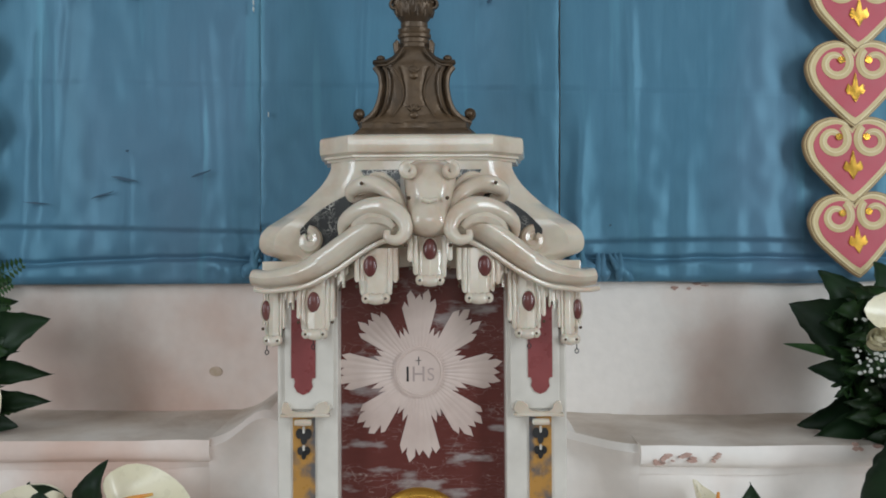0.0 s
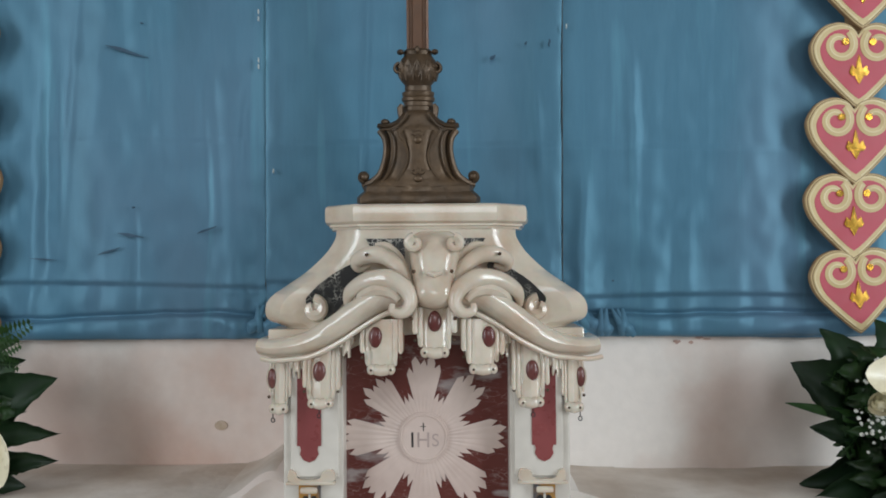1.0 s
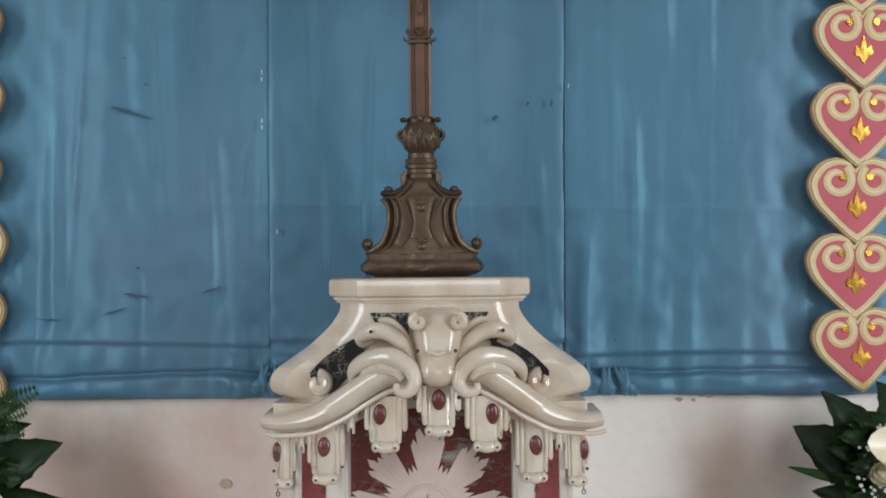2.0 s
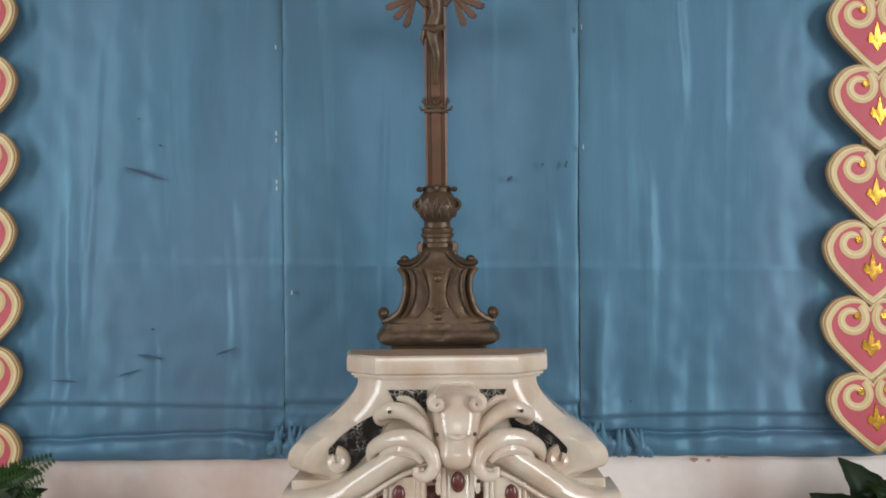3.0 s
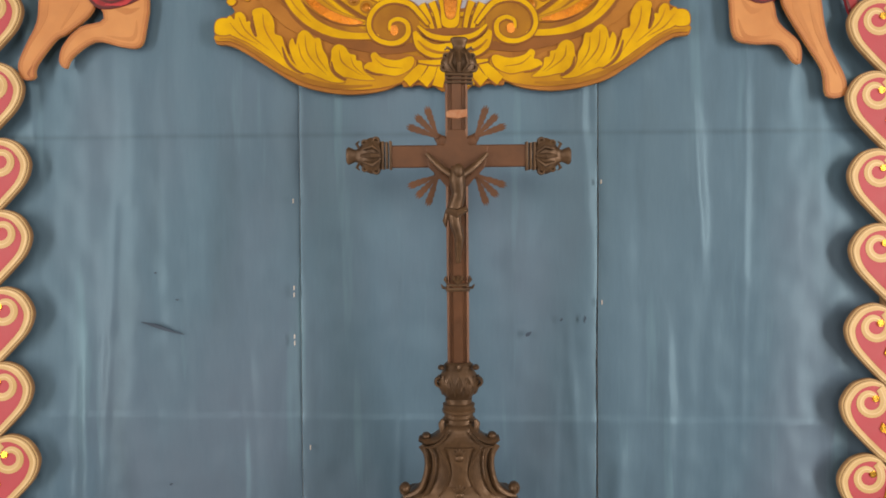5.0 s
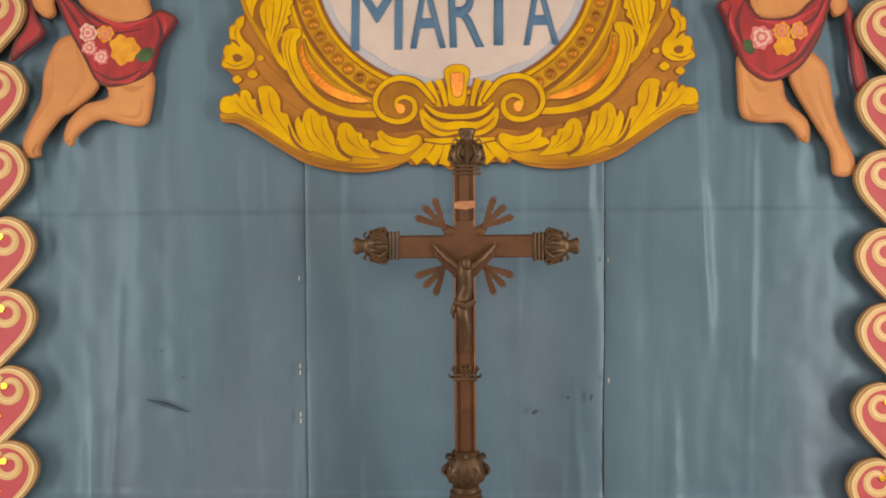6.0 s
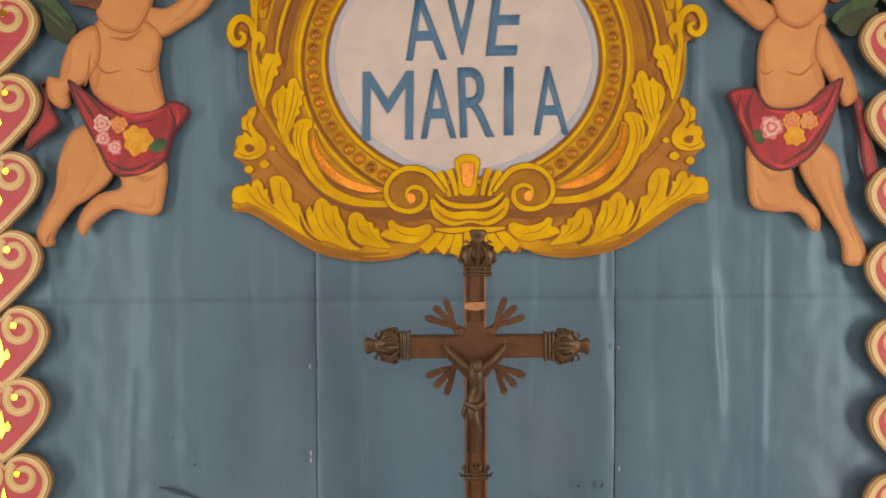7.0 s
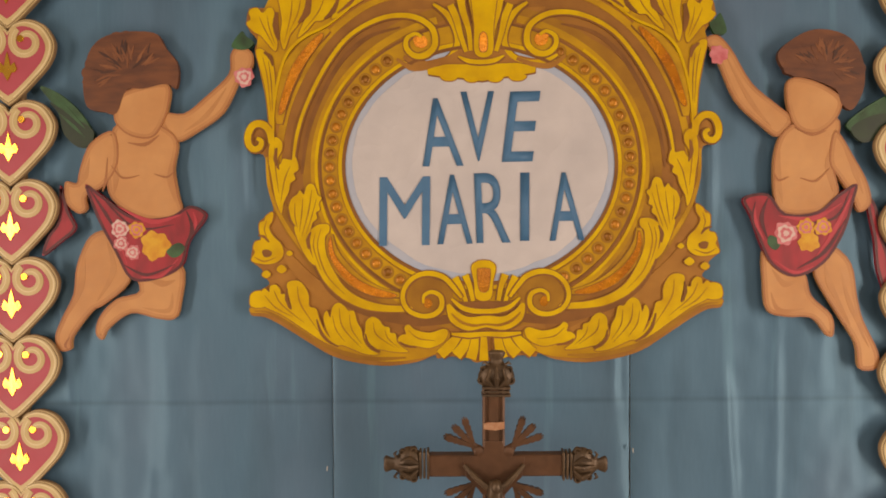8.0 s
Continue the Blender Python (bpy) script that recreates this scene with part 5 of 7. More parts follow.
    ring("moulding", 301, 276, 2, 24, -0.0058, OCHRE, -82, 80)
    ring("moulding", 292, 266, 3, 13, -0.0062, GOLDEN, 104, 258)
    ring("moulding", 292, 266, 3, 13, -0.0062, GOLDEN, -78, 76)
    ring("moulding", 289, 263, 3, 5, -0.0066, YELLOW, 128, 236)
    ring("moulding", 289, 263, 3, 5, -0.0066, YELLOW, -52, 50)
    ring("moulding", 281, 254, 3, 4, -0.0070, BROWN)
    ring("bead_band", 265, 236, 4, 29, -0.0068, GOLDEN)
    ring("moulding", 250, 219, 5, 3, -0.0072, OCHRE)
    ring("moulding", 246, 215, 5, 7.5, -0.0078, YELLOW)
    ring("moulding", 240, 209, 5, 6, -0.0084, BROWN)
    bm = bmesh.new()
    plate(bm, sc([(x - 6, z) for x, z in oval(0, 6, 238, 206, 72)]), -0.0066, -0.0044)
    part("paper_field", bm, PAPER_BLUE, t, "pale blue edge wash on the paper")
    bm = bmesh.new()
    n, m = 72, 26
    cen = bm.verts.new((-6 * U, -0.0074, 6 * U))
    rows = []
    for j in range(1, m + 1):
        r = j / m
        row = []
        for i in range(n):
            a = 2 * math.pi * i / n
            px, pz = 225 * r * math.cos(a), 193 * r * math.sin(a)
            edge = 1 + (0.02 * noise.noise((3 * math.cos(a) * 2, 3 * math.sin(a) * 2, 1)) if j == m else 0)
            dent = 0.0010 * noise.noise((px * 0.02, pz * 0.03, 4)) + 0.0005 * abs(noise.noise((px * 0.012 + pz * 0.02, pz * 0.05, 9)))
            row.append(bm.verts.new(((px * edge - 6) * U, -0.0074 - dent, (6 + pz * edge) * U)))
        rows.append(row)
    for i in range(n):
        bm.faces.new((cen, rows[0][i], rows[0][(i + 1) % n]))
    for a, b in zip(rows, rows[1:]):
        for i in range(n):
            bm.faces.new((a[i], b[i], b[(i + 1) % n], a[(i + 1) % n]))
    part("paper_panel", bm, PAPER, t, "slightly crumpled white paper panel", smooth=True)

    # foil beads set in painted cups, one by one
    bm = bmesh.new()
    ball(bm, (0, 0, 0), 7.4 * U, 1.8 * U, 7.4 * U, 12, 8)
    bead = part("bead", bm, BEAD, t, "dull amber foil bead", smooth=True)
    bm = bmesh.new()
    plate(bm, oval(0, 0, 11.5 * U, 11.5 * U, 18), -0.0003, 0.0012)
    cup = part("bead_cup", bm, OCHRE, bead)
    spots = []
    for a0, a1 in ((127, 237), (-57, 57)):
        for q in np.linspace(a0, a1, 20):
            spots.append(((-6 + 265 * math.cos(radians(q))) * U, (4 + 236 * math.sin(radians(q))) * U))
    bead.location = (spots[0][0], -0.0074, spots[0][1])
    for x, z in spots[1:]:
        b2 = new("bead", bead.data)
        b2.parent, b2.location = t, (x, -0.0074, z)
        r2 = new("bead_cup", cup.data)
        r2.parent = b2

    for s in (1, -1):
        # sweeping bands of the upper scroll
        stroke([(500, 330), (508, 255), (530, 180), (572, 105), (630, 48), (700, 14), (770, 14)], [22, 26, 26, 26, 26, 20, 12], s, UMBER, -0.0056, "band")
        stroke([(494, 300), (500, 240), (520, 170), (560, 96), (612, 40), (680, 2), (760, -6)], [8, 12, 12, 12, 12, 10, 8], s, GOLDEN, -0.0062, "band")
        stroke([(548, 330), (556, 260), (580, 185), (620, 122), (672, 84), (722, 60)], [10, 24, 26, 24, 20, 6], s, OCHRE, -0.0060, "band")
        stroke([(536, 310), (546, 240), (570, 175), (606, 112), (652, 70), (710, 52)], [4, 7, 8, 8, 7, 3], s, BROWN, -0.0064, "shadow_line")
        stroke([(521, 290), (527, 245), (543, 192), (578, 122), (620, 68), (676, 37), (728, 33), (764, 52), (771, 82), (757, 100), (737, 103), (722, 91), (721, 74), (736, 64), (748, 70)], [4, 6, 6, 7, 7, 8, 9, 10, 11, 11, 10, 9, 8, 6, 5], s, YELLOW, -0.0086, "head_scroll", 2.2)
        shape([(735, 70), (752, 68), (758, 80), (750, 89), (738, 86), (734, 78)], s, AMBER, -0.0084, "scroll_eye")
        stroke([(768, 12), (792, 30), (808, 58), (810, 84), (796, 106), (770, 117), (742, 116), (718, 106)], [4, 10, 11, 10, 9, 8, 8, 4], s, YELLOW, -0.0080, "scroll_rim", 3)
        stroke([(790, 110), (760, 122), (730, 124), (704, 108)], [6, 9, 10, 4], s, TAN, -0.0088, "scroll_lip")
        # fan of the head between the scrolls
        for pts, w in (([(826, 96), (816, 66), (808, 36), (798, 14)], [7, 9, 12, 12]), ([(834, 94), (830, 58), (820, 24), (816, 2)], [7, 9, 12, 14]), ([(842, 92), (843, 50), (838, 10), (834, -14)], [6, 9, 13, 15])):
            stroke(pts, w, s, YELLOW, -0.0084, "shell_flute", 2)
        # amber foil almonds in golden rims
        stroke([(497, 222), (500, 185), (516, 132), (545, 88), (585, 56)], [9, 24, 34, 26, 6], s, GOLDEN, -0.0074, "panel_rim", 1.5)
        shape([(496, 203), (503, 170), (515, 132), (531, 104), (551, 80), (570, 64), (574, 68), (562, 88), (545, 112), (529, 140), (517, 168), (506, 198)], s, AMBER, -0.0092, "amber_panel", 1.5, "shiny amber foil panel")
        stroke([(586, 415), (588, 445), (606, 475), (636, 502), (672, 518), (712, 524)], [8, 22, 26, 24, 18, 6], s, GOLDEN, -0.0074, "panel_rim", 1.5)
        shape([(587, 420), (592, 447), (607, 471), (632, 494), (662, 510), (704, 524), (676, 527), (640, 516), (611, 494), (592, 468), (583, 442)], s, AMBER, -0.0092, "amber_panel", 1.5)
        # upper acanthus branch
        shape([(470, 20), (500, -20), (560, -36), (640, -36), (620, 10), (585, 44), (545, 66), (515, 92), (500, 125), (492, 170), (490, 215), (486, 250), (478, 230), (472, 175), (462, 125), (458, 80)], s, GOLDEN, -0.0066, "branch")
        shape([(443, 51), (440, 44), (447, 38), (444, 24), (458, 18), (468, 27), (478, 18), (487, 21), (490, 40), (487, 58), (494, 78), (490, 94), (476, 80), (464, 66), (454, 61)], s, YELLOW, -0.0084, "leaf", 2, "yellow painted acanthus leaf", veins=(([(462, 34), (472, 56), (488, 86)], 2.4, OCHRE), ([(476, 32), (480, 54), (490, 82)], 2, OCHRE)))
        shape([(496, -6), (520, -20), (546, -16), (549, 6), (540, 28), (530, 48), (516, 66), (506, 92), (499, 70), (502, 40), (498, 14)], s, YELLOW, -0.0084, "leaf", 2, veins=(([(520, -4), (518, 30), (506, 80)], 2.4, OCHRE), ([(536, -4), (530, 28), (514, 62)], 2, OCHRE)))
        shape([(556, -16), (580, -24), (612, -18), (600, 6), (588, 24), (574, 40), (560, 42), (548, 56), (530, 70), (540, 44), (554, 18)], s, YELLOW, -0.0084, "leaf", 2, veins=(([(580, -8), (566, 26), (540, 58)], 2.4, OCHRE),))
        shape([(616, -30), (680, -34), (700, -18), (660, -4), (620, 20), (590, 38), (600, 12)], s, YELLOW, -0.0082, "leaf", 2)
        shape([(456, 94), (466, 90), (478, 101), (486, 118), (489, 140), (490, 175), (487, 215), (482, 240), (477, 200), (472, 160), (464, 126)], s, YELLOW, -0.0082, "leaf", 2, veins=(([(468, 104), (476, 140), (482, 200)], 2, OCHRE), ([(478, 112), (483, 150), (485, 200)], 1.8, BROWN)))
        for pts, w in (([(493, 26), (491, 50), (497, 74)], [5, 11, 3]), ([(470, 96), (481, 104), (486, 120)], [3, 8, 3]), ([(549, 4), (546, 26), (531, 45)], [8, 13, 3]), ([(602, 2), (592, 24), (577, 38)], [4, 9, 3]), ([(640, -8), (620, 12), (600, 28)], [3, 6, 2])):
            stroke(pts, w, s, BROWN, -0.0090, "leaf_hollow")
        stroke([(486, 250), (487, 200), (494, 150), (510, 100), (540, 70), (580, 50), (620, 20)], [3, 4, 5, 5, 5, 4, 2], s, YELLOW, -0.0088, "leaf_edge")
        # ear curl at the side
        stroke([(484, 256), (479, 234), (466, 222), (451, 224), (442, 239), (442, 256), (451, 266), (462, 263), (465, 252), (457, 247)], [12, 12, 12, 12, 12, 11, 11, 10, 8, 6], s, YELLOW, -0.0084, "side_curl", 2)
        # leaves down the side
        stroke([(482, 262), (484, 320), (500, 372), (530, 425), (570, 480), (612, 520)], [8, 18, 24, 24, 22, 10], s, OCHRE, -0.0064, "side_stem")
        stroke([(474, 280), (478, 330), (492, 372), (520, 420), (560, 474)], [4, 6, 7, 7, 3], s, GOLDEN, -0.0070, "side_stem")
        shape([(480, 258), (490, 245), (501, 253), (501, 268), (495, 280), (493, 296), (500, 290), (504, 283), (518, 285), (524, 279), (529, 290), (530, 302), (522, 309), (525, 319), (516, 326), (513, 341), (504, 360), (500, 380), (490, 356), (484, 320), (478, 286)], s, YELLOW, -0.0082, "leaf", 2, veins=(([(516, 296), (506, 320), (499, 360)], 2.4, OCHRE), ([(488, 262), (490, 300), (496, 344)], 2.2, OCHRE)))
        stroke([(492, 264), (490, 284), (496, 302)], [3, 7, 2], s, BROWN, -0.0090, "leaf_hollow")
        shape([(518, 354), (528, 346), (533, 339), (540, 346), (545, 331), (554, 327), (560, 334), (564, 346), (571, 352), (566, 362), (568, 373), (561, 378), (563, 388), (555, 396), (551, 410), (546, 428), (550, 444), (560, 470), (548, 462), (534, 438), (524, 412), (522, 400), (516, 386), (513, 370)], s, YELLOW, -0.0084, "leaf", 2, veins=(([(554, 338), (548, 376), (536, 420)], 2.6, OCHRE), ([(538, 352), (536, 380), (532, 412)], 2.2, OCHRE), ([(562, 354), (554, 384), (544, 416)], 2, OCHRE), ([(524, 360), (524, 384), (528, 404)], 2, OCHRE)))
        shape([(550, 414), (560, 402), (572, 398), (584, 400), (584, 412), (577, 422), (579, 450), (592, 480), (612, 510), (642, 530), (682, 541), (726, 543), (728, 551), (690, 553), (648, 548), (608, 530), (578, 502), (560, 470), (552, 440)], s, YELLOW, -0.0085, "flame", 2.4, veins=(([(570, 406), (564, 440), (580, 488), (612, 522)], 3, OCHRE), ([(560, 414), (557, 440), (570, 480)], 2.4, OCHRE)))
        stroke([(552, 412), (547, 426), (549, 442)], [2, 7, 4], s, BROWN, -0.0092, "leaf_hollow")
        stroke([(512, 372), (516, 392), (524, 402)], [2, 5, 2], s, BROWN, -0.0092, "leaf_hollow")
        # dark sweep under the flame, light edge of the lower hollow
        stroke([(556, 468), (586, 512), (630, 544), (690, 562), (745, 568), (800, 566)], [6, 14, 16, 18, 22, 14], s, BROWN, -0.0070, "shadow_sweep")
        stroke([(500, 440), (530, 480), (575, 520), (620, 552)], [10, 22, 26, 10], s, TAN, -0.0068, "hollow")
        # rosette with its drops
        shape([(447, 463), (453, 448), (450, 440), (454, 429), (464, 425), (461, 410), (462, 396), (470, 392), (473, 384), (485, 377), (484, 392), (478, 404), (486, 420), (500, 434), (503, 453), (490, 466), (470, 469)], s, YELLOW, -0.0082, "rosette", 2.2, veins=(([(452, 456), (470, 464), (492, 456)], 3.2, OCHRE), ([(474, 392), (470, 408), (474, 420)], 2.4, OCHRE)))
        shape([(466, 446), (474, 443), (483, 448), (480, 455), (470, 456)], s, BROWN, -0.0092, "rosette_eye")
        stroke([(459, 418), (470, 421), (478, 430)], [2, 5, 2], s, BROWN, -0.0092, "leaf_hollow")
        for x, y, r in ((473, 487, 8), (500, 478, 9), (514, 450, 6)):
            shape([(x - r, y), (x, y - r * 0.9), (x + r, y), (x, y + r * 0.8)], s, YELLOW, -0.0082, "drop", 2)
        # the leafy wave along the foot
        shape([(445, 546), (470, 546), (505, 560), (545, 566), (600, 590), (660, 604), (730, 598), (792, 586), (790, 612), (760, 632), (700, 641), (640, 637), (592, 624), (548, 598), (502, 570), (472, 556), (447, 555)], s, GOLDEN, -0.0072, "foot_wave", 1.5)
        stroke([(452, 552), (476, 554), (510, 572), (556, 602), (604, 624), (660, 636), (720, 634)], [2, 4, 6, 7, 8, 8, 3], s, OCHRE, -0.0078, "foot_shade")
        shape([(445, 542), (446, 522), (460, 516), (472, 522), (474, 540), (462, 546)], s, YELLOW, -0.0084, "leaf", 2)
        shape([(462, 522), (470, 512), (478, 518), (480, 508), (489, 505), (497, 513), (499, 522), (506, 522), (508, 536), (513, 547), (518, 546), (511, 516), (510, 503), (520, 498), (533, 500), (543, 512), (548, 526), (549, 543), (561, 548), (566, 564), (578, 590), (600, 614), (574, 606), (540, 584), (500, 558), (474, 546), (464, 536)], s, YELLOW, -0.0083, "leaf", 2, veins=(([(486, 514), (500, 540), (540, 572)], 2.6, OCHRE), ([(528, 508), (534, 540), (566, 588)], 2.6, OCHRE), ([(470, 524), (490, 546), (520, 562)], 2.2, OCHRE)))
        shape([(574, 562), (580, 551), (586, 563), (590, 545), (600, 537), (611, 543), (618, 551), (628, 552), (633, 570), (641, 585), (645, 604), (656, 619), (672, 628), (650, 628), (628, 620), (608, 612), (596, 612), (586, 598), (578, 580)], s, YELLOW, -0.0084, "leaf", 2, veins=(([(602, 546), (608, 580), (640, 616)], 2.6, OCHRE), ([(620, 558), (624, 584), (642, 610)], 2.2, OCHRE), ([(590, 560), (596, 584), (612, 606)], 2.2, OCHRE)))
        shape([(649, 570), (660, 562), (672, 567), (680, 578), (690, 581), (692, 590), (701, 592), (704, 606), (714, 616), (724, 624), (700, 624), (678, 620), (664, 618), (653, 609), (646, 598), (648, 585)], s, YELLOW, -0.0084, "leaf", 2, veins=(([(662, 572), (668, 594), (700, 616)], 2.4, OCHRE), ([(682, 584), (688, 600), (706, 616)], 2, OCHRE)))
        shape([(717, 581), (725, 576), (736, 585), (762, 590), (786, 583), (794, 590), (786, 606), (762, 617), (736, 613), (714, 611), (705, 602), (712, 594), (720, 592)], s, YELLOW, -0.0084, "leaf", 2, veins=(([(724, 586), (742, 600), (772, 604)], 2.4, OCHRE),))
        for pts, w in (([(510, 512), (509, 530), (516, 548)], [2, 6, 3]), ([(562, 566), (570, 590), (584, 606), (600, 614)], [2, 6, 5, 2]), ([(648, 592), (652, 608), (662, 618), (674, 624)], [2, 5, 6, 3]), ([(708, 606), (720, 613), (738, 616)], [2, 5, 2])):
            stroke(pts, w, s, BROWN, -0.0092, "leaf_hollow")
        # foot scroll
        bm = bmesh.new()
        plate(bm, sc(oval(*flat([(757, 527)])[0], 46, 40, 30), s), -0.0082, -0.0050)
        part("scroll_ground", bm, OCHRE, t)
        stroke([(818, 528), (804, 510), (786, 492), (760, 485), (736, 491), (719, 508), (714, 530), (724, 550), (746, 560), (768, 558), (782, 545), (781, 526), (766, 518), (752, 524), (750, 538)], [5, 8, 9, 9, 8, 8, 8, 8, 8, 9, 9, 8, 7, 6, 4], s, YELLOW, -0.0096, "foot_scroll", 2.4)
        shape([(749, 534), (757, 529), (765, 534), (764, 544), (755, 546)], s, AMBER, -0.0094, "scroll_eye")
        # foot shell, lip and palmette
        for pts, w in (([(826, 536), (818, 514), (806, 492)], [7, 9, 12]), ([(838, 534), (832, 508), (824, 488)], [7, 9, 12])):
            stroke(pts, w, s, YELLOW, -0.0088, "shell_flute", 2)
        for pts, w in (([(812, 596), (798, 612), (780, 629)], [12, 19, 18]), ([(828, 597), (820, 616), (808, 630)], [12, 18, 20]), ([(842, 597), (839, 618), (834, 636)], [12, 17, 19])):
            stroke(pts, w, s, YELLOW, -0.0085, "palmette_leaf", 2)
    for pts, w, m_, fr, name, ln in (
            ([(812, 104), (830, 112), (856, 114)], [3, 8, 8, 8, 3], YELLOW, -0.0092, "head_lip", 2),
            ([(758, 131), (790, 129), (822, 130), (856, 132)], [8, 22, 24, 30, 24, 22, 8], YELLOW, -0.0087, "fringe", 2),
            ([(716, 104), (750, 119), (800, 116), (856, 104)], [6, 14, 30, 60, 30, 14, 6], TAN, -0.0079, "head_ground", 0),
            ([(800, 530), (818, 545), (838, 551), (856, 552)], [4, 8, 9, 8, 9, 8, 4], YELLOW, -0.0094, "lip", 2),
            ([(794, 540), (806, 562), (830, 574), (856, 570)], [6, 22, 24, 20, 24, 22, 6], YELLOW, -0.0086, "lip", 2.4),
            ([(800, 556), (816, 570), (838, 577), (856, 575)], [2, 5, 5, 3, 5, 5, 2], OCHRE, -0.0094, "lip_line", 0),
            ([(802, 536), (826, 541), (856, 540)], [6, 12, 12, 12, 6], BROWN, -0.0092, "lip_shadow", 0),
            ([(800, 592), (830, 594), (856, 592)], [4, 9, 8, 9, 4], YELLOW, -0.0088, "palmette_stem", 2)):
        stroke(across(pts), w, 1, m_, fr, name, ln, raw=True)
    stroke([(857, 597), (857, 618), (857, 639)], [10, 14, 16], 1, YELLOW, -0.0087, "palmette_leaf", 2)
    for i in (-3, -1, 1, 3):
        shape([(856 + i * 20 - 16, 138), (856 + i * 20, 134), (856 + i * 20 + 16, 138), (856 + i * 20 + 8, 149 - abs(i)), (856 + i * 20 - 8, 149 - abs(i))], 1, YELLOW, -0.0085, "fringe_lobe", 2)
    for pts in ([(844, 530), (840, 500), (835, 474), (845, 464), (857, 462), (869, 464), (878, 474), (873, 500), (869, 530)], [(842, 100), (840, 50), (834, -20), (856, -26), (880, -20), (874, 50), (871, 100)]):
        shape(pts, 1, YELLOW, -0.0092, "shell_rib", 2)
    shape([(850, 514), (846, 482), (850, 477), (864, 477), (868, 482), (864, 514)], 1, AMBER, -0.0102, "shell_jewel", 2)
    shape([(850, 92), (850, 70), (856, 62), (862, 70), (862, 92), (856, 96)], 1, AMBER, -0.0102, "shell_jewel", 2)

    # lettering, letter by letter
    def letter(ch, x0, x1, y0, y1, lean=0.0):
        yc = (y0 + y1) / 2
        sh = TILT * (yc - 300)
        ob = glyph(ch, (x0 - 856 - sh) * U, (x1 - 856 - sh) * U, (300 - y1 - TILT * (x0 - 856)) * U, (300 - y0 - TILT * (x0 - 856)) * U, -0.0092, -0.0078, LETTER_BLUE, t, 0.0 if ch == "M" else 0.006, "blue hand-painted capital letter")
        cxm, czm = (x0 + x1) / 2 - 856 - sh, 300 - yc
        for v in ob.data.vertices:
            v.co.x += (v.co.z - czm * U) * lean
    for row in (("A", 743, 815, 178, 297, -0.09), ("V", 817, 876, 166, 288, 0.0), ("E", 896, 950, 166, 289, 0.14), ("M", 673, 762, 316, 437, 0.03), ("A", 773, 835, 312, 434, -0.02), ("R", 842, 902, 309, 432, -0.02), ("I", 921, 937, 308, 428, 0.02), ("A", 970, 1031, 308, 428, -0.03)):
        letter(*row)
    return t


cartouche()


# ---- two painted cut-out figures beside the cartouche, kept plain ----
SKIN = mat("painted_flesh_tone", (0.65, 0.335, 0.130), (0.53, 0.235, 0.080), scale=9, rough=0.55, bump=0.08, mix=(0.35, 0.75))
HAIR = mat("painted_brown", (0.105, 0.034, 0.015), (0.19, 0.066, 0.024), scale=30, rough=0.55, stretch=(0.6, 1, 2.2), mix=(0.35, 0.65))
DRAPE = mat("painted_crimson", (0.40, 0.020, 0.034), (0.25, 0.014, 0.024), scale=26, rough=0.5, stretch=(1.5, 1, 0.6), mix=(0.4, 0.65))
GREEN = mat("painted_green", (0.03, 0.14, 0.05), (0.012, 0.035, 0.015), scale=30, rough=0.5)
ROSE = mat("painted_rose", (0.72, 0.25, 0.27), (0.56, 0.11, 0.13), scale=60, rough=0.55)
GOLDROSE = mat("painted_yellow_rose", (0.76, 0.42, 0.03), (0.62, 0.25, 0.02), scale=60, rough=0.55)
WHITEROSE = mat("painted_white_rose", (0.72, 0.58, 0.52), (0.66, 0.42, 0.40), scale=60, rough=0.55)
RIM = mat("painted_contour", (0.30, 0.11, 0.04), (0.2, 0.07, 0.03), scale=30, rough=0.6)


SHADE = mat("painted_flesh_shadow", (0.44, 0.175, 0.060), (0.34, 0.125, 0.042), scale=14, rough=0.55)
LIGHT = mat("painted_brown_light", (0.27, 0.10, 0.035), (0.19, 0.066, 0.026), scale=20, rough=0.55)


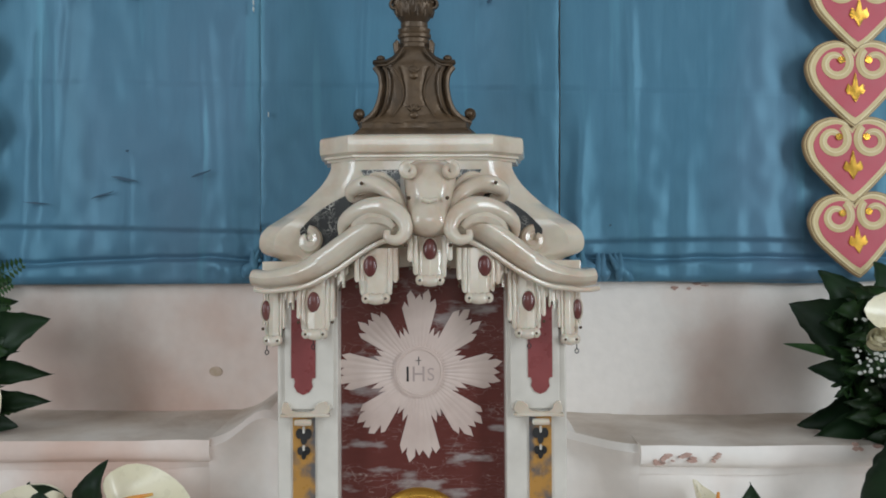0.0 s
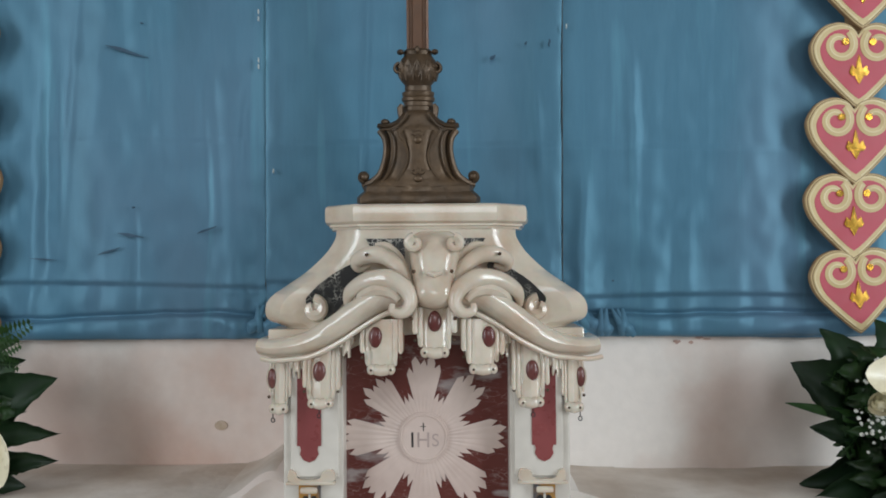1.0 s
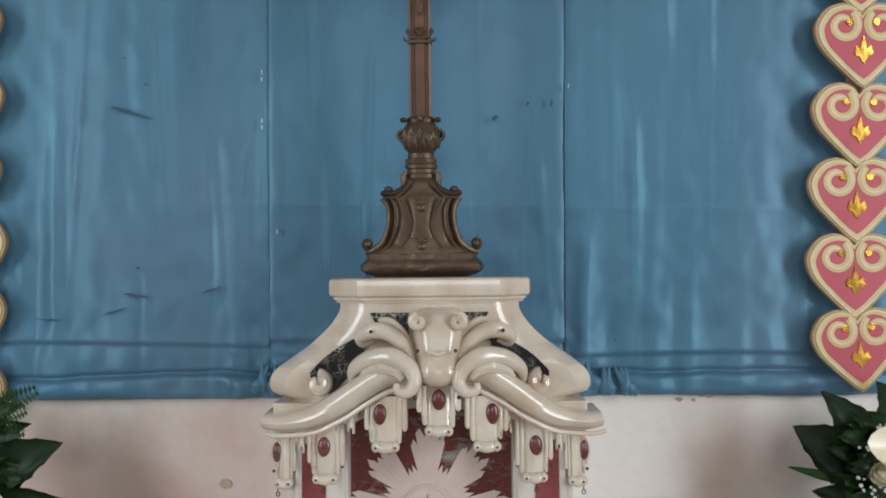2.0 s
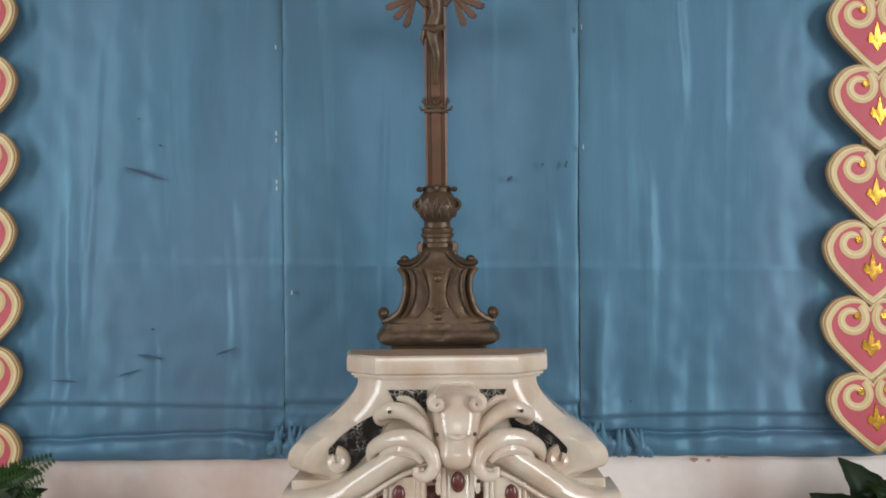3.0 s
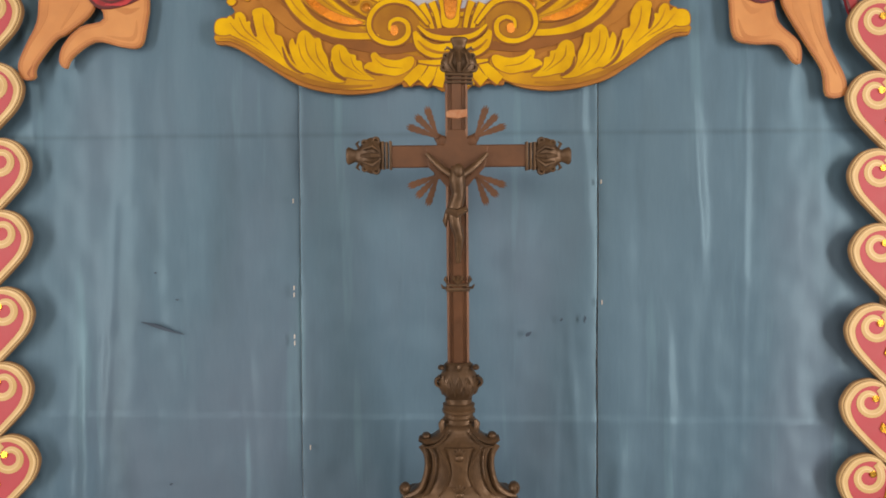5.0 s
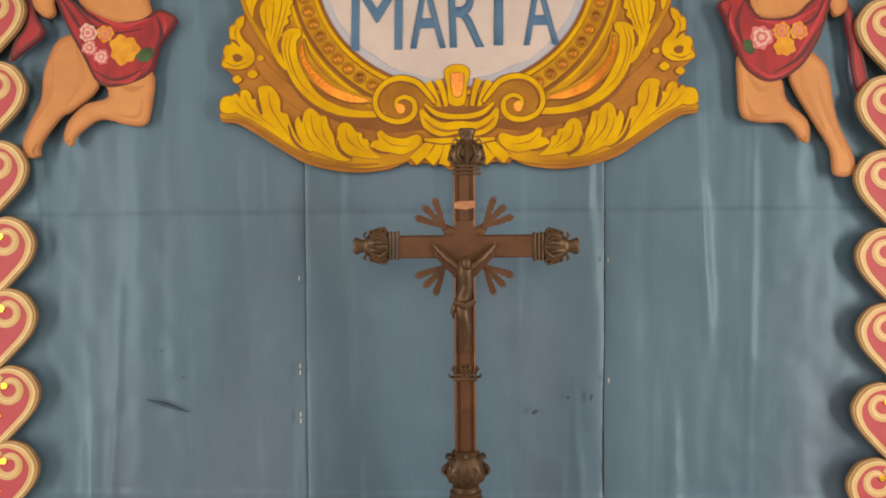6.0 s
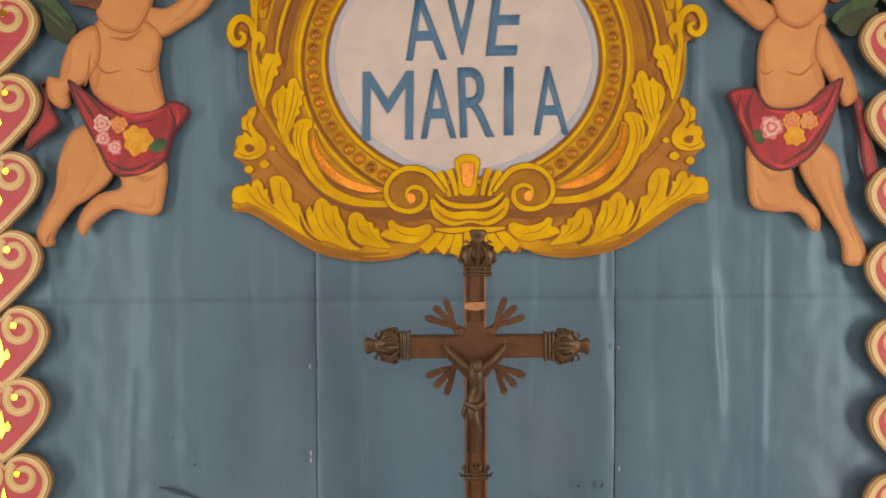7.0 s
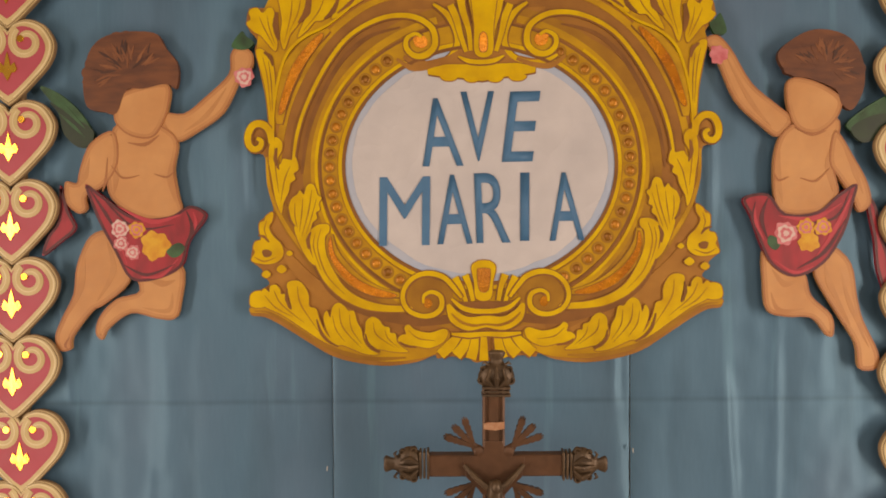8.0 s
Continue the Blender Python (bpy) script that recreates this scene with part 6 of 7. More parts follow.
class Cutout:
    """A flat painted board figure in simple colour areas, built up as one mesh."""

    def __init__(self, s):
        self.bm, self.s = bmesh.new(), s

    def area(self, pts, front, mi, rim=None):
        o = [(self.s * p[0] * U, p[1] * U) for p in curve(pts, 4, True)]
        plate(self.bm, o, front, 0.004, mi)
        if rim is not None:
            # painted rounding: a dark contour and two softer tones inside it
            p = np.array(o)
            d = np.roll(p, -1, axis=0) - np.roll(p, 1, axis=0)
            nrm = np.stack((-d[:, 1], d[:, 0]), axis=1) / (np.linalg.norm(d, axis=1)[:, None] + 1e-9)
            area2 = np.sum(p[:, 0] * np.roll(p[:, 1], -1) - p[:, 1] * np.roll(p[:, 0], -1))
            nrm *= 1 if area2 > 0 else -1
            tones = ((1.6, 3.0, rim, 0.00030), (5.0, 6.5, 12, 0.00022)) if rim == 8 else ((2.4, 5.0, rim, 0.0003),)
            for off, w, m_, lift in tones:
                deep = p + nrm * (off + w) * U
                ahead = np.sum((np.roll(deep, -1, axis=0) - np.roll(deep, 1, axis=0)) * d, axis=1) > 0
                q = [tuple(v) for v, ok in zip(p + nrm * off * U, ahead) if ok]
                ribbon(self.bm, q + q[:1], [w * U], front - lift, front + 0.0008, m_)

    def line(self, pts, w, front, mi):
        ribbon(self.bm, [(self.s * p[0] * U, p[1] * U) for p in curve(pts, 5)], [1 * U, w * U, 1 * U], front, front + 0.001, mi)

    def flower(self, x, z, r, mi, mi2, front=-0.0066):
        for k, (q, m_) in enumerate(((1.0, mi), (0.74, mi2), (0.5, mi), (0.26, mi2))):
            o = [(x + r * q * (1 + 0.10 * math.cos(7 * a + 2 * k) + 0.08 * math.cos(3 * a + x)) * math.cos(a), z + r * q * (1 + 0.10 * math.cos(7 * a + 2 * k) + 0.08 * math.cos(3 * a + x)) * math.sin(a)) for a in np.linspace(0, 2 * math.pi, 28, endpoint=False)]
            plate(self.bm, [(self.s * p[0] * U, p[1] * U) for p in o], front - 0.0004 * k - 0.00002 * (x % 7), -0.005, m_)

    def hair(self, x, z, rx, rz, front):
        """Curly crown: scalloped edge curls and wavy locks."""
        rnd = random.Random(int(x))
        for k in range(15):
            a = radians(206 - 14.5 * k)
            r = rnd.uniform(9, 15)
            o = [(x + rx * 0.92 * math.cos(a) + r * math.cos(q), z + rz * 0.92 * math.sin(a) + r * 0.9 * math.sin(q)) for q in np.linspace(0, 6.283, 12, endpoint=False)]
            plate(self.bm, [(self.s * p[0] * U, p[1] * U) for p in o], front + 0.00034 - 0.00002 * k, 0.003, 1)
        for k in range(46):
            a = radians(rnd.uniform(22, 196))
            q0 = rnd.uniform(0.15, 0.6)
            sway = rnd.uniform(-0.22, 0.3)
            pts = [(x + rx * q * math.cos(a + sway * math.sin(4 * (q - q0))), z + rz * q * math.sin(a + sway * math.sin(4 * (q - q0)))) for q in np.linspace(q0, q0 + 0.36, 5)]
            self.line(pts, rnd.uniform(3, 6.5), front - 0.00001 * k, rnd.choice((9, 9, 1, 13)))

    def done(self, at):
        ob = part("painted_cutout", self.bm, [SKIN, HAIR, DRAPE, GREEN, ROSE, GOLDROSE, WHITEROSE, RIM, SHADE, LIGHT, DRAPE_DARK, GREEN_DARK, FLESH_MID, HAIR_DARK, DRAPE_LIGHT])
        ob.matrix_world = at
        return tagged(ob, "flat painted wooden cut-out figure in a crimson drape", "cutout", "painted cut-out figures")


GREEN_DARK = mat("painted_dark_green", (0.012, 0.03, 0.018), (0.02, 0.05, 0.022), scale=30, rough=0.5)
FLESH_MID = mat("painted_flesh_halftone", (0.56, 0.27, 0.100), (0.48, 0.205, 0.070), scale=14, rough=0.55)
HAIR_DARK = mat("painted_dark_brown", (0.055, 0.02, 0.012), (0.08, 0.03, 0.015), scale=30, rough=0.55)
DRAPE_LIGHT = mat("painted_light_crimson", (0.55, 0.045, 0.065), (0.45, 0.03, 0.045), scale=30, rough=0.5)
DRAPE_DARK = mat("painted_dark_crimson", (0.11, 0.012, 0.02), (0.07, 0.01, 0.014), scale=30, rough=0.5)


def cutout_west():
    c = Cutout(1)
    c.area([(-145, 166), (-112, 155), (-75, 122), (-55, 88), (-74, 82), (-100, 112)], -0.0020, 3)
    c.area([(-128, 140), (-112, 118), (-104, 84), (-80, 60), (-58, 62), (-52, 88), (-84, 112)], -0.0024, 11)
    c.line([(-138, 160), (-100, 128), (-66, 92)], 9, -0.0027, 3)
    c.line([(-112, 120), (-86, 96), (-66, 76)], 6, -0.0027, 3)
    c.area([(-112, -8), (-98, -54), (-86, -84), (-115, -110), (-146, -132), (-136, -98), (-116, -68)], -0.0028, 2, 10)
    c.area([(70, 118), (110, 116), (150, 146), (190, 184), (194, 218), (208, 232), (232, 222), (232, 196), (210, 170), (180, 116), (132, 82), (98, 66), (74, 84)], -0.0030, 0, 8)
    c.area([(-60, -98), (-85, -150), (-92, -200), (-112, -240), (-126, -275), (-118, -300), (-98, -298), (-94, -276), (-60, -232), (-38, -220), (6, -182), (12, -130), (-20, -90)], -0.0036, 0, 8)
    c.area([(16, -150), (100, -150), (98, -222), (86, -247), (56, -246), (10, -236), (-30, -262), (-42, -282), (-54, -270), (-46, -240), (-16, -210), (26, -196)], -0.0030, 0, 8)
    c.area([(-15, 92), (20, 104), (60, 100), (98, 70), (92, 18), (98, -26), (102, -66), (40, -70), (-20, -34), (-28, 20)], -0.0042, 0, 8)
    c.area([(-14, 86), (-56, 66), (-76, 20), (-82, -4), (-102, -2), (-101, -38), (-80, -58), (-65, -50), (-64, -26), (-34, -10), (-8, 30)], -0.0048, 0, 8)
    c.area([(-10, 130), (6, 156), (80, 170), (84, 130), (66, 86), (45, 72), (10, 80), (-12, 104)], -0.0054, 0, 8)
    c.area([(-60, 130), (-66, 180), (-50, 234), (-10, 258), (60, 258), (80, 232), (102, 200), (98, 160), (80, 168), (40, 160), (10, 158), (-8, 118), (-30, 120)], -0.0060, 1)
    c.hair(12, 186, 74, 70, -0.0064)
    c.area([(-66, -6), (-30, -32), (20, -66), (80, -66), (110, -50), (126, -48), (146, -60), (142, -76), (116, -110), (100, -156), (50, -178), (10, -174), (-14, -130), (-40, -80), (-54, -46)], -0.0056, 2, 10)
    for pts, w in (([(-60, -12), (-30, -60), (0, -110)], 7), ([(-40, -26), (20, -84), (90, -80)], 5), ([(112, -56), (122, -90), (104, -128)], 8), ([(0, -150), (40, -168), (90, -150)], 6)):
        c.line(pts, w, -0.0062, 10)
    for pts, w in (([(-20, 26), (0, 4), (30, 8)], 4), ([(56, 10), (78, 4), (92, 14)], 4), ([(-26, 40), (-30, 0), (-36, -20)], 5)):
        c.line(pts, w, -0.0053, 8)
    for pts, w in (([(-52, -22), (-18, -80), (6, -150)], 8), ([(-10, -46), (50, -74), (104, -62)], 9), ([(124, -58), (128, -80), (110, -116)], 6), ([(30, -172), (66, -170), (96, -140)], 6)):
        c.line(pts, w, -0.00615, 14)
    for pts, w, m_, f in (([(88, 40), (84, 0), (92, -40)], 12, 12, -0.0046), ([(-18, 50), (-12, 10), (-16, -26)], 12, 12, -0.0046), ([(10, 66), (40, 62), (66, 78)], 7, 8, -0.0047), ([(110, 84), (150, 112), (186, 160)], 9, 12, -0.0034),
                          ([(-58, 40), (-66, 8), (-78, -12)], 9, 12, -0.0051), ([(-30, -110), (-20, -160), (-50, -214)], 12, 12, -0.0040), ([(-70, -140), (-78, -190), (-104, -240)], 10, 12, -0.0040), ([(30, -170), (66, -184), (90, -178)], 12, 12, -0.0033),
                          ([(84, -200), (76, -232), (30, -226)], 9, 12, -0.0033), ([(-100, -276), (-108, -290), (-104, -298)], 5, 8, -0.0040)):
        c.line(pts, w, f, m_)
    for x, z, r, a, b in ((-6, -86, 15, 6, 4), (24, -88, 14, 5, 4), (-4, -112, 13, 4, 6), (16, -128, 13, 4, 6), (56, -116, 25, 5, 5)):
        c.flower(x, z, r, a, b)
    c.area([(76, -126), (96, -112), (108, -120), (100, -134), (86, -138)], -0.0064, 3)
    c.flower(218, 178, 17, 4, 6, -0.0046)
    c.area([(196, 232), (214, 258), (222, 250), (236, 238), (220, 226)], -0.0040, 3)
    return c.done(pose(-0.711, -0.022, 3.197, 0, -0.3, 0))


def cutout_east():
    c = Cutout(-1)
    c.area([(-12, 103), (-57, 138), (-100, 156), (-84, 120), (-37, 88)], -0.0020, 3)
    c.area([(-20, 96), (-60, 118), (-92, 116), (-76, 84), (-40, 70)], -0.0024, 11)
    c.line([(-16, 100), (-54, 126), (-90, 146)], 9, -0.0027, 3)
    c.area([(-45, -20), (-62, -42), (-70, -90), (-82, -130), (-92, -190), (-78, -200), (-62, -150), (-58, -100), (-50, -60)], -0.0028, 2, 10)
    c.area([(83, 113), (108, 138), (153, 178), (188, 238), (213, 263), (233, 253), (213, 218), (183, 148), (138, 103), (108, 83)], -0.0030, 0, 8)
    c.area([(43, -112), (18, -107), (-17, -142), (-27, -202), (-37, -242), (-62, -297), (-60, -327), (-29, -327), (-22, -282), (8, -232), (43, -172), (48, -142)], -0.0036, 0, 8)
    c.area([(133, -112), (138, -172), (131, -222), (98, -234), (53, -237), (28, -267), (15, -267), (18, -232), (53, -197), (68, -152)], -0.0030, 0, 8)
    c.area([(90, 100), (45, 116), (0, 108), (13, 38), (4, -22), (43, -52), (108, -46), (118, 18), (111, 70)], -0.0042, 0, 8)
    c.area([(8, 92), (-27, 38), (-47, -2), (-52, -37), (-32, -52), (-17, -22), (3, 8), (20, 38)], -0.0048, 0, 8)
    c.area([(88, 183), (93, 143), (78, 98), (43, 86), (8, 110), (-2, 148), (43, 178)], -0.0054, 0, 8)
    c.area([(103, 208), (105, 233), (63, 263), (23, 268), (-17, 253), (-39, 218), (-42, 168), (-22, 128), (-2, 138), (8, 163), (53, 183), (83, 188)], -0.0060, 1)
    c.hair(28, 196, 66, 64, -0.0064)
    c.area([(171, -24), (128, -17), (98, -52), (43, -50), (8, -22), (-27, -2), (-22, -32), (-2, -92), (33, -142), (83, -164), (123, -142), (143, -102), (158, -57)], -0.0056, 2, 10)
    for pts, w in (([(-16, -12), (10, -60), (60, -70)], 5), ([(-10, -60), (30, -120), (80, -150)], 7), ([(128, -24), (140, -60), (128, -100)], 8), ([(150, -30), (156, -60), (146, -90)], 5)):
        c.line(pts, w, -0.0062, 10)
    for pts, w in (([(20, 26), (44, 4), (70, 10)], 4), ([(92, 12), (108, 6), (116, 18)], 4)):
        c.line(pts, w, -0.0053, 8)
    for pts, w in (([(-18, -22), (14, -84), (50, -136)], 8), ([(0, -36), (50, -62), (110, -56)], 9), ([(152, -34), (150, -66), (136, -98)], 6), ([(50, -146), (84, -156), (120, -132)], 6)):
        c.line(pts, w, -0.00615, 14)
    for pts, w, m_, f in (([(106, 60), (110, 20), (102, -36)], 12, 12, -0.0046), ([(14, 70), (22, 30), (14, -16)], 12, 12, -0.0046), ([(24, 92), (50, 86), (80, 98)], 7, 8, -0.0047), ([(120, 100), (156, 146), (196, 222)], 9, 12, -0.0034),
                          ([(-6, 60), (-26, 14), (-38, -20)], 9, 12, -0.0051), ([(30, -140), (20, -180), (-14, -250)], 12, 12, -0.0040), ([(0, -160), (-14, -214), (-46, -290)], 9, 12, -0.0040), ([(122, -150), (100, -176), (78, -170)], 12, 12, -0.0033),
                          ([(124, -190), (110, -222), (66, -220)], 9, 12, -0.0033)):
        c.line(pts, w, f, m_)
    for x, z, r, a, b in ((98, -87, 20, 4, 6), (63, -77, 15, 5, 4), (33, -77, 15, 5, 4), (58, -102, 18, 5, 5)):
        c.flower(x, z, r, a, b)
    c.area([(112, -96), (126, -90), (130, -104), (118, -116), (108, -108)], -0.0064, 3)
    c.flower(211, 228, 16, 4, 4, -0.0046)
    c.area([(196, 268), (206, 300), (214, 292), (226, 286), (216, 264)], -0.0040, 3)
    return c.done(pose(0.5975, -0.022, 3.180, 0, -0.5, 0))


cutout_west()
cutout_east()


# ---- fresh flowers ----
def blade(name, base, tip, width, parent, material=None, droop=0.02, label="", lobes=0.0, n=22):
    """A leaf from base to tip with a folded midrib and a wavy edge."""
    a, b = Vector(base), Vector(tip)
    d = (b - a)
    side = d.cross(Vector((0, 1, 0))).normalized()
    bm = bmesh.new()
    rows = []
    ph = random.random() * 6
    for i in range(n + 1):
        t = i / n
        w = width * (1 + 0.10 * noise.noise((i * 0.8, ph, 0))) * (math.sin(math.pi * t ** 0.75) ** 0.8 if 0 < t < 1 else 0.02) * 0.5
        w *= 1 + lobes * math.sin(t * 40)
        c = a + d * t + Vector((0, -0.03 * math.sin(math.pi * t), -droop * t * t + droop * t))
        wave = 0.006 * math.sin(t * 9 + ph)
        rows.append([bm.verts.new(c + side * (w * q) + Vector((0, -abs(q) * w * 0.5 + wave * q + 0.0005 * (q == 0), 0))) for q in (-1, -0.5, 0, 0.5, 1)])
    for p, q in zip(rows, rows[1:]):
        for j in range(4):
            bm.faces.new((p[j], p[j + 1], q[j + 1], q[j]))
    ret = bmesh.ops.solidify(bm, geom=bm.faces[:], thickness=0.0007)
    return part(name, bm, material or LEAF, parent, label, smooth=True, angle=80)


def frond(base, tip, parent, count=14, size=0.035):
    a, b = Vector(base), Vector(tip)
    d = b - a
    side = d.cross(Vector((0, 1, 0))).normalized()
    bm = bmesh.new()
    tube(bm, [a, a + d * 0.5, b], [0.0012, 0.0008, 0.0004], 5)
    for i in range(count):
        t = (i + 1) / (count + 1)
        for s in (-1, 1):
            p = a + d * t
            L = size * (1 - t) ** 0.6 + 0.006
            q = p + (side * s * 0.9 + d.normalized() * 0.5) * L + Vector((0, -0.008, 0))
            w = d.normalized() * 0.0035
            vs = [bm.verts.new(v) for v in (p, p + (q - p) * 0.5 + w, q, p + (q - p) * 0.5 - w)]
            bm.faces.new(vs)
    bmesh.ops.solidify(bm, geom=[f for f in bm.faces if len(f.verts) == 4][-2 * count:], thickness=0.0004)
    return part("fern_frond", bm, LEAF_LIGHT, parent, "light green fern frond")


def spathe(m, size, parent):
    """A glossy heart-shaped spathe, cupped, with its orange spadix; it points along local +x."""
    bm = bmesh.new()
    n, k = 30, 8
    rows = []
    for j in range(k + 1):
        r = j / k
        row = []
        for i in range(n):
            a = 2 * math.pi * i / n
            rad = size * 0.5 * (1 + 0.30 * math.cos(a) + 0.22 * max(0, math.cos(a)) ** 8 - 0.34 * max(0, -math.cos(a)) ** 6)
            x, y = rad * r * math.cos(a), rad * r * 0.86 * math.sin(a)
            row.append(bm.verts.new((x, y, 0.24 * size * r * r * (0.6 + 0.6 * abs(math.sin(a))) - 0.10 * size * max(0, math.cos(a)) * r ** 3)))
        rows.append(row)
    for p, q in zip(rows, rows[1:]):
        for i in range(n):
            bm.faces.new((p[i], p[(i + 1) % n], q[(i + 1) % n], q[i]))
    bmesh.ops.remove_doubles(bm, verts=bm.verts[:], dist=1e-5)
    bmesh.ops.solidify(bm, geom=bm.faces[:], thickness=0.0009)
    bm.transform(m)
    ob = part("spathe", bm, PETAL, parent, "ivory white heart-shaped spathe", smooth=True, angle=80)
    bm = bmesh.new()
    tube(bm, [m @ Vector((-0.12 * size, 0, 0.01)), m @ Vector((0.08 * size, 0, 0.20 * size)), m @ Vector((0.34 * size, 0, 0.30 * size))], [0.0045, 0.0042, 0.0022], 8)
    part("spadix", bm, SPADIX, ob, "orange spadix", smooth=True)
    return ob


def rose_head(at, r, parent, material):
    bm = bmesh.new()
    c = (0, 0, 0)
    for k in range(9):
        a = k * 2.4
        q = 0.35 + 0.65 * k / 8
        rows = []
        for j in range(6):
            v = j / 5
            rad = r * q * (0.35 + 0.65 * math.sin(v * 1.9))
            rows.append([bm.verts.new((c[0] + rad * math.cos(a + w), c[1] + rad * math.sin(a + w) * 0.9, c[2] - r * 0.7 + r * 1.5 * v * (1.1 - 0.25 * q) + r * 0.05 * math.cos(w * 3))) for w in np.linspace(-1.1, 1.1, 7)])
        for p, s in zip(rows, rows[1:]):
            for i in range(6):
                bm.faces.new((p[i], p[i + 1], s[i + 1], s[i]))
    bmesh.ops.solidify(bm, geom=bm.faces[:], thickness=0.0008)
    ball(bm, (0, 0, -r * 0.1), r * 0.55, r * 0.5, r * 0.6, 10, 8)
    bm.transform(Matrix.Translation(at) @ Euler((radians(50), radians(-12), 0)).to_matrix().to_4x4())
    return part("rose", bm, material, parent, "creamy white rose head", smooth=True, angle=80)


def blossoms(c, spread, count, parent):
    bm = bmesh.new()
    for k in range(count):
        p = Vector(c) + Vector((random.gauss(0, spread[0]), random.gauss(0, 0.012), random.gauss(0, spread[1])))
        r = random.uniform(0.0022, 0.0038)
        bmesh.ops.create_icosphere(bm, subdivisions=1, radius=r, matrix=Matrix.Translation(p))
    return tagged(part("small_blossoms", bm, TINY_WHITE, parent, "spray of tiny white blossoms"), kind="stuff")


def stems(base, ends, parent):
    for e in ends:
        bm = bmesh.new()
        b, q = Vector(base), Vector(e)
        tube(bm, curve([b, b + (q - b) * 0.4 + Vector((0, 0, 0.02)), q], 5), [0.003, 0.0025], 6)
        part("stem", bm, LEAF_LIGHT, parent, "", smooth=True)


random.seed(21)
east = thing("flower_arrangement", pose(0, 0, 0), "dark leaves, ivory anthuriums, rose and tiny blossoms on the ledge", "flowers")
b0 = (0.78, -0.10, 1.74)
for base, tip, w in (((0.70, -0.11, 1.78), (0.574, -0.12, 1.862), 0.085), ((0.70, -0.10, 1.80), (0.634, -0.10, 1.918), 0.062), ((0.76, -0.09, 1.82), (0.733, -0.09, 1.932), 0.075), ((0.74, -0.10, 1.74), (0.600, -0.13, 1.756), 0.052), ((0.75, -0.10, 1.72), (0.582, -0.13, 1.662), 0.060), ((0.76, -0.10, 1.70), (0.590, -0.15, 1.645), 0.045), ((0.705, -0.235, 1.690), (0.612, -0.250, 1.556), 0.085), ((0.73, -0.22, 1.70), (0.675, -0.25, 1.60), 0.07), ((0.80, -0.10, 1.80), (0.815, -0.10, 1.93), 0.07), ((0.74, -0.12, 1.73), (0.66, -0.14, 1.70), 0.05), ((0.80, -0.10, 1.70), (0.84, -0.16, 1.57), 0.08), ((0.73, -0.08, 1.80), (0.66, -0.08, 1.83), 0.06), ((0.76, -0.08, 1.76), (0.70, -0.08, 1.86), 0.07), ((0.78, -0.07, 1.76), (0.66, -0.07, 1.74), 0.07), ((0.80, -0.08, 1.76), (0.79, -0.08, 1.88), 0.08)):
    blade("leaf", base, tip, w * 1.2, east, label="dark glossy leaf", lobes=0.07)
for k in range(34):
    a = radians(random.uniform(95, 265))
    r = random.uniform(0.02, 0.085)
    base = Vector((0.735 + r * math.cos(a), random.uniform(-0.15, -0.11), 1.785 + 1.15 * r * math.sin(a)))
    a += random.uniform(-0.5, 0.5)
    L = random.uniform(0.035, 0.062)
    blade("leaf", base, base + Vector((L * math.cos(a), random.uniform(-0.02, 0.0), L * math.sin(a) - 0.006)), L * random.uniform(0.45, 0.7), east, LEAF_MID, label="small green leaf", lobes=0.12)
for k in range(12):
    base = Vector((random.uniform(0.70, 0.76), random.uniform(-0.18, -0.13), random.uniform(1.66, 1.71)))
    L = random.uniform(0.05, 0.08)
    a = radians(random.uniform(170, 225))
    blade("leaf", base, base + Vector((L * math.cos(a), -0.02, L * math.sin(a) * 0.5)), L * 0.5, east, LEAF_MID, label="small green leaf", lobes=0.12)
blade("curled_leaf", (0.70, -0.13, 1.765), (0.560, -0.13, 1.797), 0.022, east, LEAF_LIGHT, label="yellowing curled leaf")
for tip in ((0.615, -0.16, 1.85), (0.635, -0.17, 1.82), (0.63, -0.17, 1.72), (0.65, -0.16, 1.87), (0.66, -0.18, 1.80), (0.67, -0.18, 1.73)):
    frond((0.74, -0.11, 1.79), tip, east, 9, 0.03)
spathe(Matrix.Translation((0.712, -0.225, 1.840)) @ Euler((radians(-68), radians(-14), radians(176))).to_matrix().to_4x4(), 0.095, east)
spathe(Matrix.Translation((0.703, -0.21, 1.752)) @ Euler((radians(75), radians(72), radians(10))).to_matrix().to_4x4(), 0.115, east)
rose_head((0.652, -0.245, 1.812), 0.022, east, PETAL)
blossoms((0.672, -0.190, 1.772), (0.012, 0.013), 30, east)
blossoms((0.694, -0.190, 1.876), (0.014, 0.004), 16, east)
blossoms((0.690, -0.195, 1.800), (0.010, 0.010), 18, east)
blossoms((0.664, -0.190, 1.842), (0.009, 0.005), 8, east)
blossoms((0.685, -0.14, 1.83), (0.012, 0.008), 8, east)
stems((0.78, -0.10, 1.652), ((0.74, -0.11, 1.79), (0.697, -0.20, 1.832), (0.703, -0.205, 1.748), (0.662, -0.19, 1.80), (0.705, -0.235, 1.690)), east)

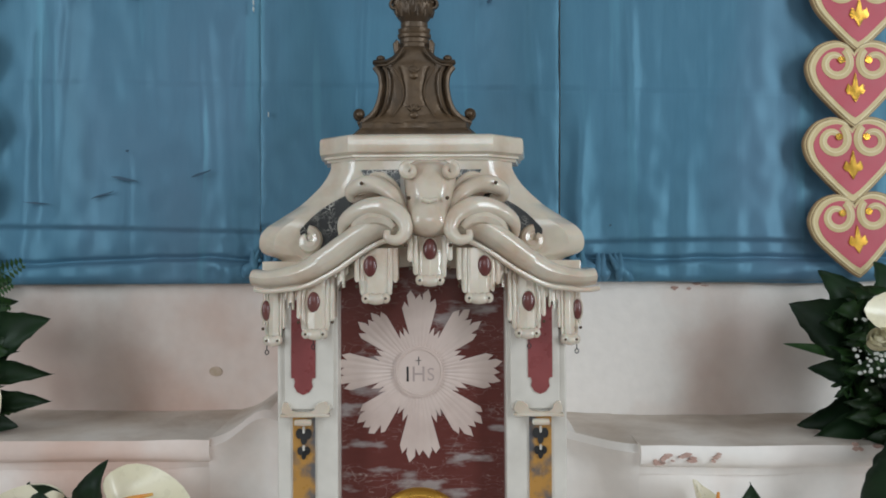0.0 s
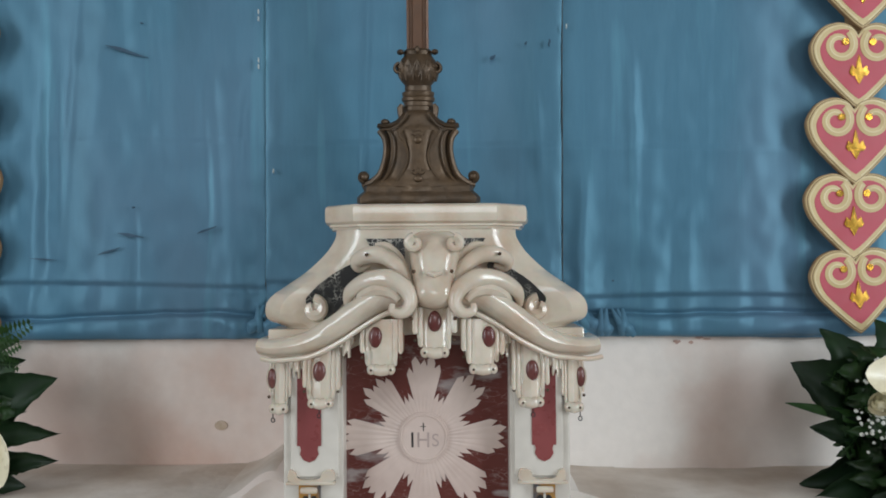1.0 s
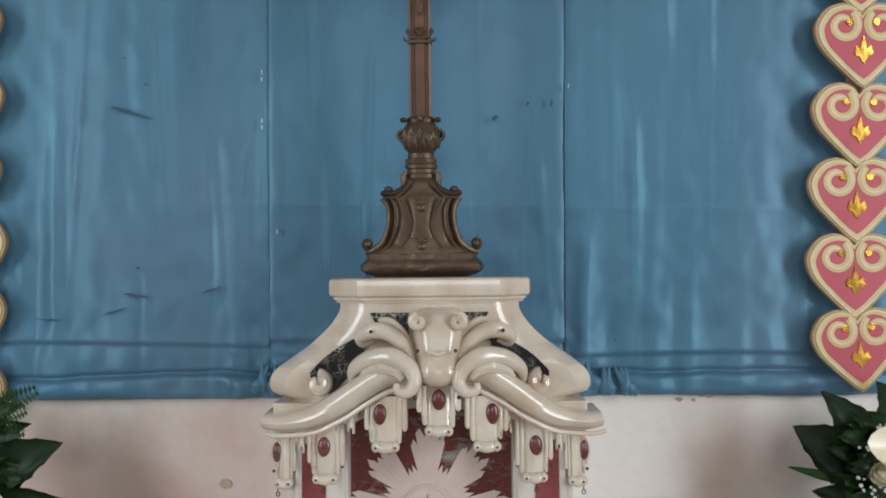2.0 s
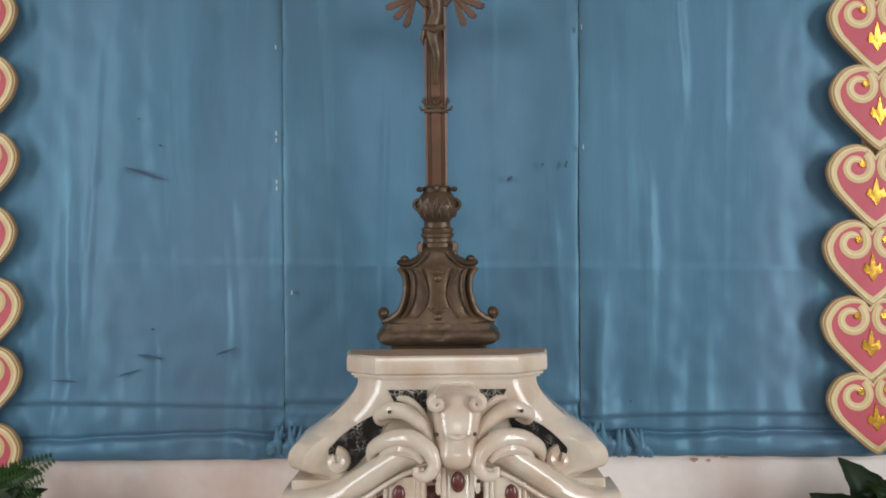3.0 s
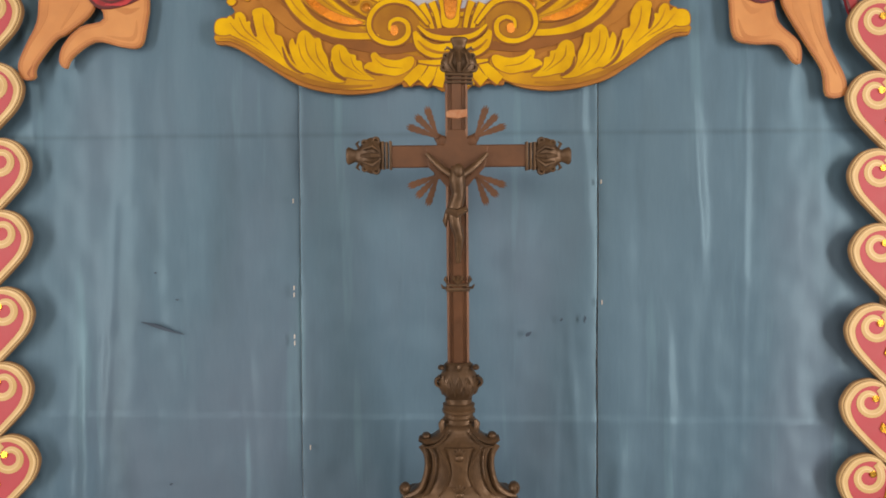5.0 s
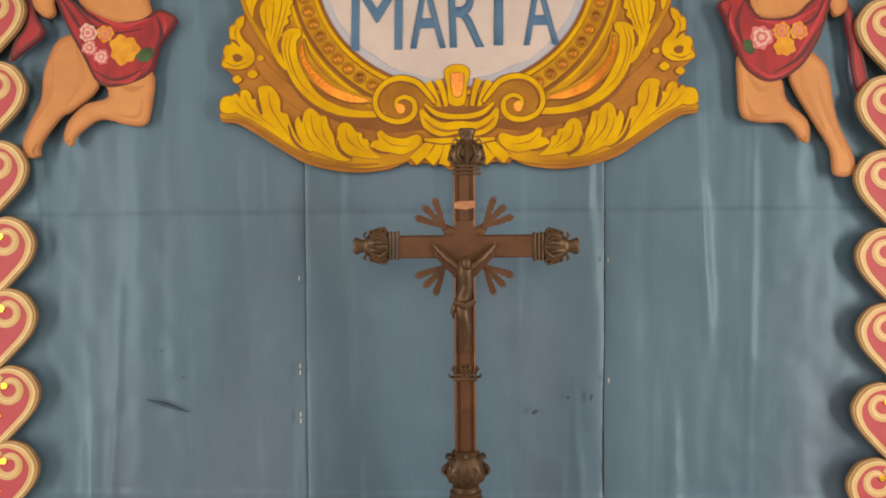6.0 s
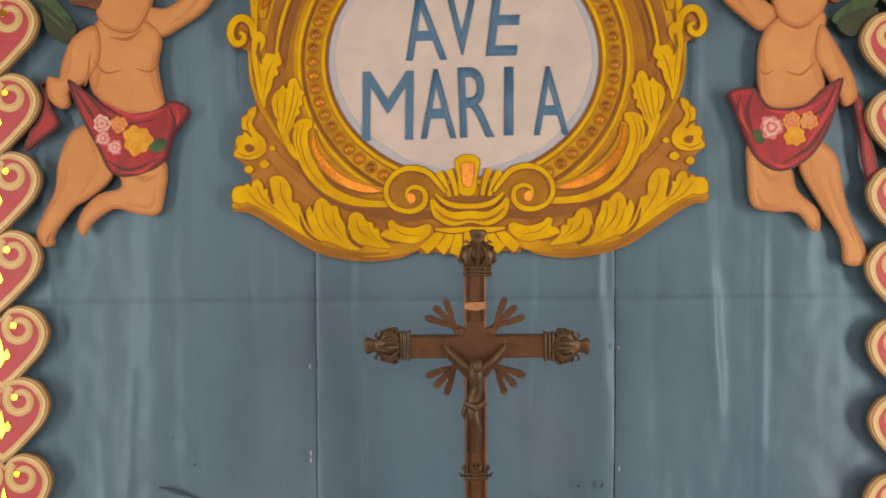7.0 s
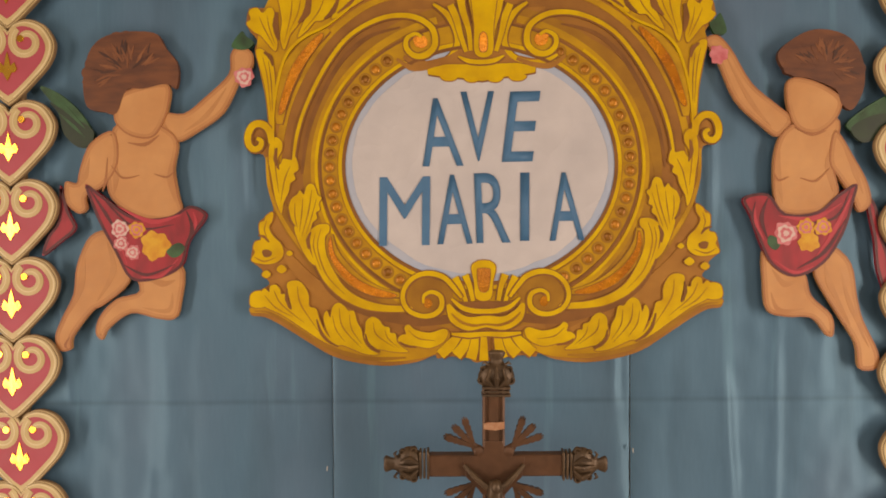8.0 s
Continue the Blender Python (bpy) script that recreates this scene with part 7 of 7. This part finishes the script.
west = thing("flower_arrangement", pose(0, 0, 0), "dark leaves, fern fronds and an ivory anthurium on the ledge", "flowers")
for base, tip, w in (((-0.80, -0.10, 1.78), (-0.664, -0.11, 1.844), 0.085), ((-0.80, -0.12, 1.76), (-0.652, -0.12, 1.752), 0.045), ((-0.78, -0.12, 1.71), (-0.655, -0.12, 1.707), 0.040), ((-0.80, -0.12, 1.70), (-0.70, -0.14, 1.668), 0.05), ((-0.80, -0.09, 1.80), (-0.74, -0.09, 1.87), 0.06), ((-0.87, -0.08, 1.86), (-0.742, -0.09, 1.905), 0.06), ((-0.86, -0.08, 1.85), (-0.728, -0.09, 1.872), 0.055), ((-0.86, -0.08, 1.83), (-0.735, -0.09, 1.838), 0.05)):
    blade("leaf", base, tip, w, west, label="dark glossy leaf", lobes=0.06)
for k in range(12):
    base = Vector((random.uniform(-0.80, -0.75), random.uniform(-0.14, -0.10), random.uniform(1.68, 1.86)))
    L = random.uniform(0.04, 0.065)
    a = radians(random.uniform(-45, 45))
    blade("leaf", base, base + Vector((L * math.cos(a), -0.01, L * math.sin(a))), L * 0.5, west, LEAF_MID, label="small green leaf", lobes=0.12)
for tip in ((-0.693, -0.13, 1.938), (-0.712, -0.13, 1.905), (-0.715, -0.13, 1.868), (-0.73, -0.13, 1.925)):
    frond((-0.84, -0.12, 1.87), tip, west, 18, 0.035)
spathe(Matrix.Translation((-0.752, -0.17, 1.752)) @ Euler((radians(80), radians(70), radians(-10))).to_matrix().to_4x4(), 0.11, west)
stems((-0.80, -0.10, 1.665), ((-0.80, -0.10, 1.78), (-0.76, -0.15, 1.75), (-0.84, -0.12, 1.87), (-0.78, -0.12, 1.71)), west)

low_w = thing("flower_arrangement", pose(0, 0, 0), "low ivory anthuriums with pointed leaves before the altar wall", "flowers")
spathe(Matrix.Translation((-0.470, -0.27, 1.575)) @ Euler((radians(38), radians(4), radians(8))).to_matrix().to_4x4(), 0.125, low_w)
spathe(Matrix.Translation((-0.590, -0.27, 1.572)) @ Euler((radians(40), radians(-12), radians(190))).to_matrix().to_4x4(), 0.09, low_w)
blade("leaf", (-0.525, -0.25, 1.56), (-0.505, -0.25, 1.642), 0.04, low_w, label="pointed dark leaf")
blade("leaf", (-0.56, -0.25, 1.585), (-0.617, -0.26, 1.612), 0.03, low_w, label="pointed dark leaf")
stems((-0.53, -0.30, 1.30), ((-0.475, -0.27, 1.572), (-0.585, -0.27, 1.57), (-0.525, -0.25, 1.56), (-0.56, -0.25, 1.585)), low_w)
low_e = thing("flower_arrangement", pose(0, 0, 0), "low ivory anthuriums with pointed leaves before the altar wall", "flowers")
spathe(Matrix.Translation((0.385, -0.27, 1.556)) @ Euler((radians(40), radians(-20), radians(80))).to_matrix().to_4x4(), 0.10, low_e)
blade("leaf", (0.43, -0.25, 1.52), (0.455, -0.25, 1.605), 0.045, low_e, label="pointed dark leaf")
stems((0.42, -0.30, 1.30), ((0.385, -0.27, 1.553), (0.43, -0.25, 1.52)), low_e)

# ---- scuffs and small tears on the blue cloth ----
def scuff(x, z, length, width, ang, y=-0.0125):
    bm = bmesh.new()
    ca, sa = math.cos(radians(ang)), math.sin(radians(ang))
    pts = [(x + ca * length * q + sa * 0.15 * length * math.sin(q * 5), z + sa * length * q) for q in np.linspace(-0.5, 0.5, 8)]
    ribbon(bm, pts, [width * 0.1, width, width * 0.7, width * 0.1], y, y + 0.003)
    return tagged(part("cloth_mark", bm, SATIN_DARK, hanging, "dark scuff on the blue cloth"))


for row in ((0.086, 2.411, 0.012, 0.007, 50), (0.147, 2.437, 0.006, 0.004, 80), (0.190, 2.437, 0.014, 0.004, -75), (-0.588, 2.428, 0.085, 0.007, -16), (-0.580, 2.089, 0.05, 0.006, -10), (-0.44, 2.098, 0.035, 0.004, 22), (-0.62, 2.06, 0.04, 0.003, 20), (-0.74, 2.046, 0.05, 0.003, -4), (-0.575, 2.14, 0.005, 0.004, 30), (-0.56, 2.48, 0.006, 0.003, 0), (0.302, 2.0, 0.004, 0.004, 0), (-0.60, 2.53, 0.004, 0.003, 0)):
    scuff(*row)
for x, z in ((-0.345, 2.50), (-0.345, 2.487), (-0.345, 2.41), (-0.345, 2.398), (0.222, 2.468), (-0.318, 2.205), (0.222, 2.69), (-0.345, 2.66)):
    bm = bmesh.new()
    box(bm, x - 0.0005, x + 0.0005, -0.012, -0.006, z - 0.004, z + 0.004, 0.0002)
    part("stitch", bm, TINY_WHITE, hanging, "short white stitch")
